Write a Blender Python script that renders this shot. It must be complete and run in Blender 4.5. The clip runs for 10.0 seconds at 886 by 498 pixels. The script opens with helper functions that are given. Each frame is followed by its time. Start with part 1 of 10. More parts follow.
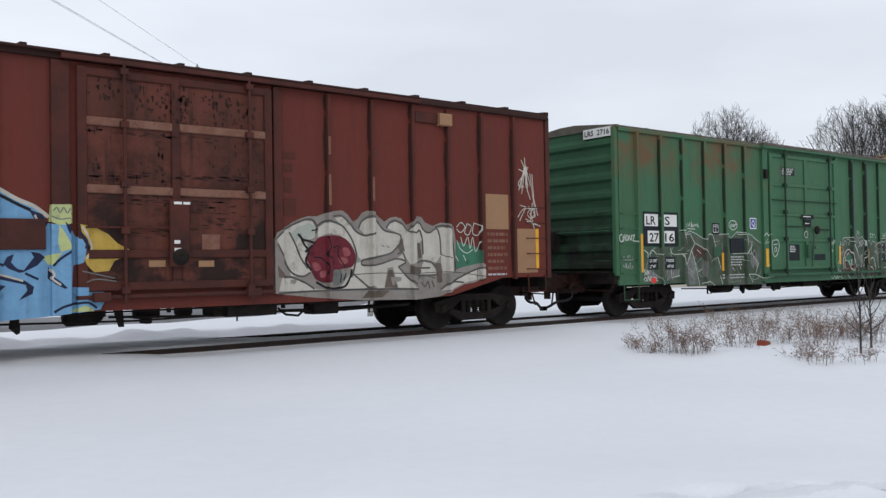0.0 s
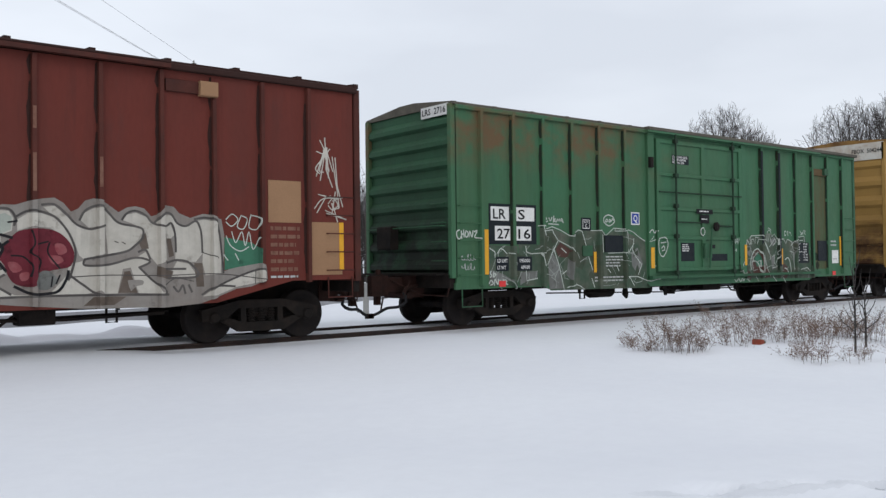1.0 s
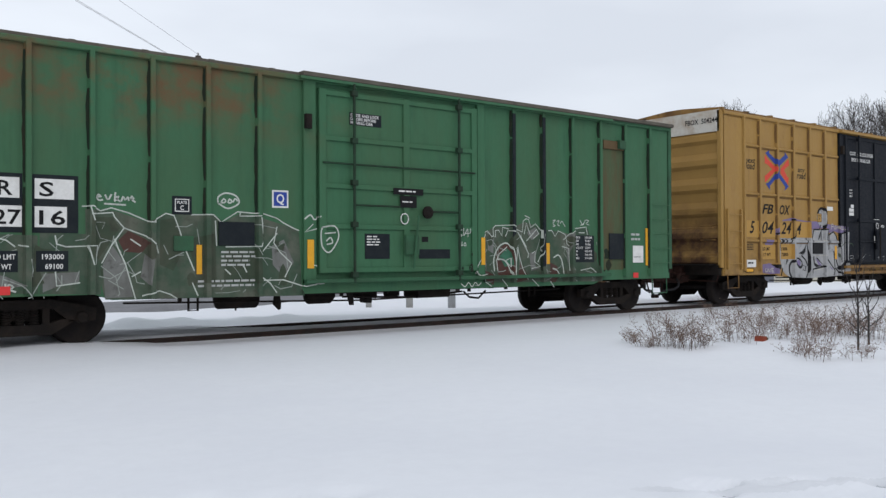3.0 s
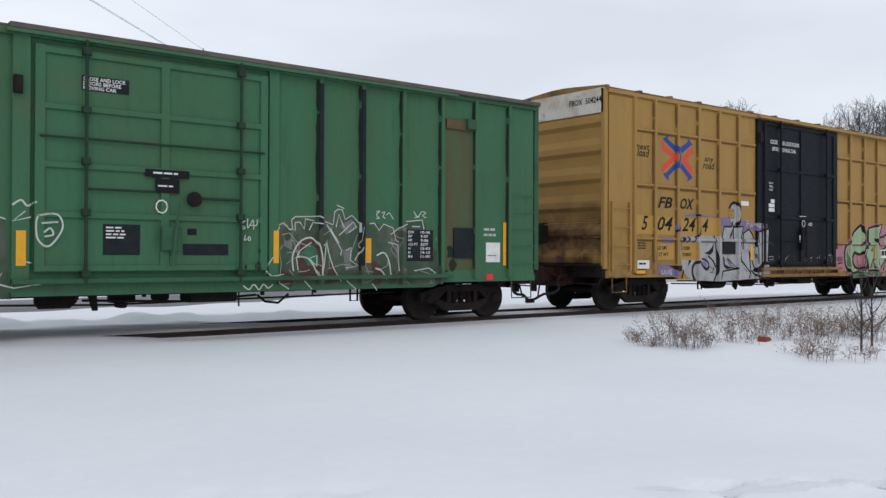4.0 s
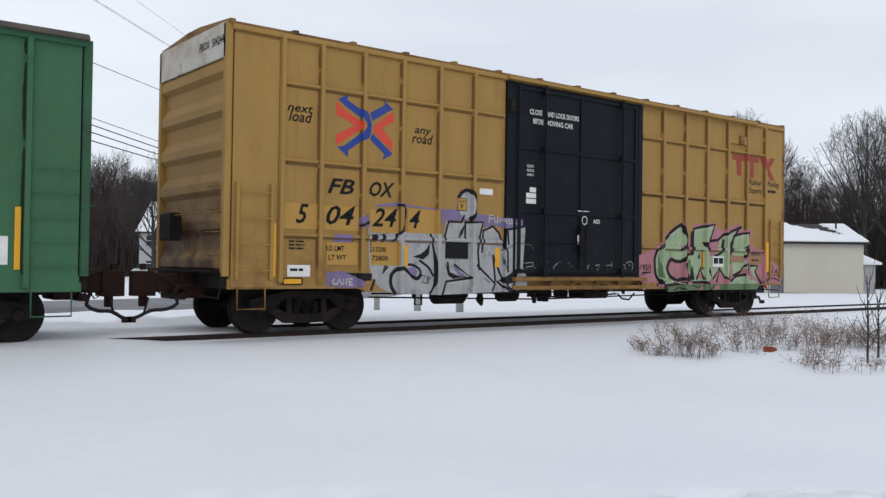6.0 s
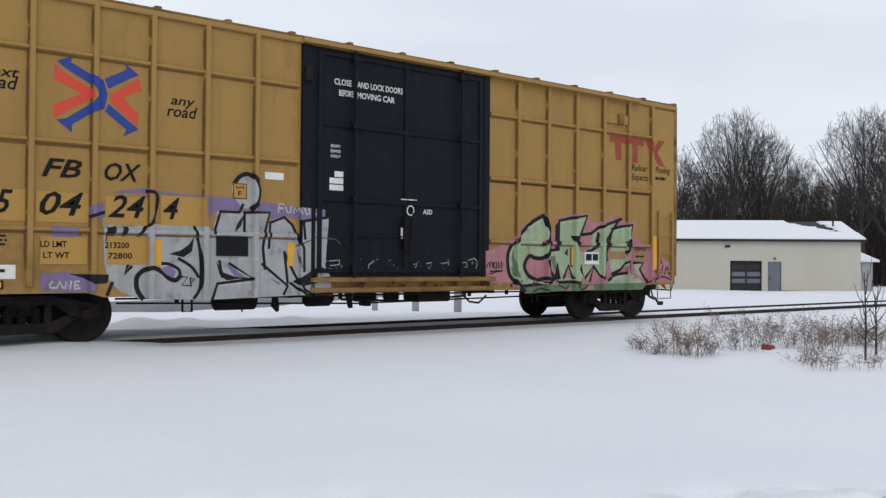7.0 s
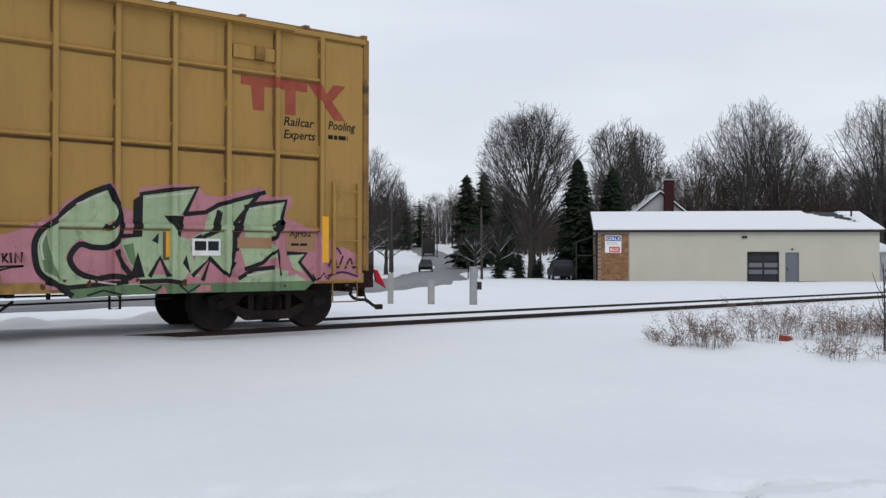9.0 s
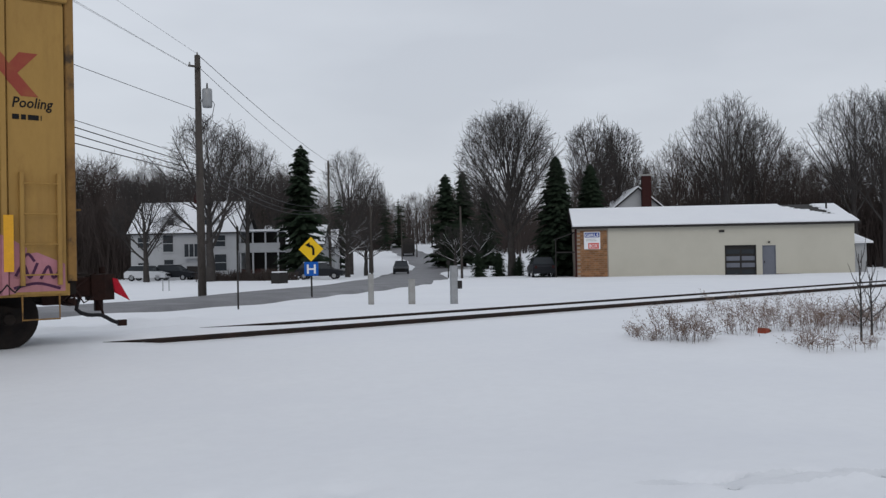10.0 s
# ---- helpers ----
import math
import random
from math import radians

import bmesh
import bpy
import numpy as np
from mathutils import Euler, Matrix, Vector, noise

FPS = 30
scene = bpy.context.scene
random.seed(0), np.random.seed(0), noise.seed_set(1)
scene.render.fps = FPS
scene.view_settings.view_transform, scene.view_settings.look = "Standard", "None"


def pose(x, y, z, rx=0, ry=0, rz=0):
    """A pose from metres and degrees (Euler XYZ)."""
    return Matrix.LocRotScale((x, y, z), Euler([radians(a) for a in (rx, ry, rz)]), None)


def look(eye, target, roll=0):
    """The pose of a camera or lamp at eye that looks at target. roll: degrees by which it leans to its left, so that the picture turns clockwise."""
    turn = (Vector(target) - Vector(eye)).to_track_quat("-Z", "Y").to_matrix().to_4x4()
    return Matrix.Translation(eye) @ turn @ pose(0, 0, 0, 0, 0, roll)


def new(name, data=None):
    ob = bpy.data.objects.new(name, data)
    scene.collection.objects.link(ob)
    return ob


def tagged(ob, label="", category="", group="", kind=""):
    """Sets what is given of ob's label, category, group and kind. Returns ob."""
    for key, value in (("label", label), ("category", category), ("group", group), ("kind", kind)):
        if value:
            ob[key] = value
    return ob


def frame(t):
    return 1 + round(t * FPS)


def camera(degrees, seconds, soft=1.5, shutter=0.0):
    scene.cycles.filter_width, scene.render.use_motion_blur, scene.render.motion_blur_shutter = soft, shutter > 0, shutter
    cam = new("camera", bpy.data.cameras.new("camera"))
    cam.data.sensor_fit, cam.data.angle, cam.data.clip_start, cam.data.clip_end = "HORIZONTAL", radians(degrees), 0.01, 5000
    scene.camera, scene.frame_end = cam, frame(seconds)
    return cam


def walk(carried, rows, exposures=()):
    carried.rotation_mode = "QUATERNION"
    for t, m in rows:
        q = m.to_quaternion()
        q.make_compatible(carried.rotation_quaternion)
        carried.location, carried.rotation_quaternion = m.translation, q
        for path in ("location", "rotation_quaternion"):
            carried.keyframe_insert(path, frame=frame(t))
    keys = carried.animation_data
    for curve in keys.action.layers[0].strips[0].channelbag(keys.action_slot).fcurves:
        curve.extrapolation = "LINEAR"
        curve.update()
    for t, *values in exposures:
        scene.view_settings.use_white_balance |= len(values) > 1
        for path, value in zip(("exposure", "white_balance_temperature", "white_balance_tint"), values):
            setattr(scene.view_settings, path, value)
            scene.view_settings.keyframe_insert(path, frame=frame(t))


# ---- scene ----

# ---------------------------------------------------------------- camera
EYE = 1.284
TRACK = 14.96
cam = camera(53.52, 10.0, soft=1.4)


def aim(yaw, pitch, roll):
    return pose(0, 0, EYE, 90 + pitch, 0, yaw) @ pose(0, 0, 0, 0, 0, roll)


PATH = [
    (0.0, -38.48, 1.13, -0.96), (0.5, -38.54, 0.95, -0.76), (1.0, -38.73, 0.98, -0.72), (1.5, -38.79, 0.96, -0.63),
    (2.0, -38.63, 0.84, -0.52), (2.5, -38.58, 0.72, -0.46), (4.0, -38.31, 0.45, 0.22), (4.5, -38.16, 0.45, 0.43),
    (5.0, -38.02, 0.60, 0.81), (5.5, -37.87, 0.78, 0.99), (7.0, -38.08, 0.87, 0.47), (7.5, -37.91, 0.85, 0.55),
    (8.0, -37.69, 0.86, 0.63), (8.5, -37.50, 0.72, 0.70), (9.0, -37.09, 0.40, 0.11), (9.5, -37.37, 0.02, -0.55),
    (10.0, -38.41, 0.36, -1.05),
]
EXPOSURES = [(0.0, 0.18), (5.0, 0.18), (8.6, 0.19), (9.1, 0.12), (9.5, -0.02), (10.0, -0.2)]
walk(cam, [(t, aim(y, p, r)) for t, y, p, r in PATH], EXPOSURES)

# ---------------------------------------------------------------- sky and sun (overcast)
world = bpy.data.worlds.new("overcast_sky")
scene.world = world
world.use_nodes = True
wn, wl = world.node_tree.nodes, world.node_tree.links
wn.clear()
sky = wn.new("ShaderNodeTexSky")
sky.sky_type, sky.sun_disc, sky.sun_elevation, sky.sun_rotation = "NISHITA", False, radians(38), radians(200)
sky.air_density, sky.dust_density = 1.0, 4.0
tint = wn.new("ShaderNodeVectorMath")
tint.operation = "SCALE"
tint.inputs["Scale"].default_value = 0.012
coord = wn.new("ShaderNodeTexCoord")
stretch = wn.new("ShaderNodeMapping")
stretch.inputs["Scale"].default_value = (1.6, 1.6, 5.0)
cloud = wn.new("ShaderNodeTexNoise")
cloud.inputs["Scale"].default_value, cloud.inputs["Detail"].default_value = 1.5, 5.0
cloud.inputs["Roughness"].default_value = 0.45
grey = wn.new("ShaderNodeValToRGB")
grey.color_ramp.elements[0].position, grey.color_ramp.elements[1].position = 0.32, 0.64
grey.color_ramp.elements[0].color, grey.color_ramp.elements[1].color = (0.645, 0.685, 0.755, 1), (0.78, 0.825, 0.895, 1)
both = wn.new("ShaderNodeVectorMath")
both.operation = "ADD"
back = wn.new("ShaderNodeBackground")
back.inputs["Strength"].default_value = 0.93
wout = wn.new("ShaderNodeOutputWorld")
wl.new(coord.outputs["Generated"], stretch.inputs["Vector"])
wl.new(stretch.outputs["Vector"], cloud.inputs["Vector"])
wl.new(cloud.outputs["Fac"], grey.inputs["Fac"])
wl.new(sky.outputs["Color"], tint.inputs[0])
wl.new(tint.outputs["Vector"], both.inputs[0])
wl.new(grey.outputs["Color"], both.inputs[1])
wl.new(both.outputs["Vector"], back.inputs["Color"])
wl.new(back.outputs["Background"], wout.inputs["Surface"])

sun = new("sun", bpy.data.lights.new("sun", "SUN"))
sun.data.energy, sun.data.angle, sun.data.color = 0.35, radians(30), (1.0, 0.97, 0.93)
sun.matrix_world = look((-20, -30, 40), (10, 15, 0))


# ---------------------------------------------------------------- materials
def material(name, color, rough=0.6, metal=0.0, dirt=None, dirt_amount=0.0, dirt_scale=1.5, grain=0.06, grain_scale=30.0,
             bump=0.0, bump_scale=40.0, stretch_z=1.0, second=None, second_amount=0.0, second_scale=4.0, vary=0.0, spec=0.14, bloom=None, streak=None):
    """A painted or natural surface: base colour, fine grain, larger stains and an optional second wear layer."""
    m = bpy.data.materials.new(name)
    m.use_nodes = True
    n, l = m.node_tree.nodes, m.node_tree.links
    b = n["Principled BSDF"]
    b.inputs["Roughness"].default_value, b.inputs["Metallic"].default_value = rough, metal
    tc = n.new("ShaderNodeTexCoord")
    mp = n.new("ShaderNodeMapping")
    mp.inputs["Scale"].default_value = (1, 1, stretch_z)
    l.new(tc.outputs["Object"], mp.inputs["Vector"])

    def noise_fac(scale, low, high, detail=6.0, vec=None):
        t = n.new("ShaderNodeTexNoise")
        t.inputs["Scale"].default_value, t.inputs["Detail"].default_value = scale, detail
        t.inputs["Roughness"].default_value = 0.62
        l.new((vec or mp).outputs["Vector"], t.inputs["Vector"])
        r = n.new("ShaderNodeMapRange")
        r.inputs["From Min"].default_value, r.inputs["From Max"].default_value = low, high
        l.new(t.outputs["Fac"], r.inputs["Value"])
        return r.outputs["Result"], t

    def blend(a, bcol, fac, mode="MIX"):
        x = n.new("ShaderNodeMix")
        x.data_type, x.blend_type, x.clamp_factor = "RGBA", mode, True
        l.new(a, x.inputs["A"])
        if isinstance(bcol, tuple):
            x.inputs["B"].default_value = (*bcol, 1)
        else:
            l.new(bcol, x.inputs["B"])
        l.new(fac, x.inputs["Factor"])
        return x.outputs["Result"]

    def times(fac, k):
        x = n.new("ShaderNodeMath")
        x.operation = "MULTIPLY"
        x.inputs[1].default_value = k
        l.new(fac, x.inputs[0])
        return x.outputs["Value"]

    base = n.new("ShaderNodeRGB")
    base.outputs[0].default_value = (*color, 1)
    col = base.outputs[0]
    if vary:
        info = n.new("ShaderNodeObjectInfo")
        hsv = n.new("ShaderNodeHueSaturation")
        rng = n.new("ShaderNodeMapRange")
        rng.inputs["To Min"].default_value, rng.inputs["To Max"].default_value = 1 - vary, 1 + vary
        l.new(info.outputs["Random"], rng.inputs["Value"])
        l.new(rng.outputs["Result"], hsv.inputs["Value"])
        l.new(col, hsv.inputs["Color"])
        col = hsv.outputs["Color"]
    fine, _ = noise_fac(grain_scale, 0.35, 0.7)
    col = blend(col, tuple(c * 0.55 for c in color), times(fine, grain * 3))
    if dirt:
        f, _ = noise_fac(dirt_scale, 0.42, 0.72)
        col = blend(col, dirt, times(f, dirt_amount))
    if second:
        f, _ = noise_fac(second_scale, 0.58, 0.68, 8.0)
        col = blend(col, second, times(f, second_amount))
    if streak:
        # thin runs of grime drawn down by rain
        run = n.new("ShaderNodeMapping")
        run.inputs["Scale"].default_value = (1, 1, 0.05)
        l.new(tc.outputs["Object"], run.inputs["Vector"])
        f, _ = noise_fac(streak[2], 0.5, 0.72, 5.0, run)
        g, _ = noise_fac(1.3, 0.35, 0.7, 3.0)
        mm = n.new("ShaderNodeMath")
        mm.operation = "MULTIPLY"
        l.new(f, mm.inputs[0])
        l.new(g, mm.inputs[1])
        col = blend(col, streak[0], times(mm.outputs["Value"], streak[1]))
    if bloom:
        # a tint of its own that grows between two heights, broken up by noise
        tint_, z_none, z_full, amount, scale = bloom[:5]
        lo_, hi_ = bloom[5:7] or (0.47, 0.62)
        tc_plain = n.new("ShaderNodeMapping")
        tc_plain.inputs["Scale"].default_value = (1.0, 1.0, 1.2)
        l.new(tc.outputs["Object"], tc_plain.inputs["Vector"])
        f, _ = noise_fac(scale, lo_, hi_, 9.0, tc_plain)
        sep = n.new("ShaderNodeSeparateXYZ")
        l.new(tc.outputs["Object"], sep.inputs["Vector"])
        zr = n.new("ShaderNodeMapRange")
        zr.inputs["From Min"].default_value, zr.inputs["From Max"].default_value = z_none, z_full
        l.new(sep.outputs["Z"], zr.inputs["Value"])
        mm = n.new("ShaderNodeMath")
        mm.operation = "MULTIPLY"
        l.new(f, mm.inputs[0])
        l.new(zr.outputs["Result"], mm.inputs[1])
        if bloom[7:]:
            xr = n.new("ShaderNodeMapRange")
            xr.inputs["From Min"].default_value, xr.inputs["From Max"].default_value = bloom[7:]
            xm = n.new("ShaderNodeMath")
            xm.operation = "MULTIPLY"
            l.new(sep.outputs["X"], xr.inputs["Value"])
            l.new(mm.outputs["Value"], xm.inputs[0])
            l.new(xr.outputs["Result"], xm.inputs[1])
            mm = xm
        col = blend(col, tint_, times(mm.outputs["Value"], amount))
    l.new(col, b.inputs["Base Color"])
    b.inputs["Specular IOR Level"].default_value = spec
    rr, _ = noise_fac(grain_scale * 0.5, 0.2, 0.8)
    mr = n.new("ShaderNodeMapRange")
    mr.inputs["To Min"].default_value, mr.inputs["To Max"].default_value = max(rough - 0.12, 0.03), min(rough + 0.15, 1.0)
    l.new(rr, mr.inputs["Value"])
    l.new(mr.outputs["Result"], b.inputs["Roughness"])
    if bump:
        _, t = noise_fac(bump_scale, 0, 1)
        bp = n.new("ShaderNodeBump")
        bp.inputs["Strength"].default_value, bp.inputs["Distance"].default_value = bump, 0.02
        l.new(t.outputs["Fac"], bp.inputs["Height"])
        l.new(bp.outputs["Normal"], b.inputs["Normal"])
    return m


RUST = (0.16, 0.06, 0.03)
SOOT = (0.03, 0.027, 0.025)
snow = material("snow", (0.77, 0.787, 0.818), 0.8, grain=0.02, grain_scale=6, dirt=(0.70, 0.717, 0.762), dirt_amount=0.5, dirt_scale=0.35, bump=0.25, bump_scale=9)
slush = material("grey_slush", (0.72, 0.737, 0.768), 0.7, grain=0.03, grain_scale=12, dirt=(0.64, 0.66, 0.69), dirt_amount=0.7, dirt_scale=4, bump=0.3, bump_scale=14)
wet_slush = material("wet_slush", (0.44, 0.46, 0.485), 0.5, grain=0.08, grain_scale=15, dirt=(0.54, 0.56, 0.59), dirt_amount=0.6, dirt_scale=8, bump=0.3, bump_scale=14)
asphalt = material("wet_asphalt", (0.17, 0.17, 0.18), 0.55, dirt=(0.27, 0.27, 0.285), dirt_amount=0.7, dirt_scale=0.5, grain=0.2, grain_scale=40)
ballast = material("ballast", (0.10, 0.09, 0.085), 0.9, grain=0.3, grain_scale=14, bump=0.6, bump_scale=16)
rail_steel = material("rail_steel", (0.028, 0.022, 0.02), 0.7, 0.1, dirt=(0.06, 0.03, 0.02), dirt_amount=0.5, dirt_scale=3)
green = material("green_paint", (0.047, 0.138, 0.072), 0.5, streak=((0.02, 0.05, 0.03), 0.4, 9.0), bloom=((0.125, 0.075, 0.038), 3.1, 3.75, 0.95, 1.05, 0.44, 0.62, 7.5, 4.5), dirt=(0.058, 0.098, 0.05), dirt_amount=0.65, dirt_scale=0.8, grain=0.06, grain_scale=18,
                 stretch_z=0.35, second=(0.03, 0.09, 0.055), second_amount=0.35, second_scale=2.6)
green_dark = material("green_paint_grimy", (0.038, 0.108, 0.058), 0.6, dirt=(0.03, 0.037, 0.026), dirt_amount=0.75, dirt_scale=1.3, second=SOOT, second_amount=0.4, second_scale=3)
rust_patch = material("faded_rust", (0.12, 0.085, 0.045), 0.8, dirt=(0.09, 0.055, 0.03), dirt_amount=0.8, dirt_scale=3)
stained_green = material("rust_stained_green", (0.075, 0.10, 0.052), 0.7, stretch_z=0.2, dirt=(0.10, 0.065, 0.035), dirt_amount=0.9, dirt_scale=5, second=(0.045, 0.11, 0.06), second_amount=0.8, second_scale=3)
# end paint that turns brown towards the bottom
yellow_end = material("yellow_paint_brown_below", (0.34, 0.2, 0.06), 0.55, bloom=((0.075, 0.038, 0.023), 2.9, 1.7, 1.15, 1.6, 0.28, 0.6), dirt=(0.25, 0.15, 0.05), dirt_amount=0.6, dirt_scale=1.2)
# side green darkened for the end's shade, blacker still towards the bottom
green_end = material("green_paint_end_shade", (0.034, 0.098, 0.052), 0.6, bloom=((0.016, 0.022, 0.016), 2.9, 1.7, 1.1, 1.3, 0.25, 0.55), dirt=(0.03, 0.06, 0.035), dirt_amount=0.7, dirt_scale=1.2)
end_board = material("white_end_board", (0.55, 0.53, 0.48), 0.6, dirt=(0.30, 0.2, 0.12), dirt_amount=0.8, dirt_scale=2.2, second=(0.2, 0.09, 0.05), second_amount=0.8, second_scale=2)
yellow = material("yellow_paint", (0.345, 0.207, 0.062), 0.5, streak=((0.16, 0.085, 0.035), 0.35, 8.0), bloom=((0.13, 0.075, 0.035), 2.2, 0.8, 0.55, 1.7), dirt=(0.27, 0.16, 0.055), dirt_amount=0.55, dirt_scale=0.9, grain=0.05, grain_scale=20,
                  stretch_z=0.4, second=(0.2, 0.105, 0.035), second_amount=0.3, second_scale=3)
# drawn below ribs and beside posts, for their shade and stains
yellow_shade_stain = material("brown_shade_stain", (0.17, 0.095, 0.035), 0.7, dirt=(0.10, 0.055, 0.025), dirt_amount=0.7, dirt_scale=2.5)
fresh_yellow = material("fresh_yellow_patch", (0.42, 0.245, 0.065), 0.5, dirt=(0.34, 0.2, 0.06), dirt_amount=0.4, dirt_scale=3)
yellow_dark = material("yellow_paint_grimy", (0.25, 0.14, 0.045), 0.6, dirt=(0.09, 0.045, 0.022), dirt_amount=0.9, dirt_scale=1.6, second=SOOT, second_amount=0.85, second_scale=2.4)
red = material("oxide_red_paint", (0.131, 0.0295, 0.0215), 0.55, streak=((0.05, 0.02, 0.017), 0.4, 8.0), dirt=(0.088, 0.028, 0.022), dirt_amount=0.6, dirt_scale=0.7, grain=0.07, grain_scale=16,
               stretch_z=0.35, second=(0.085, 0.03, 0.025), second_amount=0.35, second_scale=3)
red_dark = material("oxide_red_worn", (0.082, 0.026, 0.02), 0.65, dirt=(0.032, 0.017, 0.014), dirt_amount=0.85, dirt_scale=1.6, second=(0.04, 0.02, 0.02), second_amount=0.7, second_scale=4)
# darker than the sheets: grime plus the posts' shade in one colour
red_post = material("oxide_red_post", (0.092, 0.027, 0.02), 0.6, streak=((0.03, 0.014, 0.012), 0.9, 6.0), dirt=(0.05, 0.02, 0.016), dirt_amount=0.8, dirt_scale=1.4)
green_rod = material("sooty_green_rod", (0.022, 0.05, 0.03), 0.7, dirt=(0.02, 0.02, 0.015), dirt_amount=0.8, dirt_scale=3)
# for grime blotches and for the shade painted beside the green posts
green_grime_shade = material("sooty_green_shade", (0.016, 0.03, 0.02), 0.75, dirt=(0.03, 0.026, 0.016), dirt_amount=0.8, dirt_scale=3)
red_pale = material("oxide_red_faded", (0.2, 0.105, 0.075), 0.7, dirt=(0.12, 0.045, 0.032), dirt_amount=0.8, dirt_scale=5, second=(0.08, 0.03, 0.02), second_amount=0.6, second_scale=7)
red_grime = material("grimy_red_edge", (0.04, 0.018, 0.015), 0.7, dirt=(0.025, 0.015, 0.013), dirt_amount=0.7, dirt_scale=2)
door_worn = material("worn_red_door", (0.115, 0.037, 0.026), 0.65, streak=((0.025, 0.014, 0.012), 1.5, 6.0), bloom=((0.024, 0.013, 0.011), 3.9, 1.1, 1.5, 1.7), dirt=(0.055, 0.024, 0.018), dirt_amount=0.95, dirt_scale=1.1, grain=0.1, grain_scale=14, second=(0.03, 0.016, 0.014), second_amount=0.8, second_scale=2.4)
tan_patch = material("tan_patch_paint", (0.31, 0.18, 0.10), 0.65, dirt=(0.24, 0.14, 0.08), dirt_amount=0.4, dirt_scale=3)
black_door = material("blue_black_paint", (0.0045, 0.0065, 0.011), 0.6, streak=((0.022, 0.021, 0.023), 0.4, 7.0), dirt=(0.010, 0.011, 0.014), dirt_amount=0.5, dirt_scale=2.0, second=(0.035, 0.03, 0.03), second_amount=0.2, second_scale=5)
iron = material("grimy_iron", (0.013, 0.011, 0.010), 0.85, 0.0, dirt=(0.032, 0.023, 0.018), dirt_amount=0.6, dirt_scale=4, bump=0.15)
wheel_steel = material("wheel_steel", (0.012, 0.010, 0.010), 0.75, 0.0, dirt=(0.024, 0.018, 0.014), dirt_amount=0.7, dirt_scale=5)
rusty_iron = material("rusty_casting", (0.03, 0.014, 0.011), 0.85, 0.0, dirt=(0.012, 0.009, 0.008), dirt_amount=0.8, dirt_scale=5, bump=0.2)
rubber = material("black_rubber", (0.02, 0.02, 0.022), 0.65)
roof_grey = material("weathered_roof_paint", (0.115, 0.105, 0.085), 0.7, dirt=(0.05, 0.04, 0.035), dirt_amount=0.7, dirt_scale=2)
white_paint = material("white_lettering", (0.72, 0.72, 0.70), 0.55, dirt=(0.45, 0.44, 0.42), dirt_amount=0.5, dirt_scale=6)
grey_paint = material("faded_white_spray", (0.45, 0.46, 0.45), 0.7, dirt=(0.25, 0.27, 0.25), dirt_amount=0.7, dirt_scale=6)
black_paint = material("black_lettering", (0.009, 0.009, 0.010), 0.55, grain=0.1)
stencil_navy = material("dark_stencil_block", (0.010, 0.014, 0.018), 0.55, dirt=(0.024, 0.03, 0.03), dirt_amount=0.5, dirt_scale=5)
reflector = material("yellow_reflector", (0.72, 0.36, 0.03), 0.35, dirt=(0.45, 0.24, 0.04), dirt_amount=0.3, dirt_scale=9)
red_tag = material("red_reflector", (0.65, 0.05, 0.05), 0.4)
galvanised = material("galvanised_steel", (0.33, 0.34, 0.35), 0.5, 0.5, dirt=(0.2, 0.2, 0.2), dirt_amount=0.5, dirt_scale=5)
bark = material("bare_bark", (0.052, 0.047, 0.045), 0.9, grain=0.2, grain_scale=12, dirt=(0.085, 0.077, 0.073), dirt_amount=0.5, dirt_scale=2, bump=0.4)
bark_far = material("far_bark", (0.056, 0.045, 0.041), 0.95, grain=0.1, dirt=(0.085, 0.07, 0.063), dirt_amount=0.6, dirt_scale=0.4, vary=0.35)
brush = material("brown_brush", (0.075, 0.060, 0.055), 0.95, grain=0.1, dirt=(0.05, 0.04, 0.037), dirt_amount=0.6, dirt_scale=0.3)
needles = material("evergreen_needles", (0.018, 0.032, 0.018), 0.9, grain=0.3, grain_scale=8, dirt=(0.035, 0.045, 0.028), dirt_amount=0.6, dirt_scale=2.0, vary=0.2)
dry_weed = material("dry_weed_stems", (0.155, 0.098, 0.076), 0.9, grain=0.2, grain_scale=8, dirt=(0.11, 0.07, 0.05), dirt_amount=0.6, dirt_scale=3, vary=0.2)
weed_fluff = material("weed_seed_heads", (0.27, 0.205, 0.17), 0.95, grain=0.2, grain_scale=20, dirt=(0.2, 0.14, 0.105), dirt_amount=0.6, dirt_scale=6)
cream = material("cream_stucco", (0.50, 0.48, 0.41), 0.85, dirt=(0.42, 0.40, 0.34), dirt_amount=0.5, dirt_scale=0.5, bump=0.2)
brick_mat = material("tan_brick", (0.27, 0.145, 0.075), 0.85, dirt=(0.17, 0.075, 0.045), dirt_amount=0.7, dirt_scale=2.5, vary=0.3)
mortar = material("mortar", (0.30, 0.26, 0.22), 0.9)
dark_trim = material("dark_trim", (0.03, 0.028, 0.027), 0.6, grain=0.1)
glass_dark = material("dark_window_glass", (0.03, 0.035, 0.04), 0.12, grain=0.0)
door_grey = material("grey_steel_door", (0.15, 0.16, 0.19), 0.55, dirt=(0.11, 0.12, 0.14), dirt_amount=0.4)
siding = material("white_siding", (0.42, 0.43, 0.445), 0.75, dirt=(0.33, 0.335, 0.345), dirt_amount=0.5, dirt_scale=0.8)
grey_siding = material("grey_siding", (0.36, 0.37, 0.38), 0.8, dirt=(0.3, 0.3, 0.31), dirt_amount=0.4)
red_brick = material("red_chimney_brick", (0.045, 0.016, 0.015), 0.85, dirt=(0.032, 0.013, 0.012), dirt_amount=0.6, dirt_scale=4)
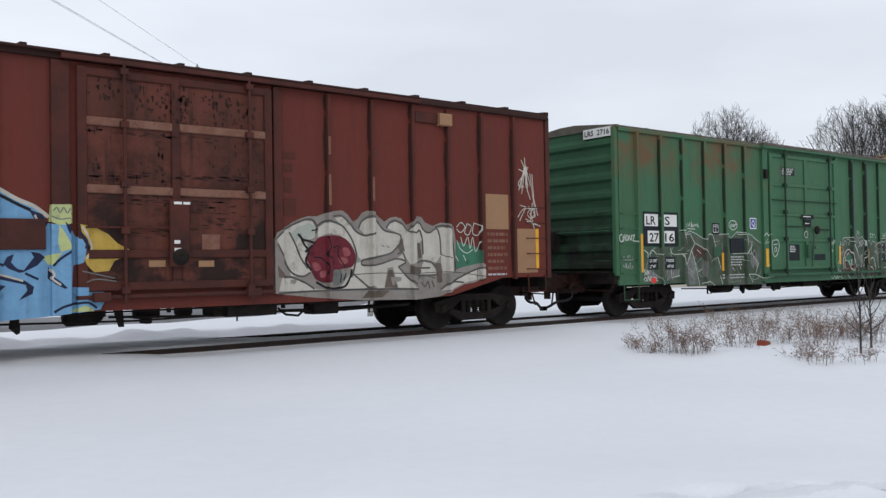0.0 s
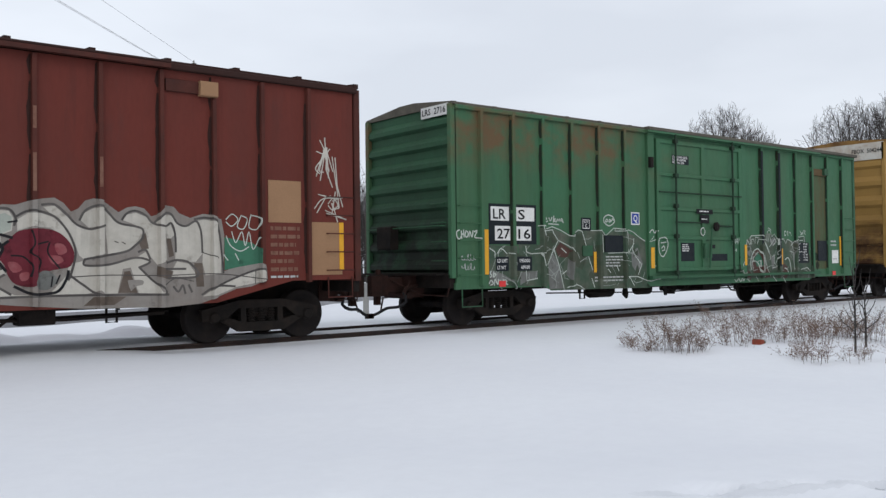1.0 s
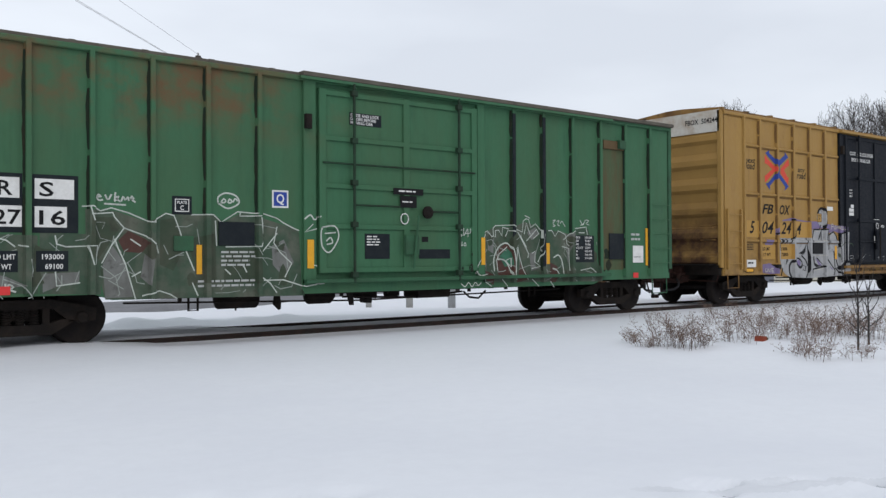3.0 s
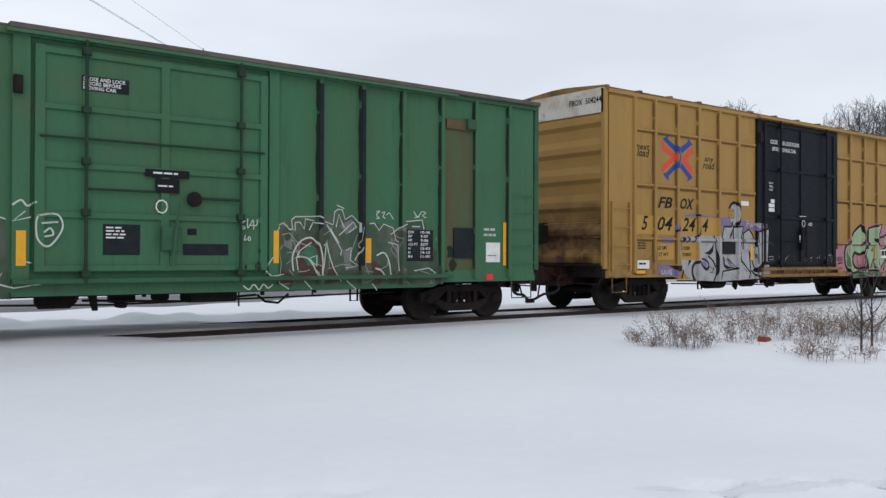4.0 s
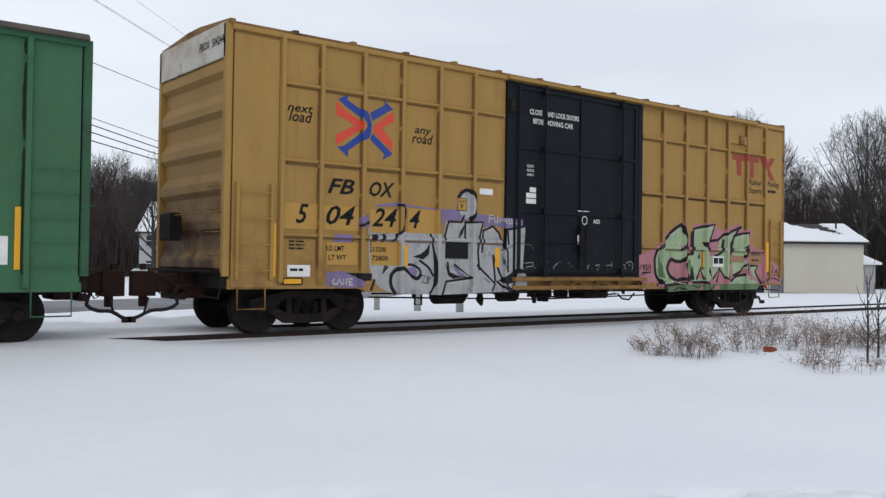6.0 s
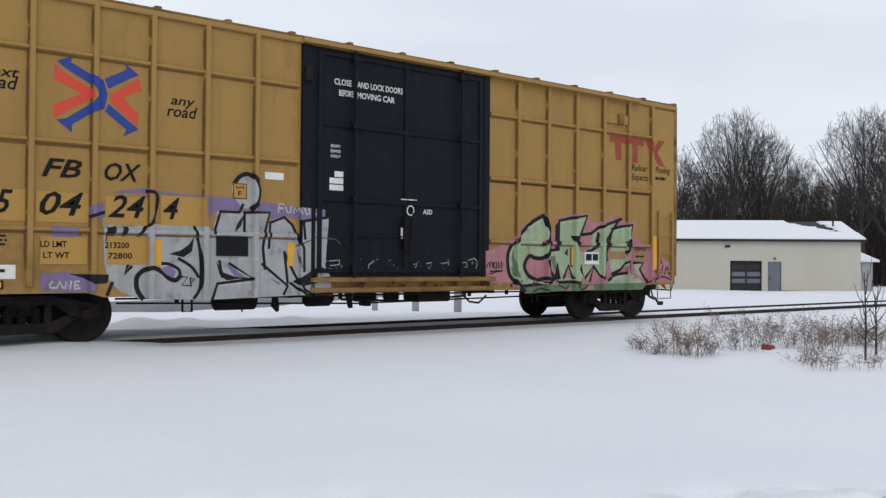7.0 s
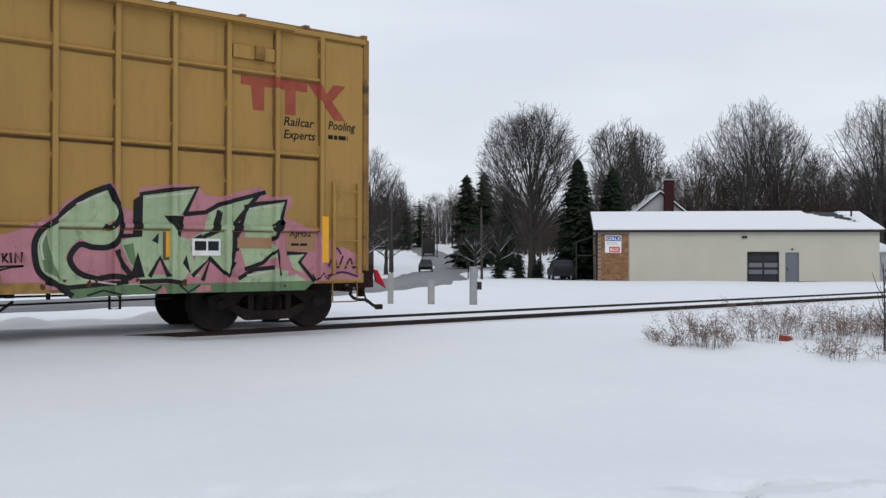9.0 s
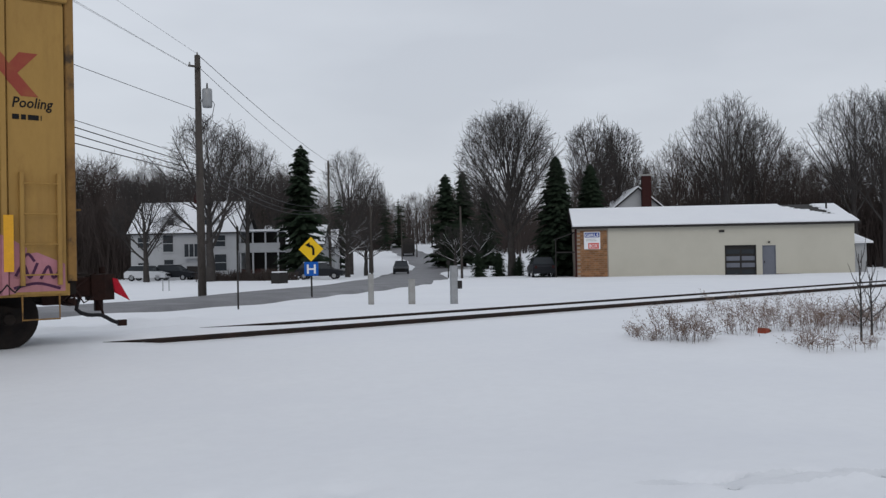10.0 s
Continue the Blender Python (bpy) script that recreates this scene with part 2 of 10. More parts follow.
pole_wood = material("weathered_pole_wood", (0.085, 0.075, 0.068), 0.9, stretch_z=0.15, grain=0.25, grain_scale=25, dirt=(0.05, 0.045, 0.04), dirt_amount=0.5, dirt_scale=3)
cable = material("cable", (0.03, 0.03, 0.033), 0.6)
concrete = material("grey_concrete_post", (0.33, 0.33, 0.32), 0.85, dirt=(0.22, 0.21, 0.2), dirt_amount=0.6, dirt_scale=4, bump=0.3)
sign_yellow = material("sign_yellow", (0.80, 0.50, 0.02), 0.4, grain=0.02)
sign_blue = material("sign_blue", (0.01, 0.10, 0.42), 0.4, grain=0.02)
sign_white = material("sign_white", (0.75, 0.76, 0.78), 0.45, grain=0.02)
debris_red = material("orange_red_brick", (0.27, 0.06, 0.035), 0.8, dirt=(0.14, 0.04, 0.025), dirt_amount=0.6, dirt_scale=8)
car_dark = material("dark_car_paint", (0.016, 0.018, 0.022), 0.4)
car_white = material("white_car_paint", (0.6, 0.61, 0.63), 0.3)
flag_red = material("red_flag", (0.42, 0.015, 0.03), 0.8, grain=0.1)
logo_blue = material("emblem_blue", (0.03, 0.06, 0.28), 0.5, dirt=(0.05, 0.07, 0.2), dirt_amount=0.4, dirt_scale=5)
logo_red = material("emblem_red", (0.62, 0.07, 0.045), 0.5, dirt=(0.5, 0.1, 0.05), dirt_amount=0.4, dirt_scale=5)
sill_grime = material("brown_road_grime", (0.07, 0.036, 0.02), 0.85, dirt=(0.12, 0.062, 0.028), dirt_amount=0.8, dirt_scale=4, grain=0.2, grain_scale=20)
faded_red = material("faded_red_letter", (0.27, 0.058, 0.04), 0.6, dirt=(0.32, 0.13, 0.05), dirt_amount=0.45, dirt_scale=4)


# ---------------------------------------------------------------- mesh helpers
class Geo:
    """Vertices and faces gathered for one mesh."""

    def __init__(self):
        self.v, self.f, self.limbs = [], [], []

    def add(self, verts, faces):
        k = len(self.v)
        self.v += [tuple(p) for p in verts]
        self.f += [tuple(i + k for i in q) for q in faces]
        return self

    def box(self, x0, x1, y0, y1, z0, z1, c=0.0):
        """A block; c chamfers its edges along the longest side."""
        if not c:
            return self.add([(x, y, z) for x in (x0, x1) for y in (y0, y1) for z in (z0, z1)],
                            [(0, 1, 3, 2), (4, 6, 7, 5), (0, 4, 5, 1), (2, 3, 7, 6), (0, 2, 6, 4), (1, 5, 7, 3)])
        size = (x1 - x0, y1 - y0, z1 - z0)
        ax = size.index(max(size))
        lo, hi = (x0, y0, z0), (x1, y1, z1)
        a, b = [(1, 2), (2, 0), (0, 1)][ax]
        ring = [(lo[a] + c, lo[b]), (hi[a] - c, lo[b]), (hi[a], lo[b] + c), (hi[a], hi[b] - c),
                (hi[a] - c, hi[b]), (lo[a] + c, hi[b]), (lo[a], hi[b] - c), (lo[a], lo[b] + c)]
        out = []
        for e in (lo[ax], hi[ax]):
            for p, q in ring:
                w = [0, 0, 0]
                w[ax], w[a], w[b] = e, p, q
                out.append(tuple(w))
        n = len(ring)
        return self.add(out, [tuple(range(n))[::-1], tuple(range(n, 2 * n))] + [(i, (i + 1) % n, n + (i + 1) % n, n + i) for i in range(n)])

    def prism(self, ring, axis, a, b):
        """A flat outline swept along an axis from a to b; ring holds the other two coordinates in order."""
        def put(e, p, q):
            return {"x": (e, p, q), "y": (p, e, q), "z": (p, q, e)}[axis]
        n = len(ring)
        return self.add([put(a, *r) for r in ring] + [put(b, *r) for r in ring],
                        [tuple(range(n)), tuple(range(2 * n - 1, n - 1, -1))] + [(i, n + i, n + (i + 1) % n, (i + 1) % n) for i in range(n)])

    def tube(self, points, radii, sides=6, cap=True):
        pts = [Vector(p) for p in points]
        if not isinstance(radii, (list, tuple)):
            radii = [radii] * len(pts)
        verts, faces, side = [], [], None
        for i, p in enumerate(pts):
            way = (pts[min(i + 1, len(pts) - 1)] - pts[max(i - 1, 0)])
            way = way.normalized() if way.length > 1e-9 else Vector((0, 0, 1))
            ref = side if side is not None else (Vector((0, 0, 1)) if abs(way.z) < 0.9 else Vector((1, 0, 0)))
            side = ref - way * ref.dot(way)
            side = side.normalized() if side.length > 1e-6 else way.orthogonal().normalized()
            up = way.cross(side)
            for k in range(sides):
                a = 2 * math.pi * k / sides
                verts.append(p + (side * math.cos(a) + up * math.sin(a)) * radii[i])
        for i in range(len(pts) - 1):
            for k in range(sides):
                a, b = i * sides + k, i * sides + (k + 1) % sides
                faces.append((a, b, b + sides, a + sides))
        if cap:
            faces += [tuple(range(sides))[::-1], tuple(range(len(verts) - sides, len(verts)))]
        return self.add(verts, faces)

    def lathe(self, profile, centre, axis="y", sides=28):
        """A profile of (along, radius) turned round an axis through centre."""
        verts, faces, n = [], [], len(profile)
        for k in range(sides):
            a = 2 * math.pi * k / sides
            for d, r in profile:
                u, w = r * math.cos(a), r * math.sin(a)
                o = {"y": (u, d, w), "x": (d, u, w), "z": (u, w, d)}[axis]
                verts.append((centre[0] + o[0], centre[1] + o[1], centre[2] + o[2]))
        for k in range(sides):
            for i in range(n - 1):
                a, b = k * n + i, ((k + 1) % sides) * n + i
                faces.append((a, a + 1, b + 1, b))
        return self.add(verts, faces)

    def mesh(self, name, mat, smooth=False):
        me = bpy.data.meshes.new(name)
        me.from_pydata(self.v, [], self.f)
        bm = bmesh.new()
        bm.from_mesh(me)
        bmesh.ops.recalc_face_normals(bm, faces=bm.faces)
        bm.to_mesh(me)
        bm.free()
        for m in (mat if isinstance(mat, (list, tuple)) else [mat]):
            me.materials.append(m)
        if smooth:
            me.polygons.foreach_set("use_smooth", [True] * len(me.polygons))
        return me


def part(name, geo, mat, parent, label="", smooth=False):
    """One mesh object under a thing or under a part."""
    ob = new(name, geo.mesh(name, mat, smooth))
    ob.parent = parent
    return tagged(ob, label)


def thing(name, m, label, category, group="", kind=""):
    """An empty at a thing's base, which carries its parts."""
    ob = new(name)
    ob.empty_display_size = 0.2
    ob.matrix_world = m
    return tagged(ob, label, category, group, kind)


def solid(name, geo, mat, label, category, group="", kind="", smooth=False, m=None):
    ob = new(name, geo.mesh(name, mat, smooth))
    if m is not None:
        ob.matrix_world = m
    return tagged(ob, label, category, group, kind)


# ---------------------------------------------------------------- ground
def profile(d):
    """Height of the land by the distance ahead: a slight hollow, then a long rise."""
    return np.interp(d, [0, 22, 30, 40, 66, 104, 130, 175, 220, 280, 400, 700, 3000], [-0.25, -0.3, -0.45, -0.52, -0.61, -1.1, -0.9, 1.1, 2.7, 4.4, 9, 20, 34])


def land(x, y):
    x, y = np.asarray(x, float), np.asarray(y, float)
    d = 0.62 * x + 0.785 * y
    z = profile(d)
    off = np.abs(y - TRACK)
    near = np.clip(1 - (off - 2.2) / 7.0, 0, 1)
    near = near * near * (3 - 2 * near)
    side = np.where(y < TRACK, -0.115, -0.085)
    return z * (1 - near) + side * near


def land_z(x, y):
    return float(land(x, y))


def snow_relief(x, y):
    """Drifts, the trough along the rails, and ploughed lumps by the roadside."""
    z = 0.05 * np.sin(x * 0.33 + 0.6 * np.sin(y * 0.27)) * np.sin(y * 0.41 + 1.1) + 0.02 * np.sin(x * 1.1 + y * 0.8)
    z = z * np.clip((np.abs(y - TRACK) - 1.5) / 3, 0, 1)
    return z


def grid(a, b, step, far, grow):
    """Even steps between a and b, then ever longer ones out to far."""
    mid = list(np.arange(a, b + 1e-6, step))
    s, up, down = step, [], []
    while (up[-1] if up else b) < far:
        s *= grow
        up.append((up[-1] if up else b) + s)
    s = step
    while (down[-1] if down else a) > -far:
        s *= grow
        down.append((down[-1] if down else a) - s)
    return np.array(down[::-1] + mid + up)


def build_ground():
    xs, ys = grid(-6, 62, 0.5, 2600, 1.22), grid(-2, 46, 0.4, 2600, 1.22)
    extra = np.array([TRACK - 1.6, TRACK - 1.05, TRACK - 0.83, TRACK - 0.67, TRACK + 0.67, TRACK + 0.83, TRACK + 1.05, TRACK + 1.6])
    ys = np.unique(np.concatenate([ys, extra, np.arange(2.2, 5.8, 0.06), np.arange(2.5, 3.85, 0.03)]))
    xs = np.unique(np.concatenate([xs, np.arange(1.6, 7.2, 0.06), np.arange(4.4, 6.3, 0.03)]))
    gx, gy = np.meshgrid(xs, ys)
    z = land(gx, gy) + snow_relief(gx, gy)
    # snow between and beside the rails; drifted over the near rail towards the crossing
    off = np.abs(gy - TRACK)
    z = np.where(off < 0.7, -0.05, z)
    drift = np.clip((6.0 - gx) / 4.0, 0, 1) * np.clip(1 - np.abs(gy - (TRACK - 1.25)) / 1.3, 0, 1)
    z = z + 0.12 * drift * (off > 0.72)
    level = np.clip((8.2 - gx) / 1.6, 0, 1)
    z = np.where((gy > TRACK - 0.66) & (gy < TRACK + 1.5), z * (1 - level) + level * (0.012 + 0.012 * np.sin(gx * 3.1 + gy * 5.0)), z)
    cover = np.clip((5.3 - gx) / 1.0, 0, 1)
    z = np.where(np.abs(gy - TRACK + 0.755) < 0.5, z * (1 - cover) + cover * (0.016 + 0.01 * np.sin(gx * 4.0)), z)
    bank = np.exp(-((gy - TRACK - 2.6) / 0.55) ** 2) * np.clip((13.0 - gx) / 5.0, 0, 1)
    z = z + bank * (0.13 + 0.05 * np.sin(gx * 2.1 + 1.3 * np.sin(gy * 3.0)) + 0.04 * np.sin(gx * 5.3 + gy * 4.0))
    # lumps thrown up by a plough near the kerb, and a low mound behind the weeds
    rng = np.random.RandomState(4)
    for k in range(22):
        t = rng.rand()
        cx, cy = 4.5 + 1.9 * t + rng.randn() * 0.08, 3.25 - 0.62 * t + rng.randn() * 0.07
        r, h = 0.08 + 0.12 * rng.rand(), 0.006 + 0.014 * rng.rand()
        z += h * np.exp(-((gx - cx) ** 2 + (gy - cy) ** 2) / r ** 2)
    for cx, cy in ((2.3, 5.4), (2.7, 5.1), (3.1, 4.9), (1.9, 5.0), (2.2, 4.6)):
        z -= 0.035 * np.exp(-((gx - cx) ** 2 + (gy - cy) ** 2) / 0.02)
    # footprints and hollows in the ploughed strip
    for cx, cy, r, h in ((5.18, 3.43, 0.06, 0.10), (4.81, 3.24, 0.07, 0.10), (5.36, 3.22, 0.10, 0.05), (5.63, 3.08, 0.09, 0.13), (5.55, 3.14, 0.09, 0.08), (5.87, 2.79, 0.10, 0.17), (4.9, 3.5, 0.16, 0.05), (5.05, 3.5, 0.12, 0.05)):
        z -= h * np.exp(-((gx - cx) ** 2 + (gy - cy) ** 2) / r ** 2)
    z += 0.16 * np.exp(-((gx - 17.0) ** 2 / 9 + (gy - 8.2) ** 2 / 2.0))
    n, m = len(ys), len(xs)
    idx = np.arange(n * m).reshape(n, m)
    faces = np.stack([idx[:-1, :-1], idx[:-1, 1:], idx[1:, 1:], idx[1:, :-1]], -1).reshape(-1, 4)
    me = bpy.data.meshes.new("ground")
    me.from_pydata(np.stack([gx, gy, z], -1).reshape(-1, 3).tolist(), [], faces.tolist())
    me.materials.append(snow)
    me.materials.append(slush)
    me.materials.append(wet_slush)
    # grey trodden slush by the kerb
    mx, my = (gx[:-1, :-1] + gx[1:, 1:]) / 2, (gy[:-1, :-1] + gy[1:, 1:]) / 2
    rag = 0.2 * np.sin(mx * 9 + 2 * np.sin(my * 7)) + 0.12 * np.sin(my * 21 + mx * 13)
    along, across = (mx - 5.3) * 0.86 + (my - 3.2) * -0.5, (mx - 5.3) * 0.5 + (my - 3.2) * 0.86
    slot = np.where((along / 0.85) ** 2 + ((across + 0.02) / 0.22) ** 2 + rag < 1.0, 1, 0)
    for cx, cy, r in ((5.18, 3.43, 0.05), (4.81, 3.24, 0.07), (5.63, 3.08, 0.08), (5.58, 3.12, 0.07), (5.87, 2.79, 0.09)):
        slot = np.where(((mx - cx) ** 2 + (my - cy) ** 2) / r ** 2 + rag < 1.0, 2, slot)
    me.polygons.foreach_set("material_index", slot.reshape(-1).astype(np.int32))
    me.polygons.foreach_set("use_smooth", [True] * len(me.polygons))
    return tagged(new("ground", me), "snow-covered open ground with low drifts", "ground", kind="structure")


build_ground()


def smooth_path(points, step=1.5):
    """A rounded line through the given points."""
    pts = [Vector(p) for p in points]
    pts = [pts[0] * 2 - pts[1]] + pts + [pts[-1] * 2 - pts[-2]]
    out = []
    for i in range(1, len(pts) - 2):
        a, b, c, d = pts[i - 1:i + 3]
        n = max(2, int((c - b).length / step))
        for k in range(n):
            t = k / n
            out.append(0.5 * (2 * b + (c - a) * t + (2 * a - 5 * b + 4 * c - d) * t * t + (3 * b - a - 3 * c + d) * t ** 3))
    return out + [pts[-2]]


ROAD = [(-34, -30), (-26, -5), (-17, 14), (-6, 25), (5, 30), (15, 34.5), (24, 40.6), (34, 49), (48, 65), (62, 84.5), (80, 103), (104, 140), (128, 178), (156, 220)]


def build_road():
    line = smooth_path([(x, y, 0) for x, y in ROAD], 1.0)
    g = Geo()
    half = 2.9
    rows = []
    for i, p in enumerate(line):
        w = (line[min(i + 1, len(line) - 1)] - line[max(i - 1, 0)]).normalized()
        s = Vector((w.y, -w.x, 0))
        row = []
        for o in (-1.12, -0.96, -0.5, 0, 0.5, 0.96, 1.12):
            q = p + s * o * (half + 0.25 * math.sin(i * 0.37 + o))
            row.append((q.x, q.y, land_z(q.x, q.y) + (0.07 + 0.0009 * q.length + 0.03 * (1 - o * o) if abs(o) < 1 else -0.12)))
        rows.append(row)
    g.add([v for r in rows for v in r], [(i * 7 + k, i * 7 + k + 1, i * 7 + k + 8, i * 7 + k + 7) for i in range(len(rows) - 1) for k in range(6)])
    solid("road", g, asphalt, "wet grey asphalt road cleared of snow", "road", kind="structure", smooth=True)


build_road()


def build_rails():
    prof = [(-0.07, -0.16), (0.07, -0.16), (0.07, -0.145), (0.012, -0.12), (0.012, -0.045), (0.037, -0.032), (0.037, -0.004), (0.03, 0.0),
            (-0.03, 0.0), (-0.037, -0.004), (-0.037, -0.032), (-0.012, -0.045), (-0.012, -0.12), (-0.07, -0.145)]
    track = thing("railway_track", pose(0, TRACK, 0), "single railway track half buried in snow", "railway track", kind="structure")
    for y in (-0.755, 0.755):
        g = Geo()
        g.prism([(y + a, b) for a, b in prof], "x", -120, 300)
        part("rail", g, rail_steel, track, "dark rusty steel rail")
    tie = Geo().box(-0.115, 0.115, -1.3, 1.3, -0.40, -0.24, 0.012).mesh("tie", pole_wood)
    for i in range(140):
        o = new("tie", tie)
        o.parent = track
        o.location = (-10 + i * 0.53, 0, 0)


build_rails()


# ---------------------------------------------------------------- box cars
HALF = 1.5          # half width of the side sheets


def advance(t):
    """Metres that the train has rolled after t seconds."""
    return 4.83796 * t - 0.024066 * t * t + 0.00112719 * t ** 3


def lettering(text, x, z, height, mat, parent, y, width=None, shear=0.0, turn=0.0, name="lettering"):
    """Flat painted writing on the near side, its lower left corner at x, z."""
    cu = bpy.data.curves.new(name, "FONT")
    cu.body, cu.size, cu.shear, cu.resolution_u, cu.fill_mode = text, height / 0.72, shear, 2, "FRONT"
    cu.offset = 0.022 * height
    tmp = bpy.data.objects.new(name, cu)
    scene.collection.objects.link(tmp)
    me = bpy.data.meshes.new_from_object(tmp.evaluated_get(bpy.context.evaluated_depsgraph_get()))
    bpy.data.objects.remove(tmp)
    bpy.data.curves.remove(cu)
    xs = [v.co.x for v in me.vertices]
    w = (max(xs) - min(xs)) if xs else 1
    k = (width / w) if width else 1.0
    lo = min(xs)
    for v in me.vertices:
        a, b = (v.co.x - lo) * k, v.co.y
        v.co = (a * math.cos(turn) - b * math.sin(turn), 0, a * math.sin(turn) + b * math.cos(turn))
    me.materials.clear()
    me.materials.append(mat)
    ob = new(name, me)
    ob.parent = parent
    ob.location = (x, y, z)
    return ob


def plate(x0, x1, z0, z1, mat, parent, y, name="stencil_plate", label="", thick=0.006):
    return part(name, Geo().box(x0, x1, y - thick, y, z0, z1), mat, parent, label)


def bars(x, z, w, rows, mat, parent, y, pitch=0.09, name="unreadable_lettering", seed=1):
    """Lines of small writing that cannot be read, as plain bars."""
    g, r = Geo(), random.Random(seed)
    for i in range(rows):
        a = x
        end = x + w * r.uniform(0.75, 1.0)
        while a < end:
            b = min(end, a + r.uniform(0.05, 0.16))
            g.box(a, b, y - 0.004, y, z - i * pitch - pitch * 0.45, z - i * pitch)
            a = b + 0.025
    return part(name, g, mat, parent)


class Side:
    """The near side of a car as a stepped profile, over which paint is laid in one skin."""

    def __init__(self, length, flat_y, strips, bands=()):
        self.flat, self.count = flat_y, 0
        self.strips = [(a, b, y, 0.025 if b - a < 0.12 else 0.004) for a, b, y in strips]
        self.bands = [(a, b, y, 0.025) for a, b, y in bands]

    def level(self, v, rows, grow):
        """Depth of the steel at v: the foremost of the posts, doors and ribs there."""
        y = self.flat
        for a, b, top, flank in rows:
            out = max(a - grow - v, v - b - grow, 0.0)
            y = min(y, top + (self.flat - top) * min(out / flank, 1.0))
        return y

    def paint(self, name, polys, mat, parent, lift=0.004, label=""):
        """Lays outlines of (x, z) over posts and panels, just above the steel beneath them."""
        self.count += 1
        lift += 0.00007 * (self.count % 12)
        bm = bmesh.new()
        for poly in polys:
            try:
                bm.faces.new([bm.verts.new((x, 0, z)) for x, z in poly])
            except ValueError:
                continue
        bmesh.ops.remove_doubles(bm, verts=bm.verts, dist=0.0002)
        bmesh.ops.triangulate(bm, faces=bm.faces)
        for axis, rows in ((0, self.strips), (2, self.bands)):
            cuts = sorted({c for a, b, y, flank in rows for c in (a - lift - flank, a - lift, b + lift, b + lift + flank)})
            span = [v.co[axis] for v in bm.verts]
            normal = [0, 0, 0]
            normal[axis] = 1
            for c in cuts:
                if min(span) < c < max(span):
                    at = [0, 0, 0]
                    at[axis] = c
                    bmesh.ops.bisect_plane(bm, geom=bm.verts[:] + bm.edges[:] + bm.faces[:], dist=1e-5, plane_co=at, plane_no=normal)
        for v in bm.verts:
            v.co.y = min(self.level(v.co.x, self.strips, lift), self.level(v.co.z, self.bands, lift)) - lift
        bm.normal_update()
        for f in bm.faces:
            if f.normal.y > 0:
                f.normal_flip()
        me = bpy.data.meshes.new(name)
        bm.to_mesh(me)
        bm.free()
        me.materials.append(mat)
        ob = new(name, me)
        ob.parent = parent
        return tagged(ob, label)


def curve2(points, closed=False, n=5):
    """A rounded outline through (x, z) points."""
    pts = [Vector(p) for p in points]
    if closed:
        pts = [pts[-1]] + pts + pts[:2]
    else:
        pts = [pts[0]] + pts + [pts[-1]]
    out = []
    for i in range(1, len(pts) - 2):
        a, b, c, d = pts[i - 1:i + 3]
        for k in range(n):
            t = k / n
            out.append(0.5 * (2 * b + (c - a) * t + (2 * a - 5 * b + 4 * c - d) * t * t + (3 * b - a - 3 * c + d) * t ** 3))
    if not closed:
        out.append(pts[-2])
    return [(p.x, p.y) for p in out]


def stroke(points, width, smooth=True, closed=False):
    """A painted ribbon of even width through (x, z) points."""
    pts = [Vector(p) for p in (curve2(points, closed) if smooth and len(points) > 2 else points)]
    if closed:
        pts.append(pts[0])
    pts = [p for i, p in enumerate(pts) if i == 0 or (p - pts[i - 1]).length > 0.012]
    left, right = [], []
    for i, p in enumerate(pts):
        a = (p - pts[i - 1]).normalized() if i else None
        b = (pts[i + 1] - p).normalized() if i < len(pts) - 1 else None
        w = ((a or b) + (b or a))
        w = w.normalized() if w.length > 0.3 else (a or b)
        s = Vector((-w.y, w.x)) * width * 0.5
        e = (w * width * 0.3) * (1 if b is None else -1 if a is None else 0)
        left.append(tuple(p + s + e))
        right.append(tuple(p - s + e))
    return [[left[i], left[i + 1], right[i + 1], right[i]] for i in range(len(pts) - 1)]


def scrawl(x, z, w, h, seed, loops=5):
    """A hand-sprayed tag: a looped line like quick handwriting."""
    r = random.Random(seed)
    pts, n = [], loops * 7
    tall = [r.uniform(0.55, 1.0) for _ in range(loops + 1)]
    for i in range(n):
        f, a = i / (n - 1), i * 6.283 / 7 * r.uniform(0.95, 1.05)
        k = tall[min(loops, i // 7)]
        pts.append((x + w * f + 0.42 * w / loops * math.cos(a), z + h * (0.5 + 0.46 * k * math.sin(a)) + r.uniform(-0.04, 0.04) * h))
    return stroke(pts, max(0.014, h * 0.055))


def crackle(x0, z0, x1, z1, n, seed, width=0.018):
    """Short broken sprayed lines scattered over a patch of the side."""
    r = random.Random(seed)
    out = []
    for k in range(n):
        x, z, pts = r.uniform(x0, x1), r.uniform(z0, z1), []
        a = r.uniform(0, 6.283)
        for i in range(r.randint(2, 4)):
            pts.append((min(x1, max(x0, x)), min(z1, max(z0, z))))
            a += r.uniform(-1.2, 1.2)
            d = r.uniform(0.06, 0.28)
            x, z = x + d * math.cos(a), z + d * math.sin(a)
        out.append(stroke(pts, width * r.uniform(0.7, 1.4), False))
    return out


def blotches(x0, z0, x1, z1, n, seed, size=0.2):
    """Ragged patches of thin overspray."""
    r = random.Random(seed)
    out = []
    for k in range(n):
        x, z = r.uniform(x0, x1), r.uniform(z0, z1)
        s = size * r.uniform(0.4, 1.2)
        pts = [(min(x1, max(x0, x + s * r.uniform(0.5, 1.2) * math.cos(t))), min(z1, max(z0, z + 1.3 * s * r.uniform(0.4, 1.2) * math.sin(t)))) for t in np.linspace(0, 5.5, 8)]
        out.append([curve2(pts, True, 2)])
    return out


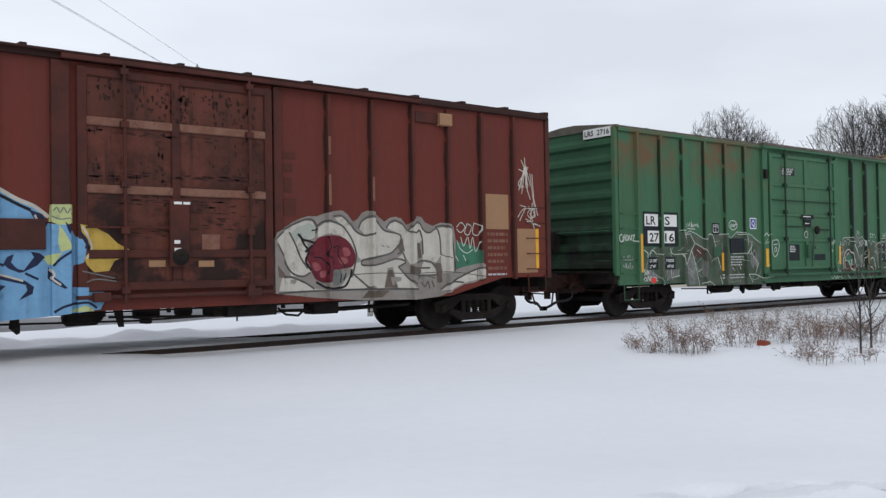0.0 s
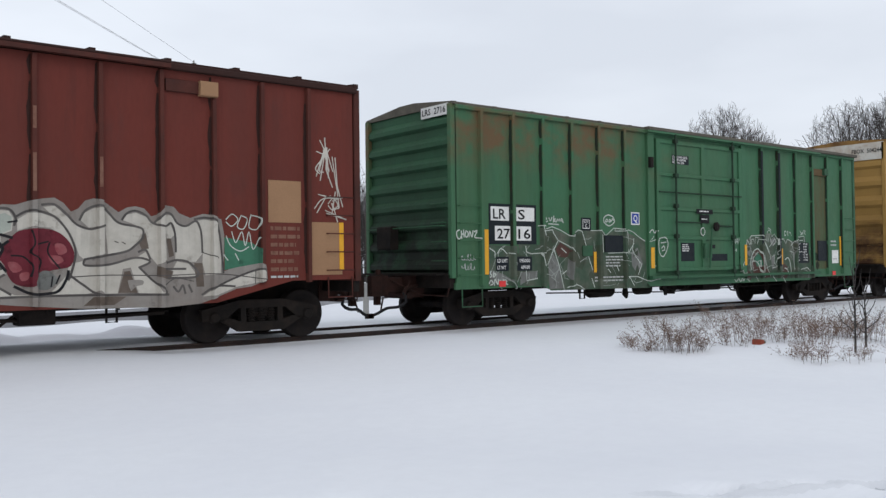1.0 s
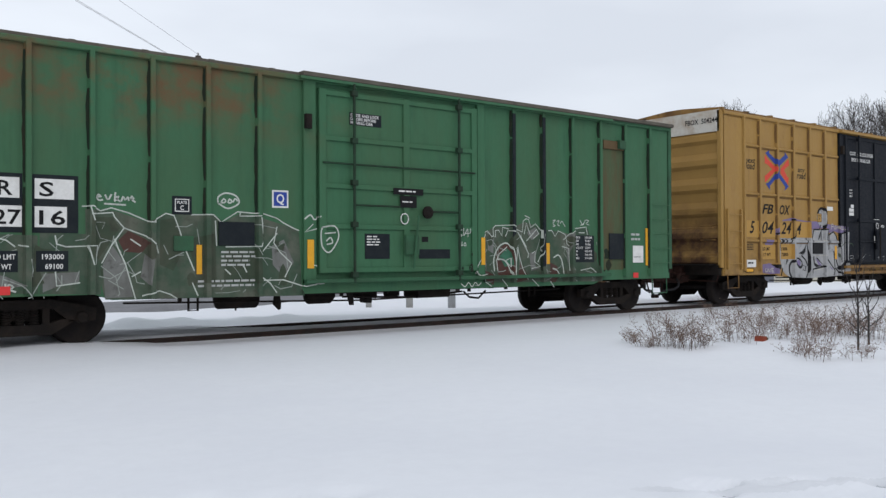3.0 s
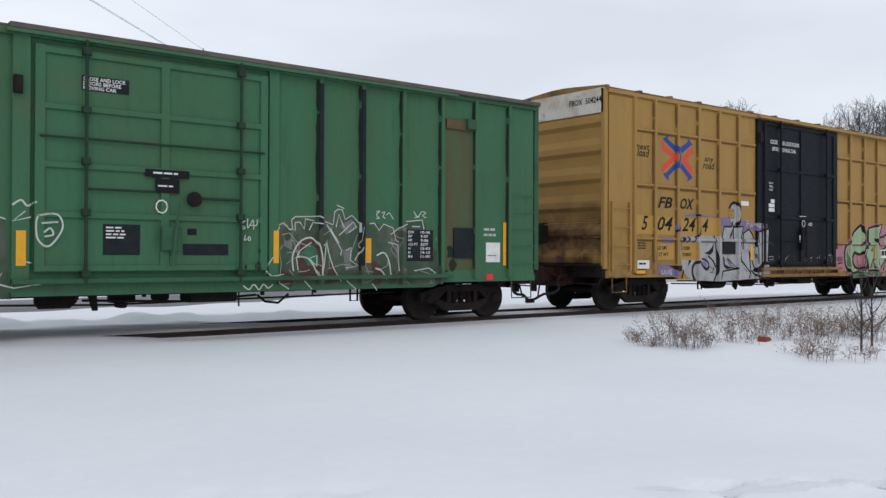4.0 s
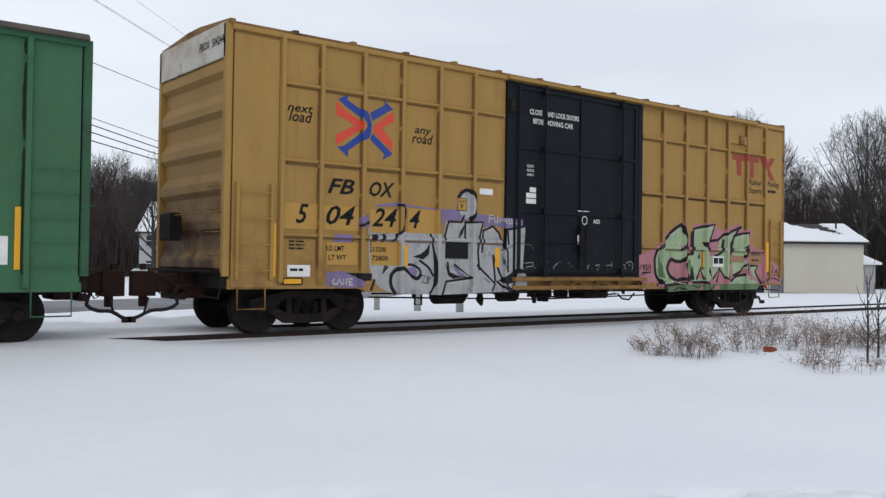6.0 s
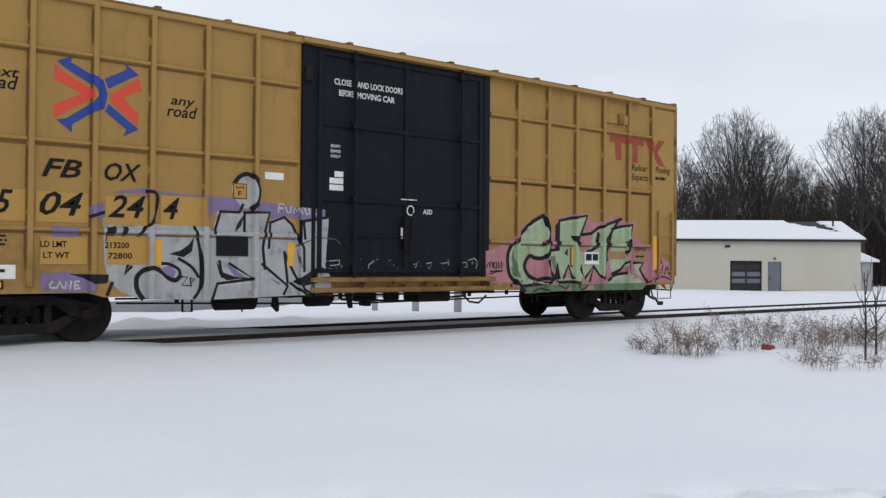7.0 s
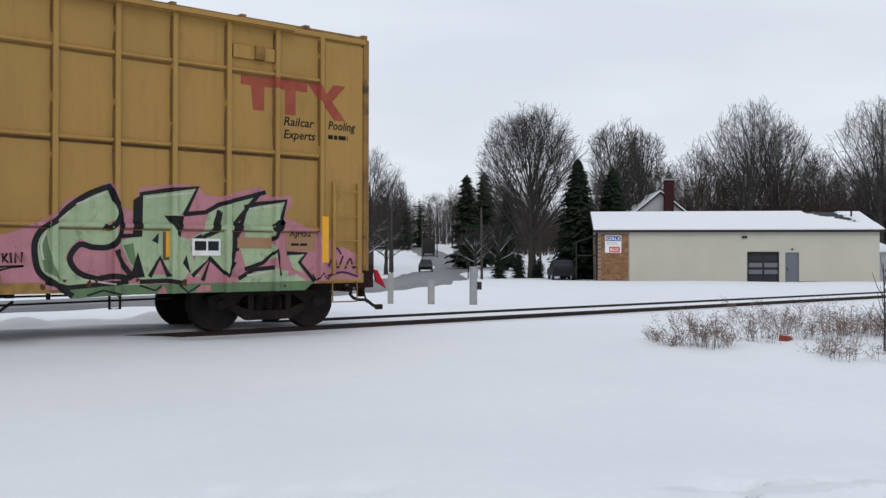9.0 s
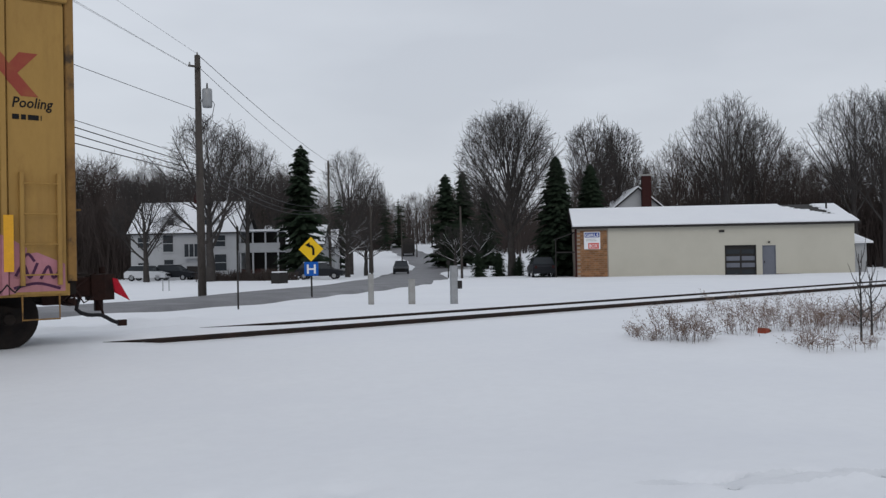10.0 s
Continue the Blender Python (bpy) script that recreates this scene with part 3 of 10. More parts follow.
def wheel_geo(y, r):
    """One freight wheel with its flange towards the middle of the track."""
    s = 1 if y < 0 else -1
    prof = [(0.0, 0.0), (0.0, 0.09), (0.02, 0.11), (0.035, r * 0.55), (0.0, r * 0.80), (-0.005, r * 0.96), (0.0, r), (0.09, r + 0.004), (0.105, r + 0.026), (0.13, r + 0.024),
            (0.135, r * 0.82), (0.085, r * 0.72), (0.075, 0.15), (0.12, 0.11), (0.12, 0.0)]
    return Geo().lathe([(y + s * (d - 0.06), q) for d, q in prof], (0, 0, 0), "y", 32)


def truck(car, cx, r, base, group):
    """A three-piece truck: cast side frames with spring nests, bolster, and two wheelsets."""
    for sy in (-1, 1):
        y0, y1 = (-1.06, -0.93) if sy < 0 else (0.93, 1.06)
        h = base / 2
        g = Geo()
        # top chord, lower chord and columns leave the windows of the casting open
        g.prism([(cx - h - 0.22, r + 0.13), (cx - h - 0.2, r - 0.06), (cx - h + 0.18, r - 0.06), (cx - 0.45, r + 0.14), (cx + 0.45, r + 0.14), (cx + h - 0.18, r - 0.06),
                 (cx + h + 0.2, r - 0.06), (cx + h + 0.22, r + 0.13), (cx + 0.42, r + 0.28), (cx - 0.42, r + 0.28)], "y", y0, y1)
        g.prism([(cx - h + 0.1, r - 0.05), (cx - h + 0.28, r - 0.02), (cx - 0.34, 0.33), (cx + 0.34, 0.33), (cx + h - 0.28, r - 0.02), (cx + h - 0.1, r - 0.05),
                 (cx + 0.42, 0.17), (cx - 0.42, 0.17)], "y", y0, y1)
        for a in (-0.40, 0.30):
            g.box(cx + a, cx + a + 0.10, y0 + 0.003, y1 - 0.003, 0.25, r + 0.2)
        part("side_frame", g, iron, car)
        for k in (-0.19, 0.0, 0.19):
            coil = [(0.32, 0.05)]
            for q in range(5):
                coil += [(0.335 + q * 0.042, 0.058), (0.35 + q * 0.042, 0.084), (0.365 + q * 0.042, 0.058)]
            part("spring", Geo().lathe(coil + [(0.56, 0.05)], (cx + k, (y0 + y1) / 2, 0), "z", 10), iron, car)
        for k in (-1, 1):
            b = Geo().lathe([(y0 - 0.05, 0.0), (y0 - 0.05, 0.075), (y0 - 0.02, 0.095), (y0 + 0.06, 0.10)] if sy < 0 else [(y1 - 0.06, 0.10), (y1 + 0.02, 0.095), (y1 + 0.05, 0.075), (y1 + 0.05, 0.0)],
                            (cx + k * h, 0, r), "y", 14)
            part("bearing_cap", b, iron, car)
    part("bolster", Geo().box(cx - 0.2, cx + 0.2, -1.0, 1.0, r - 0.02, r + 0.24, 0.03), iron, car)
    sets = []
    for k in (-1, 1):
        ws = part("wheelset", Geo().tube([(0, -0.92, 0), (0, 0.92, 0)], 0.075, 12), wheel_steel, car, "steel axle with two wheels")
        for y in (-0.79, 0.79):
            part("wheel", wheel_geo(y, r), wheel_steel, ws, "grimy steel wheel with a worn tread", smooth=True)
        ws.location = (cx + k * base / 2, 0, r)
        sets.append((ws, cx + k * base / 2, r))
    return sets


def coupler(car, x, way):
    """Draft gear, knuckle, air hose and cut lever at one end; way is the outward direction."""
    def span(a, b):
        return min(x + way * a, x + way * b), max(x + way * a, x + way * b)
    part("coupler_shank", Geo().box(*span(0.0, 0.72), -0.13, 0.13, 0.70, 1.02, 0.03), rusty_iron, car)
    kx = x + way * 0.70
    part("knuckle", Geo().prism([(kx, -0.17), (kx + way * 0.2, -0.22), (kx + way * 0.38, -0.13), (kx + way * 0.40, 0.0), (kx + way * 0.24, 0.03), (kx + way * 0.27, 0.19), (kx, 0.19)], "z", 0.64, 1.06), rusty_iron, car, "cast iron coupler knuckle")
    part("lock_lifter", Geo().box(*span(0.80, 0.92), -0.08, 0.08, 0.46, 0.64, 0.03), rusty_iron, car)
    part("draft_gear_box", Geo().box(*span(-0.1, 0.3), -0.34, 0.34, 0.60, 1.08, 0.03), rusty_iron, car)
    part("carrier_iron", Geo().box(*span(0.26, 0.40), -0.42, 0.42, 0.58, 0.70, 0.02), rusty_iron, car)
    part("angle_cock", Geo().tube([(x + way * 0.05, -0.36, 0.86), (x + way * 0.38, -0.38, 0.80), (x + way * 0.46, -0.38, 0.70)], [0.035, 0.045, 0.04], 8), rusty_iron, car)
    hose = [(x + way * 0.46, -0.38, 0.72), (x + way * 0.40, -0.38, 0.52), (x + way * 0.58, -0.35, 0.42), (x + way * 0.82, -0.29, 0.40), (x + way * 1.0, -0.22, 0.30), (x + way * 1.16, -0.17, 0.24)]
    part("air_hose", Geo().tube([tuple(p) for p in smooth_path(hose, 0.08)], 0.032, 8), rubber, car, "black rubber brake hose", smooth=True)
    part("gladhand", Geo().box(*span(1.12, 1.25), -0.22, -0.12, 0.20, 0.30, 0.015), rusty_iron, car)
    part("uncoupling_lever", Geo().tube([(x + way * 0.08, -1.42, 0.86), (x + way * 0.1, -1.36, 0.64), (x + way * 0.14, -0.55, 0.66), (x + way * 0.5, -0.2, 0.9), (x + way * 0.8, -0.05, 1.08)], 0.016, 6), rusty_iron, car)
    part("knuckle_pin", Geo().lathe([(1.08, 0.0), (1.08, 0.055), (1.17, 0.055), (1.19, 0.03), (1.19, 0.0)], (x + way * 0.9, -0.1, 0), "z", 10), rusty_iron, car)
    part("release_rod", Geo().tube([(x + way * 0.82, -0.16, 0.62), (x + way * 0.9, -0.18, 0.34)], 0.02, 6), rusty_iron, car)
    part("safety_chain", Geo().tube([(x + way * 0.3, -0.4, 0.95), (x + way * 0.5, -0.44, 0.62), (x + way * 0.7, -0.3, 0.7)], 0.012, 6), rusty_iron, car)


def ladder(car, x0, x1, z0, z1, n, mat, y, name="ladder"):
    """Side rungs on stand-offs."""
    for i in range(n):
        z = z0 + (z1 - z0) * i / max(1, n - 1)
        part("rung", Geo().tube([(x0, y, z), (x0, y - 0.07, z), (x1, y - 0.07, z), (x1, y, z)], 0.011, 6), mat, car)


def stirrup(car, x0, x1, mat, y, z=0.78, drop=0.36):
    part("stirrup_step", Geo().tube([(x0, y, z), (x0, y - 0.01, z - drop), (x1, y - 0.01, z - drop), (x1, y, z)], 0.014, 6), mat, car)


def body_shell(car, x0, x1, z0, z1, mat, peak):
    """The steel box: far side, near side, floor, roof and the flat of both ends, each with thickness."""
    part("side_sheet", Geo().box(x0 + 0.03, x1 - 0.03, -HALF, -HALF + 0.05, z0, z1 - 0.03), mat, car)
    part("side_sheet", Geo().box(x0 + 0.03, x1 - 0.03, HALF - 0.05, HALF, z0, z1 - 0.03), mat, car)
    part("floor_deck", Geo().box(x0 + 0.03, x1 - 0.03, -HALF + 0.05, HALF - 0.05, 1.06, 1.14), iron, car)
    part("centre_sill", Geo().box(x0 + 0.1, x1 - 0.1, -0.3, 0.3, 0.68, 1.06), iron, car)


def roof(car, x0, x1, z, peak, mat, seams, over=0.04, rise=0.035):
    """A shallow gable roof of pressed panels with raised seams."""
    w = HALF + over
    g = Geo()
    g.prism([(-w, z - 0.05), (-w, z), (-0.25, z + peak), (0.25, z + peak), (w, z), (w, z - 0.05)], "x", x0 - 0.02, x1 + 0.02)
    r = part("roof", g, mat, car)
    for i in range(seams + 1):
        x = x0 + (x1 - x0) * i / seams
        s = Geo().prism([(-w - 0.01, z - 0.05), (-w - 0.01, z + rise), (-0.25, z + peak + rise), (0.25, z + peak + rise), (w + 0.01, z + rise), (w + 0.01, z - 0.05)], "x", x - 0.045, x + 0.045)
        part("roof_seam", s, mat, r)


def end_wall(car, x, way, z0, z1, ribs, mat, rib_mat, peak, rib_top=None, corner=None):
    """A pressed steel end with horizontal corrugations."""
    a, b = (x - 0.05, x) if way > 0 else (x, x + 0.05)
    g = Geo().prism([(-HALF, z0), (HALF, z0), (HALF, z1 - 0.05), (0.25, z1 + peak - 0.05), (-0.25, z1 + peak - 0.05), (-HALF, z1 - 0.05)], "x", a, b)
    e = part("end_wall", g, mat, car)
    zs = np.linspace(z0 + 0.25, rib_top or z1 - 0.35, ribs)
    step = zs[1] - zs[0]
    for z in zs:
        s = Geo().prism([(x, z - step * 0.32), (x + way * 0.085, z - step * 0.18), (x + way * 0.085, z + step * 0.04), (x, z + step * 0.30)], "y", -HALF + 0.11, HALF - 0.11)
        part("end_rib", s, rib_mat, e)
    for y in (-HALF, HALF):
        c = Geo().box(min(x - way * 0.02, x + way * 0.10), max(x - way * 0.02, x + way * 0.10), y - 0.02 if y < 0 else y - 0.1, y + 0.1 if y < 0 else y + 0.02, z0, z1 - 0.04, 0.012)
        part("corner_post", c, corner or rib_mat, car)
    return e


def end_gear(car, x, way, mat):
    """Ladders, crossover platform and brake gear on an end."""
    for z in np.linspace(1.35, 2.5, 4):
        part("end_rung", Geo().tube([(x, -1.32, z), (x + way * 0.13, -1.32, z), (x + way * 0.13, -0.9, z), (x, -0.9, z)], 0.012, 6), mat, car)
    part("crossover_platform", Geo().box(min(x + way * 0.04, x + way * 0.34), max(x + way * 0.04, x + way * 0.34), -1.3, 1.3, 1.06, 1.10), iron, car, "steel crossover platform")
    part("end_sill", Geo().box(min(x - way * 0.02, x + way * 0.1), max(x - way * 0.02, x + way * 0.1), -1.45, 1.45, 0.80, 1.08, 0.015), iron, car)
    part("grab_rail", Geo().tube([(x, -1.3, 2.05), (x + way * 0.22, -1.3, 2.05), (x + way * 0.22, 1.3, 2.05), (x, 1.3, 2.05)], 0.013, 6), mat, car)
    part("brake_box", Geo().box(min(x + way * 0.09, x + way * 0.3), max(x + way * 0.09, x + way * 0.3), 0.3, 0.8, 1.6, 2.1, 0.03), iron, car)


def underframe(car, x0, x1, tall):
    """Brake rods, cylinder, reservoir and valve hung under the floor."""
    mid = (x0 + x1) / 2
    part("brake_rod", Geo().tube([(x0 + 3.1, -0.95, 0.60), (mid - 0.6, -0.95, 0.50), (x1 - 3.3, -0.95, 0.58)], 0.016, 6), iron, car)
    part("air_reservoir", Geo().tube([(mid - 3.4, -0.75, 0.62), (mid - 3.35, -0.75, 0.62), (mid - 2.65, -0.75, 0.62), (mid - 2.6, -0.75, 0.62)], [0.09, 0.19, 0.19, 0.09], 14), iron, car, smooth=True)
    part("brake_cylinder", Geo().tube([(mid - 1.6, -0.7, 0.60), (mid - 1.55, -0.7, 0.60), (mid - 1.1, -0.7, 0.60), (mid - 1.0, -0.7, 0.60)], [0.1, 0.15, 0.15, 0.06], 14), iron, car, smooth=True)
    part("control_valve", Geo().box(mid - 0.5, mid - 0.15, -0.9, -0.6, 0.52, 0.70, 0.03), iron, car)
    part("valve_pipe", Geo().box(mid - 0.42, mid - 0.3, -0.95, -0.7, 0.44, 0.56, 0.02), iron, car)
    part("retainer_valve", Geo().box(mid + 0.2, mid + 0.42, -0.85, -0.6, 0.54, 0.70, 0.03), iron, car)
    part("brake_pipe", Geo().tube([(x0 + 3.0, -1.2, 0.68), (mid - 2.0, -1.2, 0.66), (mid + 0.4, -1.2, 0.67), (x1 - 3.0, -1.2, 0.68)], 0.016, 6), iron, car)
    part("pull_rod", Geo().tube([(mid - 1.0, -1.0, 0.58), (mid + 0.7, -1.0, 0.52), (mid + 1.9, -1.0, 0.60)], 0.02, 6), iron, car)
    part("slack_chain", Geo().tube([(mid + 1.9, -1.05, 0.60), (mid + 2.05, -1.05, 0.48), (mid + 2.3, -1.05, 0.45), (mid + 2.5, -1.05, 0.60)], 0.022, 6), iron, car)
    part("equipment_frame", Geo().box(mid - 3.6, mid - 1.2, -1.05, -0.5, 0.66, 0.76, 0.01), iron, car)
    part("brake_lever", Geo().prism([(mid - 0.95, 0.72), (mid - 0.86, 0.42), (mid - 0.78, 0.42), (mid - 0.8, 0.72)], "y", -1.06, -1.02), iron, car)
    part("dirt_collector", Geo().tube([(mid - 2.35, -1.0, 0.7), (mid - 2.35, -1.0, 0.5), (mid - 2.3, -1.0, 0.40)], [0.05, 0.08, 0.03], 8), iron, car)
    part("brake_housing", Geo().box(mid + 0.7, mid + 1.5, -1.1, -0.6, 0.5, 0.74, 0.05), iron, car)
    for k in range(9):
        x = mid - 4.2 + k * 1.02
        part("pipe_clip", Geo().box(x - 0.025, x + 0.025, -1.23, -1.17, 0.60 + 0.02 * (k % 3), 0.76), iron, car)
    for x in (x0 + 4.15, x1 - 4.3):
        part("rod_hanger", Geo().tube([(x, -1.0, 0.72), (x, -1.0, 0.44), (x + 0.16, -1.0, 0.44), (x + 0.16, -1.0, 0.72)], 0.022, 6), iron, car)
    part("train_pipe", Geo().tube([(x0 + 0.3, 0.45, 0.7), (x1 - 0.3, 0.45, 0.7)], 0.02, 6), iron, car)
    for x in (mid - 2.1, mid + 1.2, mid + 2.4):
        part("cross_bearer", Geo().box(x - 0.06, x + 0.06, -1.35, 1.35, 0.66, 1.05), iron, car)


def side_sill(car, x0, x1, z0, z1, mat, ends=1.05, slope=(1.5, 2.6)):
    """The lower edge of the side, cut up over both trucks."""
    for y0, y1 in ((-HALF, -HALF + 0.05), (HALF - 0.05, HALF)):
        a, b = slope
        g = Geo().prism([(x0, ends - 0.03), (x0 + a, ends - 0.03), (x0 + b, z0), (x1 - b, z0), (x1 - a, ends - 0.03), (x1, ends - 0.03), (x1, z1), (x0, z1)], "y", y0, y1)
        part("side_sill", g, mat, car)


def post_grime_shade(side, car, posts, z0, z1, mat, seed, width=0.035):
    """Ragged dark runs beside the post feet: rust and soot, with the posts' shade painted in."""
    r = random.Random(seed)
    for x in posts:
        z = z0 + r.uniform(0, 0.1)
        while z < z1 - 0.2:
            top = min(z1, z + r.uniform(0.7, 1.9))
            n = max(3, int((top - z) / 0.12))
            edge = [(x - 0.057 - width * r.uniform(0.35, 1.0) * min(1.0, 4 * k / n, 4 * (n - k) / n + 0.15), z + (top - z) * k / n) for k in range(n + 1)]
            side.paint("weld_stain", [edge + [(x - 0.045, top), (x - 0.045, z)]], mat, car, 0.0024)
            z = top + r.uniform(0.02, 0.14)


CARS = {}
WHEELS = []

# ---- green box car: 16.2 m body, eaves at 4.52 m
GREEN_X = 15.92
GL = 16.24
green_posts = [0.68, 1.57, 2.45, 3.36, 4.26, 5.17, 10.98, 11.86, 12.77, 13.70, 14.56, 15.47]
green_side = Side(GL, -HALF, [(x - 0.035, x + 0.035, -HALF - 0.08) for x in green_posts] + [(6.0, 6.24, -HALF - 0.075), (6.3, 9.93, -HALF - 0.11), (9.97, 10.16, -HALF - 0.075)])


def build_green():
    car = thing("green_boxcar", pose(GREEN_X, TRACK, 0), "weathered green steel boxcar with white graffiti along its sill", "boxcar", "boxcars of the train")
    CARS["green"] = (car, GREEN_X)
    body_shell(car, 0, GL, 0.90, 4.52, green, 0.12)
    roof(car, 0, GL, 4.52, 0.14, roof_grey, 15, 0.04, 0.006)
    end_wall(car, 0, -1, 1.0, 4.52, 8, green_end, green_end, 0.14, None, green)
    end_wall(car, GL, 1, 1.0, 4.52, 8, green_dark, green_dark, 0.14)
    side_sill(car, 0.0, GL, 0.68, 0.90, green, 0.80, (2.5, 2.75))
    for x in green_posts:
        part("side_post", Geo().prism([(x - 0.06, -HALF + 0.002), (x - 0.035, -HALF - 0.08), (x + 0.035, -HALF - 0.08), (x + 0.06, -HALF + 0.002)], "z", 0.84, 4.42), green, car)
    part("eave_rail", Geo().box(0, GL, -HALF - 0.07, -HALF + 0.01, 4.38, 4.47, 0.015), green, car)
    for a, b in ((6.0, 6.24), (9.97, 10.16)):
        part("door_jamb", Geo().box(a, b, -HALF - 0.075, -HALF + 0.01, 0.84, 4.40, 0.01), green, car)
    # plug door: frame, panels, lock rods and operating gear
    y = -HALF - 0.07
    door = part("plug_door", Geo().box(6.3, 9.93, y, -HALF + 0.012, 1.02, 4.30, 0.01), green, car, "closed green plug door")
    fr = -HALF - 0.11
    for z in (1.08, 1.86, 2.58, 3.42, 4.22):
        part("door_rib", Geo().box(6.42, 9.8, fr + 0.001, y + 0.001, z - 0.045, z + 0.045, 0.01), green, door)
    for x in (6.36, 8.18, 9.86):
        part("door_stile", Geo().box(x - 0.07, x + 0.07, fr, y + 0.001, 1.04, 4.28, 0.01), green, door)
    for x in (6.98, 9.42):
        part("lock_rod", Geo().tube([(x, fr - 0.05, 0.85), (x, fr - 0.05, 4.42)], 0.026, 8), green_rod, door, "vertical door lock rod")
        for z in (1.0, 1.9, 2.65, 3.4, 4.25):
            part("rod_guide", Geo().box(x - 0.06, x + 0.06, fr - 0.085, fr, z - 0.05, z + 0.05, 0.01), green_rod, door)
    part("cross_rod", Geo().tube([(6.35, fr - 0.02, 2.98), (9.85, fr - 0.02, 2.98)], 0.018, 6), green_rod, door)
    part("cross_rod", Geo().tube([(6.98, fr - 0.02, 2.25), (8.0, fr - 0.02, 2.25)], 0.018, 6), green_rod, door)
    part("cross_rod", Geo().tube([(8.6, fr - 0.02, 2.18), (9.42, fr - 0.02, 2.18)], 0.022, 6), green_rod, door)
    part("hand_wheel", Geo().lathe([(fr - 0.11, 0.0), (fr - 0.12, 0.05), (fr - 0.09, 0.12), (fr - 0.05, 0.12)], (8.62, 0, 2.16), "y", 14), iron, door)
    part("gear_case", Geo().box(8.1, 8.42, fr - 0.08, fr + 0.001, 1.36, 1.72, 0.02), green_dark, door)
    part("gear_lever", Geo().tube([(8.26, fr - 0.1, 1.1), (8.3, fr - 0.12, 1.6), (8.38, fr - 0.1, 2.1)], 0.022, 6), green_dark, door)
    part("door_track", Geo().box(5.9, 14.0, -HALF - 0.17, -HALF - 0.02, 4.40, 4.45), green, car)
    part("door_track", Geo().box(6.0, 13.9, -HALF - 0.17, -HALF - 0.02, 0.86, 0.93, 0.01), green_dark, car)
    part("door_track_cover", Geo().box(5.95, GL, -HALF - 0.17, -HALF + 0.05, 4.452, 4.535, 0.012), roof_grey, car)
    part("door_hanger", Geo().box(6.0, 6.12, -HALF - 0.16, -HALF - 0.07, 3.55, 3.8, 0.01), iron, car)
    # roller box and defect-card holder near the far end
    part("placard_holder", Geo().box(13.80, 14.50, -HALF - 0.05, -HALF + 0.001, 3.78, 3.98, 0.01), rust_patch, car, "rusty placard board")
    part("route_box", Geo().box(14.28, 14.50, -HALF - 0.13, -HALF, 3.80, 4.0, 0.015), green_dark, car)
    part("placard_board", Geo().box(14.0, 14.53, -HALF - 0.035, -HALF + 0.001, 1.24, 1.84, 0.008), stencil_navy, car)
    part("placard_board", Geo().box(4.45, 5.08, -HALF - 0.035, -HALF + 0.001, 1.51, 1.90, 0.008), stencil_navy, car)
    part("tack_board", Geo().box(3.70, 4.02, -HALF - 0.03, -HALF + 0.001, 1.42, 1.66, 0.006), green_dark, car)
    # ladders, steps, reflectors
    ladder(car, 0.08, 0.62, 1.05, 2.45, 5, green, -HALF)
    ladder(car, 15.52, 16.16, 1.15, 2.55, 5, green, -HALF)
    stirrup(car, 0.15, 0.68, green_dark, -HALF - 0.02)
    stirrup(car, 15.55, 16.1, green_dark, -HALF - 0.02)
    for x, z0, z1, w in ((0.82, 1.06, 1.98, 0.11), (4.12, 1.05, 1.52, 0.09), (15.36, 1.09, 1.98, 0.08), (6.12, 1.12, 1.62, 0.13), (10.1, 1.15, 1.7, 0.1), (12.0, 1.15, 1.6, 0.13)):
        plate(x - w / 2, x + w / 2, z0, z1, reflector, car, -HALF - (0.08 if 6.0 < x < 6.3 or 9.9 < x < 10.3 else 0.012), "reflector_strip", "yellow retroreflective strip")
    for x in (1.25, 14.95):
        plate(x - 0.09, x + 0.09, 0.80, 0.92, red_tag, car, -HALF - 0.012, "red_reflector", "small red reflector")
    # reporting marks and stencils
    y = -HALF - 0.002
    for x0, x1 in ((0.90, 1.50), (1.63, 2.26)):
        plate(x0, x1, 1.68, 2.52, stencil_navy, car, y)
    for x0, x1, z0, z1, txt in ((0.95, 1.46, 2.17, 2.46, "LR"), (1.66, 2.20, 2.17, 2.46, "S"), (1.06, 1.49, 1.76, 2.06, "27"), (1.66, 2.10, 1.76, 2.06, "16")):
        plate(x0, x1, z0, z1, white_paint, car, y - 0.006, "number_panel", "white number panel", 0.003)
        wd = 0.2 if txt == "S" else 0.36
        lettering(txt, x0 + 0.06, z0 + 0.04, 0.21, black_paint, car, y - 0.0105, wd)
    plate(1.08, 1.44, 1.12, 1.42, stencil_navy, car, y)
    plate(1.68, 2.12, 1.12, 1.42, stencil_navy, car, y)
    for txt, x, z, w in (("LD LMT", 1.12, 1.30, 0.29), ("LT WT", 1.12, 1.16, 0.24), ("193000", 1.76, 1.30, 0.30), ("69100", 1.80, 1.16, 0.25)):
        lettering(txt, x, z, 0.075, white_paint, car, y - 0.0065, w)
    plate(3.68, 4.0, 2.0, 2.29, stencil_navy, car, y)
    green_side.paint("plate_frame", stroke([(3.73, 2.05), (3.95, 2.05), (3.95, 2.24), (3.73, 2.24)], 0.018, False, True), white_paint, car, 0.009)
    lettering("PLATE", 3.76, 2.17, 0.045, white_paint, car, y - 0.0065, 0.16)
    lettering("C", 3.81, 2.07, 0.075, white_paint, car, y - 0.0065, 0.06)
    plate(5.42, 5.73, 2.16, 2.46, white_paint, car, y, thick=0.003)
    plate(5.45, 5.70, 2.19, 2.43, logo_blue, car, y - 0.003, thick=0.003)
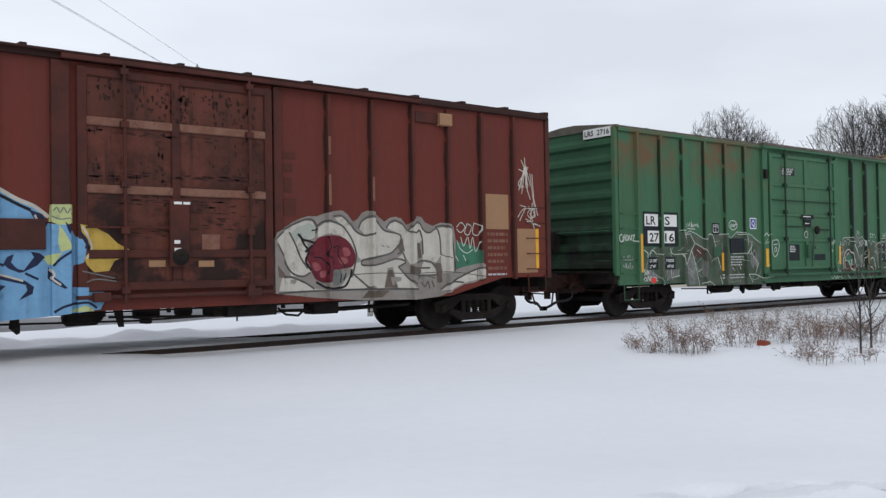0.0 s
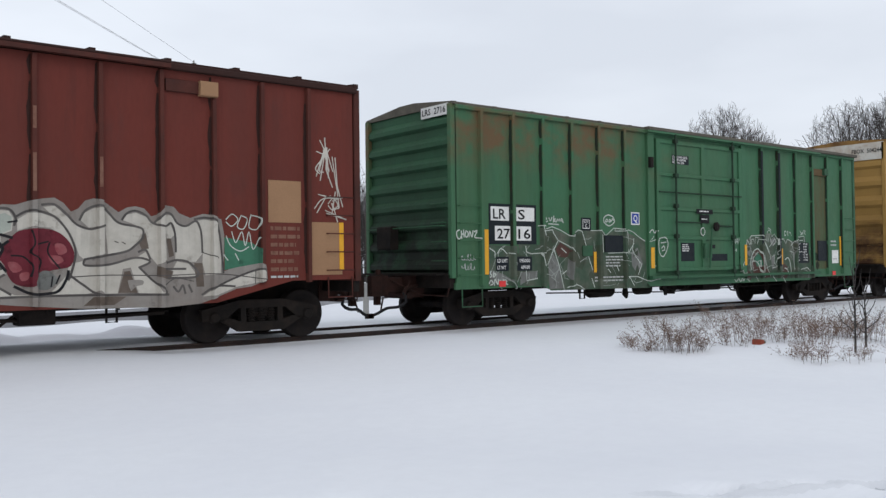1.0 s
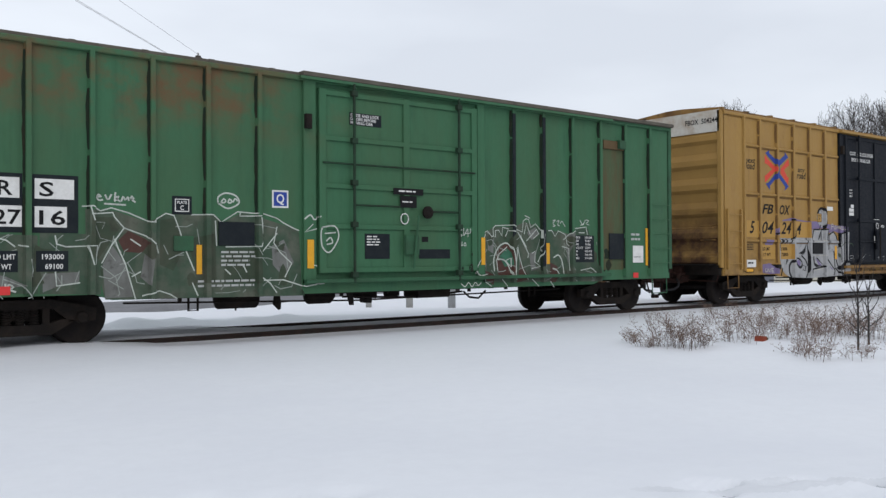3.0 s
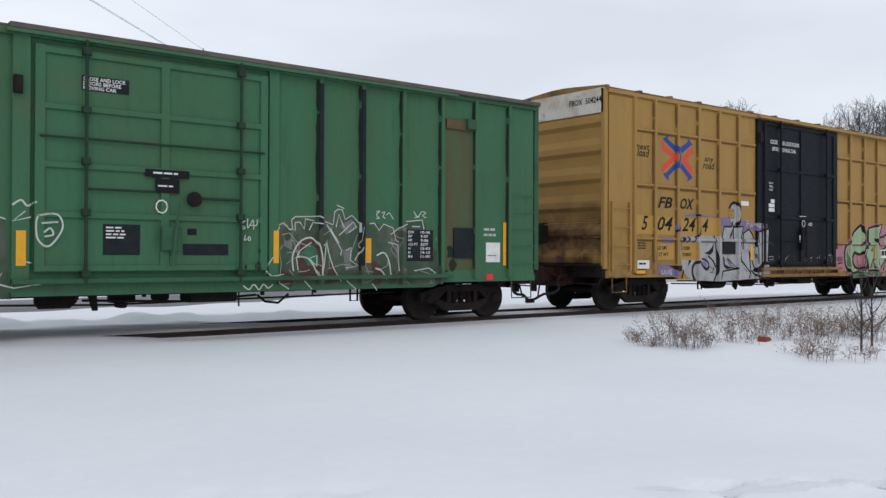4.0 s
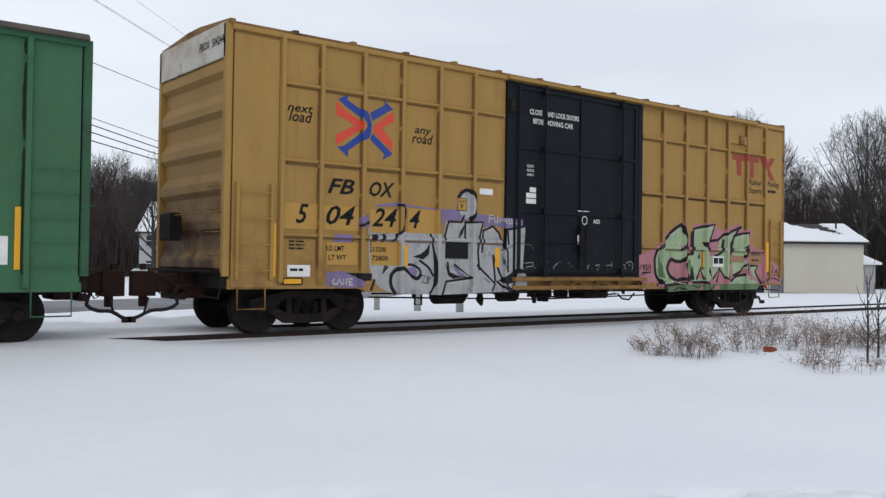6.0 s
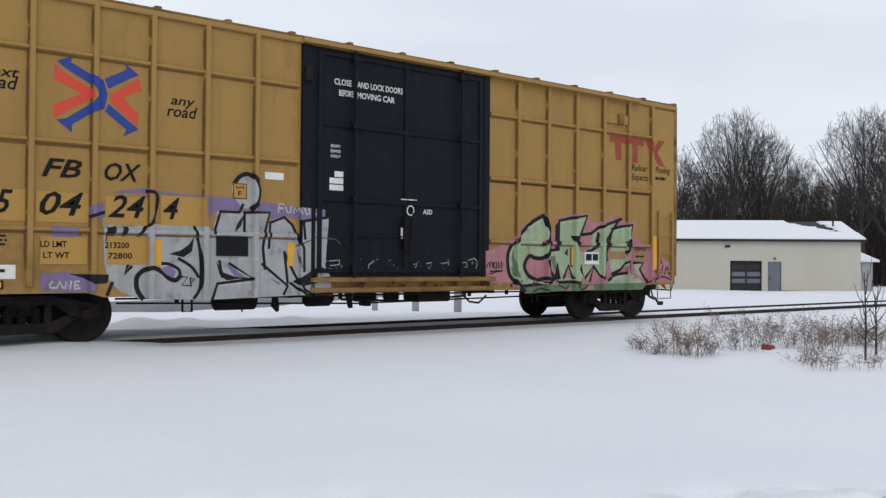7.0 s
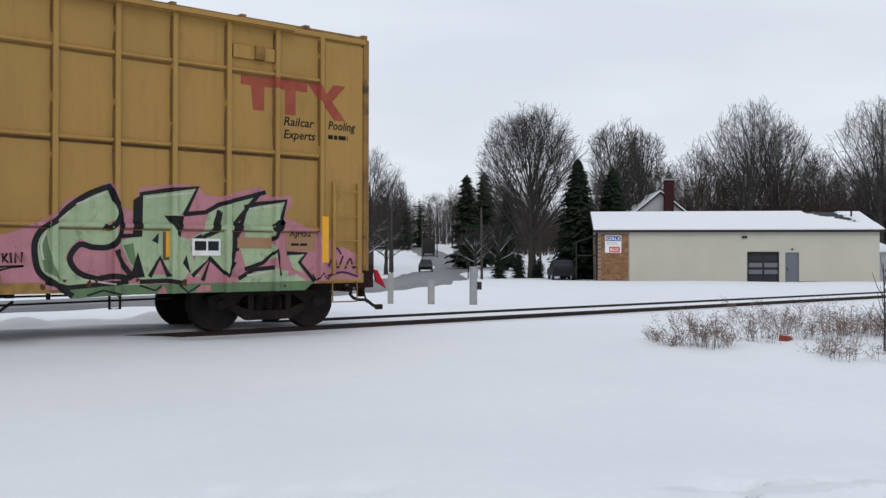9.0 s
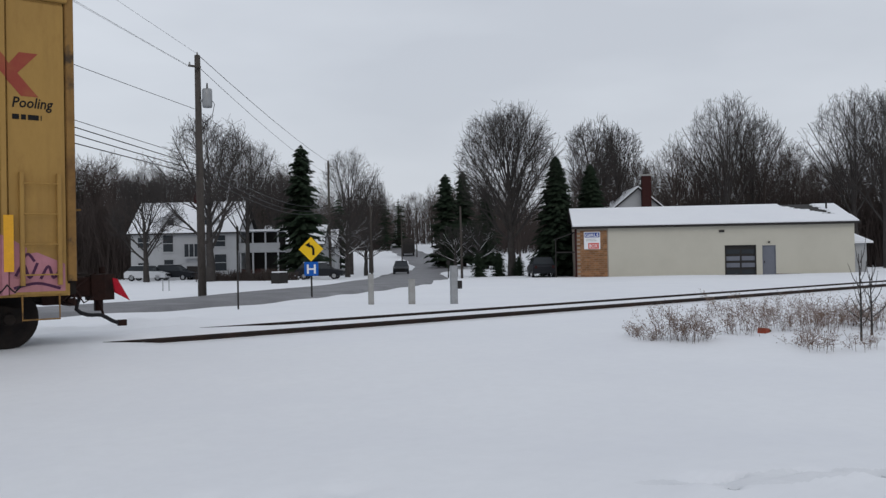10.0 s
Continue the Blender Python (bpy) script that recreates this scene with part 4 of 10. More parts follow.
    lettering("Q", 5.5, 2.24, 0.16, white_paint, car, y - 0.0065, 0.15)
    plate(12.88, 13.50, 1.18, 1.78, stencil_navy, car, y)
    for i, (a, b) in enumerate((("EXW", "10-08"), ("EW", "9-07"), ("IW", "9-06"), ("CU FT", "5277"), ("H", "12-03"), ("H", "14-10"), ("IH", "11-00"))):
        z = 1.71 - i * 0.077
        lettering(a, 12.91, z, 0.05, white_paint, car, y - 0.0065, 0.045 * max(1, len(a)))
        lettering(b, 13.2, z, 0.05, white_paint, car, y - 0.0065, 0.045 * len(b))
    plate(14.86, 15.24, 1.16, 1.56, white_paint, car, y, "paper_label", "white inspection label")
    bars(14.9, 1.3, 0.3, 1, stencil_navy, car, y - 0.0065, 0.03)
    bars(14.8, 1.85, 0.4, 2, grey_paint, car, y, 0.11)
    # door notices
    yd = -HALF - 0.072
    plate(6.93, 7.62, 3.70, 3.92, stencil_navy, door, yd, "notice")
    for i, txt in enumerate(("CLOSE AND LOCK", "DOORS BEFORE", "MOVING CAR")):
        lettering(txt, 6.95, 3.85 - i * 0.068, 0.055, white_paint, door, yd - 0.0065, 0.62 - 0.07 * i)
    plate(7.25, 7.80, 1.28, 1.74, stencil_navy, door, yd, "notice")
    bars(7.29, 1.70, 0.3, 4, white_paint, door, yd - 0.0065, 0.05, seed=3)
    plate(8.48, 9.24, 1.28, 1.46, stencil_navy, door, yd, "notice")
    plate(7.86, 8.56, 2.48, 2.6, black_paint, door, -HALF - 0.112, "notice")
    plate(8.02, 8.4, 2.24, 2.46, black_paint, door, -HALF - 0.112, "notice")
    bars(7.98, 2.56, 0.5, 1, white_paint, door, -HALF - 0.1185, 0.06)
    bars(8.06, 2.36, 0.3, 1, white_paint, door, -HALF - 0.1185, 0.05)
    green_side.paint("round_symbol", stroke([(8.12 + 0.09 * math.cos(a), 2.03 + 0.1 * math.sin(a)) for a in np.linspace(0, 5.5, 9)], 0.02, False, True), white_paint, door, 0.004)
    plate(8.55, 8.7, 1.6, 1.7, black_paint, door, yd, "notice")
    bars(4.5, 1.42, 0.65, 4, grey_paint, car, y, 0.07, seed=5)
    bars(4.1, 0.95, 1.2, 2, grey_paint, car, y - 0.008, 0.075, seed=6)
    # grime along the door sill and round the rods
    for shape in blotches(9.2, 1.0, 9.9, 1.6, 5, 402, 0.05) + blotches(13.8, 0.9, 14.6, 1.5, 6, 403, 0.09):
        green_side.paint("grime", shape, green_grime_shade, car, 0.003)
    # grime runs
    for k in (10.98, 11.86):
        green_side.paint("grime_run", [[(k - 0.045, 1.1), (k + 0.05, 1.1), (k + 0.045, 4.3), (k - 0.045, 4.3)]], stencil_navy, car, 0.004)
    green_side.paint("grime_run", [[(13.78, 1.0), (14.5, 1.0), (14.5, 3.8), (13.78, 3.8)]], stained_green, car, 0.003)
    post_grime_shade(green_side, car, green_posts[1:], 1.0, 4.36, green_grime_shade, 51, 0.03)
    end_gear(car, 0, -1, green_dark)
    end_gear(car, GL, 1, green_dark)
    plate_end = Geo().box(-0.09, -0.05, -1.42, -0.55, 4.28, 4.50)
    part("number_panel", plate_end, white_paint, car, "white number panel on the end")
    o = lettering("LRS  2716", -0.095, 4.32, 0.13, black_paint, car, -0.6, 0.76)
    o.location, o.rotation_euler = (-0.096, -0.6, 4.33), (0, 0, radians(-90))
    for c in (1.58, GL - 1.62):
        WHEELS.extend(truck(car, c, 0.42, 1.727, ""))
    coupler(car, 0, -1)
    coupler(car, GL, 1)
    underframe(car, 0, GL, 4.5)
    return car


green_car = build_green()

# ---- yellow box car: 16.33 m body, eaves at 5.19 m
YELLOW_X = 34.45
YL = 16.35
yellow_posts = [0.93, 1.69, 2.57, 3.43, 4.31, 5.18, 11.12, 12.0, 12.87, 13.76, 14.62, 15.47]
yellow_side = Side(YL, -HALF, [(x - 0.035, x + 0.035, -HALF - 0.08) for x in yellow_posts] + [(0.04, 0.86, -HALF - 0.03), (15.54, 16.3, -HALF - 0.03), (6.02, 6.2, -HALF - 0.075), (6.3, 10.1, -HALF - 0.075), (10.14, 10.3, -HALF - 0.075)], [(1.70, 1.74, -HALF - 0.055), (2.98, 3.02, -HALF - 0.055)])


def build_yellow():
    car = thing("yellow_boxcar", pose(YELLOW_X, TRACK, 0), "tall mustard-yellow boxcar with a dark sliding door and graffiti", "boxcar", "boxcars of the train")
    CARS["yellow"] = (car, YELLOW_X)
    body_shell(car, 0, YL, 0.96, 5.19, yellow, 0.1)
    roof(car, 0, YL, 5.19, 0.10, yellow_dark, 14, 0.03)
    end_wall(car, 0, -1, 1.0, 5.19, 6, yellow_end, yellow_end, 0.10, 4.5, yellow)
    end_wall(car, YL, 1, 1.0, 5.19, 6, yellow_dark, yellow_dark, 0.10)
    side_sill(car, 0.0, YL, 0.72, 0.96, yellow, 0.82, (2.5, 2.75))
    for x in yellow_posts:
        part("side_post", Geo().prism([(x - 0.06, -HALF + 0.002), (x - 0.035, -HALF - 0.08), (x + 0.035, -HALF - 0.08), (x + 0.06, -HALF + 0.002)], "z", 0.9, 5.08), yellow, car)
    cells = [0.93, 1.69, 2.57, 3.43, 4.31, 5.18, 6.0]
    cells_r = [10.32, 11.12, 12.0, 12.87, 13.76, 14.62, 15.47]
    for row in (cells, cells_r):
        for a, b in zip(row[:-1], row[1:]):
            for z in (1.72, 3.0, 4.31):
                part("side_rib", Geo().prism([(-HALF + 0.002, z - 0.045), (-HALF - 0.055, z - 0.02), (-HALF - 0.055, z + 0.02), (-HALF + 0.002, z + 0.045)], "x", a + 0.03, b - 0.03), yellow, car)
                # strip painted below each rib for its shade; middle row's right half is rust
                part("rib_grime", Geo().box(a + 0.058, b - 0.058, -HALF - 0.012, -HALF + 0.001, z - (0.075 if z == 3.0 else 0.062) - 0.012 * ((a * 7.3 + z) % 1.0), z - 0.044), sill_grime if z == 3.0 and a > 10 else yellow_shade_stain, car)
    part("eave_rail", Geo().box(0, YL, -HALF - 0.065, -HALF + 0.01, 5.05, 5.14, 0.015), yellow, car)
    for a, b in ((6.02, 6.2), (10.14, 10.3)):
        part("door_jamb", Geo().box(a, b, -HALF - 0.075, -HALF + 0.01, 1.0, 5.04, 0.01), black_door, car, "blue-black door jamb")
    part("door_threshold", Geo().box(6.2, 10.14, -HALF - 0.06, -HALF + 0.005, 1.02, 5.03), black_door, car, "blue-black door surround")
    y = -HALF - 0.075
    door = part("sliding_door", Geo().box(6.3, 10.1, y, -HALF + 0.012, 1.06, 5.0, 0.01), black_door, car, "closed blue-black sliding door")
    fr = -HALF - 0.11
    for z in (1.12, 2.38, 3.70, 4.94):
        part("door_rib", Geo().box(6.36, 10.05, fr + 0.002, y + 0.001, z - 0.04, z + 0.04, 0.01), black_door, door)
    for x in (6.36, 8.21, 10.04):
        part("door_stile", Geo().box(x - 0.045, x + 0.045, fr, y + 0.001, 1.08, 4.98, 0.01), black_door, door)
    for x in (7.04, 9.5):
        part("lock_rod", Geo().tube([(x, fr - 0.05, 1.0), (x, fr - 0.05, 5.04)], 0.03, 8), black_door, door, "vertical door lock rod")
        for z in (1.15, 2.4, 3.7, 4.9):
            part("rod_guide", Geo().box(x - 0.06, x + 0.06, fr - 0.09, fr, z - 0.05, z + 0.05, 0.01), black_door, door)
    part("gear_case", Geo().box(8.12, 8.4, fr - 0.08, fr + 0.001, 1.5, 2.1, 0.02), black_door, door)
    part("gear_lever", Geo().tube([(8.26, fr - 0.1, 1.2), (8.24, fr - 0.13, 1.6), (8.3, fr - 0.1, 2.2)], 0.022, 6), iron, door)
    part("cross_rod", Geo().tube([(7.04, fr - 0.02, 1.75), (8.1, fr - 0.02, 1.75)], 0.018, 6), black_door, door)
    part("door_track", Geo().box(6.0, 14.9, -HALF - 0.17, -HALF - 0.02, 5.06, 5.13), yellow, car)
    part("door_track", Geo().box(6.2, 10.4, -HALF - 0.17, -HALF - 0.02, 0.92, 1.0, 0.01), yellow_dark, car)
    part("door_track", Geo().box(6.2, 10.4, -HALF - 0.12, -HALF - 0.02, 0.74, 0.82, 0.01), yellow_dark, car)
    part("placard_holder", Geo().box(13.83, 14.56, -HALF - 0.055, -HALF + 0.001, 4.50, 4.72, 0.01), yellow, car)
    part("route_box", Geo().box(14.2, 14.36, -HALF - 0.13, -HALF - 0.03, 4.50, 4.72, 0.015), yellow_dark, car)
    part("placard_board", Geo().box(4.5, 5.05, -HALF - 0.035, -HALF + 0.001, 1.36, 1.76, 0.008), black_paint, car)
    part("door_hanger", Geo().box(6.05, 6.18, -HALF - 0.16, -HALF - 0.07, 4.4, 4.65, 0.01), iron, car)
    part("corner_gusset", Geo().box(0.04, 0.86, -HALF - 0.03, -HALF + 0.001, 0.82, 5.0), yellow, car)
    part("corner_gusset", Geo().box(15.54, 16.3, -HALF - 0.03, -HALF + 0.001, 0.82, 5.0), yellow, car)
    for x in (0.12, 0.74):
        part("ladder_rail", Geo().box(x - 0.03, x + 0.03, -HALF - 0.1, -HALF - 0.03, 0.95, 2.55, 0.008), yellow, car)
    for x in (15.7, 16.2):
        part("ladder_rail", Geo().box(x - 0.03, x + 0.03, -HALF - 0.1, -HALF - 0.03, 0.95, 2.55, 0.008), yellow, car)
    ladder(car, 0.15, 0.72, 1.1, 2.4, 4, yellow, -HALF - 0.03)
    ladder(car, 15.72, 16.18, 1.1, 2.4, 4, yellow, -HALF - 0.03)
    stirrup(car, 0.16, 0.66, yellow_dark, -HALF - 0.02, 0.82)
    stirrup(car, 15.7, 16.2, yellow_dark, -HALF - 0.02, 0.82)
    y = -HALF - 0.002
    for x, z0, z1, w in ((15.52, 1.15, 1.95, 0.13), (3.55, 1.2, 1.6, 0.1), (5.85, 1.2, 1.6, 0.12), (12.8, 1.25, 1.65, 0.1), (0.8, 1.0, 1.9, 0.08)):
        plate(x - w / 2, x + w / 2, z0, z1, reflector, car, y - (0.082 if abs(x - 15.52) < 0.1 else 0.031 if x < 1 else 0.004), "reflector_strip", "yellow retroreflective strip")
    # emblem of two crossed arrows in blue and red
    redp = [[(2.0, 4.12), (2.14, 4.0), (2.56, 3.79), (2.56, 3.70), (2.14, 3.42), (2.0, 3.33), (2.0, 3.53), (2.06, 3.55), (2.38, 3.73), (2.06, 3.87), (2.0, 3.86)],
            [(2.80, 3.76), (3.15, 4.02), (3.22, 4.07), (3.26, 3.86), (3.2, 3.87), (2.98, 3.74), (3.16, 3.55), (3.22, 3.54), (3.2, 3.31), (3.14, 3.38), (2.80, 3.64)]]
    blue = [[(2.03, 4.16), (2.24, 4.26), (2.22, 4.17), (2.57, 4.0), (2.69, 3.97), (2.755, 3.76), (2.71, 3.54), (2.53, 3.46), (2.25, 3.26), (2.25, 3.14), (2.03, 3.31), (2.17, 3.34), (2.53, 3.61), (2.63, 3.75), (2.53, 3.87), (2.17, 4.06)],
            [(2.71, 3.99), (3.03, 4.17), (3.01, 4.26), (3.22, 4.11), (3.13, 4.07), (2.765, 3.85)], [(2.72, 3.50), (3.04, 3.26), (2.99, 3.15), (3.22, 3.28), (3.13, 3.35), (2.765, 3.62)]]
    for piece in redp:
        yellow_side.paint("emblem_arrow", [piece], logo_red, car, 0.004, "red arrow of a crossed-arrow emblem")
    for piece in blue:
        yellow_side.paint("emblem_arrow", [piece], logo_blue, car, 0.006, "blue arrow of a crossed-arrow emblem")
    for txt, x, z, h, w in (("next", 1.03, 3.84, 0.15, 0.50), ("load", 1.06, 3.67, 0.19, 0.46), ("any", 3.72, 3.73, 0.15, 0.40), ("road", 3.66, 3.54, 0.19, 0.50)):
        lettering(txt, x, z, h, black_paint, car, y, w, 0.25)
    for txt, x, z, h, w in (("FB", 1.84, 2.48, 0.27, 0.56), ("OX", 2.72, 2.48, 0.27, 0.55), ("5", 1.22, 1.93, 0.34, 0.25), ("04", 1.82, 1.93, 0.34, 0.60), ("24", 2.78, 1.93, 0.34, 0.56), ("4", 3.62, 1.93, 0.34, 0.26)):
        lettering(txt, x, z, h, black_paint, car, y - 0.0105, w, 0.3)
    for txt, x, z in (("LD LMT", 1.84, 1.46), ("LT WT", 1.88, 1.30), ("213200", 2.74, 1.46), ("72800", 2.79, 1.30)):
        lettering(txt, x, z, 0.09, black_paint, car, y - 0.012, 0.36)
    plate(1.08, 1.52, 1.00, 1.20, white_paint, car, y, "paper_label", "white paper label with torn writing")
    bars(1.13, 1.14, 0.32, 1, stencil_navy, car, y - 0.0065, 0.1)
    plate(0.97, 1.36, 0.86, 0.98, black_paint, car, -HALF - 0.032, "stencil_plate")
    plate(1.0, 1.33, 0.88, 0.96, reflector, car, -HALF - 0.039, "stencil_plate")
    bars(1.1, 1.62, 0.35, 3, black_paint, car, y, 0.06, seed=11)
    plate(5.35, 5.7, 2.66, 2.78, white_paint, car, y, "paper_label", "white paper label")
    # faded red emblem: one long bar on two posts, ending in a cross
    m = [[(13.98, 4.26), (14.66, 4.26), (14.66, 4.08), (13.98, 4.08)], [(14.16, 4.08), (14.40, 4.08), (14.40, 3.68), (14.2, 3.68)],
         [(14.66, 4.26), (15.2, 4.26), (15.2, 4.08), (14.66, 4.08)], [(14.78, 4.08), (14.98, 4.08), (14.98, 3.66), (14.78, 3.66)],
         [(15.18, 4.26), (15.42, 4.26), (15.95, 3.64), (15.72, 3.64)], [(15.70, 4.26), (15.95, 4.26), (15.62, 3.9), (15.5, 4.0)]]
    for piece in m:
        yellow_side.paint("faded_mark", [piece], faded_red, car, 0.003, "faded red block mark")
    for txt, x, z, w in (("Railcar", 14.76, 3.48, 0.58), ("Experts", 14.76, 3.26, 0.60)):
        lettering(txt, x, z, 0.15, black_paint, car, y, w, 0.2)
    lettering("Pooling", 15.60, 3.48, 0.15, black_paint, car, -HALF - 0.034, 0.55, 0.2)
    bars(15.60, 3.38, 0.45, 1, black_paint, car, -HALF - 0.031, 0.16, seed=9)
    lettering("XJH52", 14.86, 1.60, 0.11, black_paint, car, y - 0.014, 0.42)
    plate(14.8, 15.36, 1.35, 1.74, tan_patch, car, y, "tan_patch", thick=0.008)
    bars(14.9, 1.48, 0.4, 1, black_paint, car, y - 0.0085, 0.09)
    # rust washed out below the ribs
    r = random.Random(8)
    for row, z in ((cells_r, 2.945), (cells, 1.66), (cells_r, 4.255)):
        for a, b in zip(row[:-1], row[1:]):
            if r.random() < 0.8:
                c, e = a + 0.07 + 0.2 * r.random(), b - 0.07 - 0.2 * r.random()
                yellow_side.paint("rust_stain", [[(c, z + 0.012), (c + 0.1, z - 0.03 * r.random()), ((c + e) / 2, z - 0.02), (e, z - 0.03 * r.random()), (e, z + 0.012)]], rust_patch, car, 0.003)
    # door notices
    yd = -HALF - 0.077
    for txt, x, z, w in (("CLOSE", 6.64, 4.42, 0.36), ("AND LOCK DOORS", 7.12, 4.42, 1.0), ("BEFORE", 6.74, 4.23, 0.30), ("MOVING CAR", 7.12, 4.23, 0.82)):
        lettering(txt, x, z, 0.11, white_paint, door, yd, w)
    for txt, z in (("SECURITY", 3.30), ("DEVICE", 3.21), ("ONLY", 3.12)):
        lettering(txt, 6.58, z, 0.05, white_paint, door, yd, 0.2)
    for i, (a, b) in enumerate(((6.66, 6.84), (6.56, 6.84), (6.56, 6.84))):
        plate(a, b, 2.78 - i * 0.12, 2.88 - i * 0.12, white_paint, door, yd, "torn_label")
    lettering("ASD", 8.62, 2.2, 0.09, white_paint, door, yd, 0.22)
    yellow_side.paint("round_symbol", stroke([(8.3 + 0.08 * math.cos(a), 2.25 + 0.09 * math.sin(a)) for a in np.linspace(0, 5.5, 9)], 0.02, False, True), white_paint, door, 0.04)
    bars(8.08, 2.46, 0.46, 1, white_paint, door, -HALF - 0.112, 0.04)
    plate(8.08, 8.22, 1.72, 1.92, white_paint, door, -HALF - 0.112, "torn_label")
    # white board across the top of the end, stained by rust
    part("end_number_board", Geo().box(-0.10, -0.05, -1.47, 1.47, 4.60, 5.17), end_board, car, "white end board stained with rust")
    o = lettering("FBOX  504244", -0.105, 4.86, 0.14, black_paint, car, -0.35, 1.0)
    o.location, o.rotation_euler = (-0.106, -0.42, 4.84), (0, 0, radians(-90))
    post_grime_shade(yellow_side, car, yellow_posts[1:], 1.05, 5.0, yellow_shade_stain, 52, 0.018)
    end_gear(car, 0, -1, yellow_dark)
    end_gear(car, YL, 1, yellow_dark)
    for c in (1.72, YL - 1.62):
        WHEELS.extend(truck(car, c, 0.457, 1.778, ""))
    coupler(car, 0, -1)
    coupler(car, YL, 1)
    flag = Geo()
    fx = YL + 1.02
    flag.add([(fx - 0.02, -0.3, 1.0), (fx + 0.06, -0.3, 0.98), (fx + 0.26, -0.3, 0.62), (fx + 0.02, -0.3, 0.76), (fx - 0.02, -0.26, 1.0), (fx + 0.06, -0.24, 0.98), (fx + 0.26, -0.27, 0.62), (fx + 0.02, -0.25, 0.76)],
             [(0, 1, 2, 3), (4, 7, 6, 5), (0, 4, 5, 1), (1, 5, 6, 2), (2, 6, 7, 3), (3, 7, 4, 0)])
    part("rear_flag", flag, flag_red, car, "red cloth rear-end flag")
    underframe(car, 0, YL, 5.1)
    return car


yellow_car = build_yellow()

# ---- oxide red box car: right end at the origin of its plan
RED_X = 13.58
RL = 16.3
red_posts = [-5.47, -4.54, -3.61, -2.74, -1.88, -0.99, -10.85, -11.75, -12.65, -13.55, -14.45, -15.35]
red_side = Side(RL, -HALF, [(x - 0.03, x + 0.03, -HALF - 0.08) for x in red_posts] + [(-10.12, -9.86, -HALF - 0.075), (-9.76, -6.62, -HALF - 0.075), (-9.77, -9.63, -HALF - 0.115), (-8.35, -8.21, -HALF - 0.115), (-6.75, -6.61, -HALF - 0.115), (-6.56, -6.40, -HALF - 0.075)])


def build_red():
    car = thing("red_boxcar", pose(RED_X, TRACK, 0), "oxide-red boxcar with a rusted plug door and pale graffiti", "boxcar", "boxcars of the train")
    CARS["red"] = (car, RED_X)
    body_shell(car, -RL, 0, 1.1, 4.52, red, 0.1)
    roof(car, -RL, 0, 4.54, 0.12, red_grime, 14, 0.05)
    end_wall(car, 0, 1, 1.0, 4.52, 8, red_dark, red_dark, 0.12)
    end_wall(car, -RL, -1, 1.0, 4.52, 8, red_dark, red_dark, 0.12)
    side_sill(car, -RL, 0.0, 0.70, 1.1, red, 1.06, (1.3, 2.7))
    for x in red_posts:
        top = 4.38 if x != -2.74 else 4.0
        part("side_post", Geo().prism([(x - 0.05, -HALF + 0.002), (x - 0.03, -HALF - 0.08), (x + 0.03, -HALF - 0.08), (x + 0.05, -HALF + 0.002)], "z", 1.0, top), red_post, car)
    part("eave_rail", Geo().box(-RL, 0, -HALF - 0.09, -HALF + 0.01, 4.40, 4.50, 0.015), red_grime, car)
    part("door_track", Geo().box(-10.0, -3.5, -HALF - 0.18, -HALF - 0.02, 4.40, 4.47), red_dark, car)
    part("door_track_cover", Geo().box(-RL + 0.02, -3.5, -HALF - 0.18, -HALF + 0.05, 4.472, 4.514, 0.012), red_grime, car)
    for a, b in ((-10.12, -9.86), (-6.56, -6.40)):
        part("door_jamb", Geo().box(a, b, -HALF - 0.075, -HALF + 0.01, 0.9, 4.38, 0.01), red_dark, car)
    y = -HALF - 0.075
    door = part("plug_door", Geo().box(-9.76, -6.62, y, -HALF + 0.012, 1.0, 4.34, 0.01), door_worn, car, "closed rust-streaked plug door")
    fr = -HALF - 0.115
    for z, mat in ((1.06, red_dark), (1.55, red_dark), (2.52, red_pale), (3.53, red_pale), (4.26, red_dark)):
        part("door_rib", Geo().box(-9.66, -6.7, fr + 0.002, y + 0.001, z - 0.065, z + 0.065, 0.015), mat, door, "faded door rib" if mat is red_pale else "")
    for x in (-9.7, -8.28, -6.68):
        part("door_stile", Geo().box(x - 0.07, x + 0.07, fr, y + 0.001, 1.02, 4.32, 0.01), red_dark, door)
    for x in (-9.1, -7.05):
        part("lock_rod", Geo().tube([(x, fr - 0.05, 0.8), (x, fr - 0.05, 4.42)], 0.026, 8), red_dark, door, "vertical door lock rod")
        for z in (1.0, 1.9, 2.6, 3.5, 4.3):
            part("rod_guide", Geo().box(x - 0.06, x + 0.06, fr - 0.085, fr, z - 0.05, z + 0.05, 0.01), red_dark, door)
    part("gear_case", Geo().box(-8.42, -8.1, fr - 0.08, fr + 0.001, 1.35, 2.4, 0.02), red_dark, door)
    part("hand_wheel", Geo().lathe([(fr - 0.13, 0.0), (fr - 0.14, 0.05), (fr - 0.1, 0.13), (fr - 0.06, 0.13)], (-8.26, 0, 1.5), "y", 14), iron, door)
    part("cross_rod", Geo().tube([(-9.66, fr - 0.02, 1.95), (-8.42, fr - 0.02, 1.95)], 0.018, 6), red_dark, door)
    for x in (-9.45, -7.0):
        part("door_roller", Geo().box(x - 0.12, x + 0.12, -HALF - 0.2, -HALF - 0.08, 0.84, 0.98, 0.02), red_dark, door)
    # paint peeled off the upper panel in dark flakes
    r = random.Random(3)
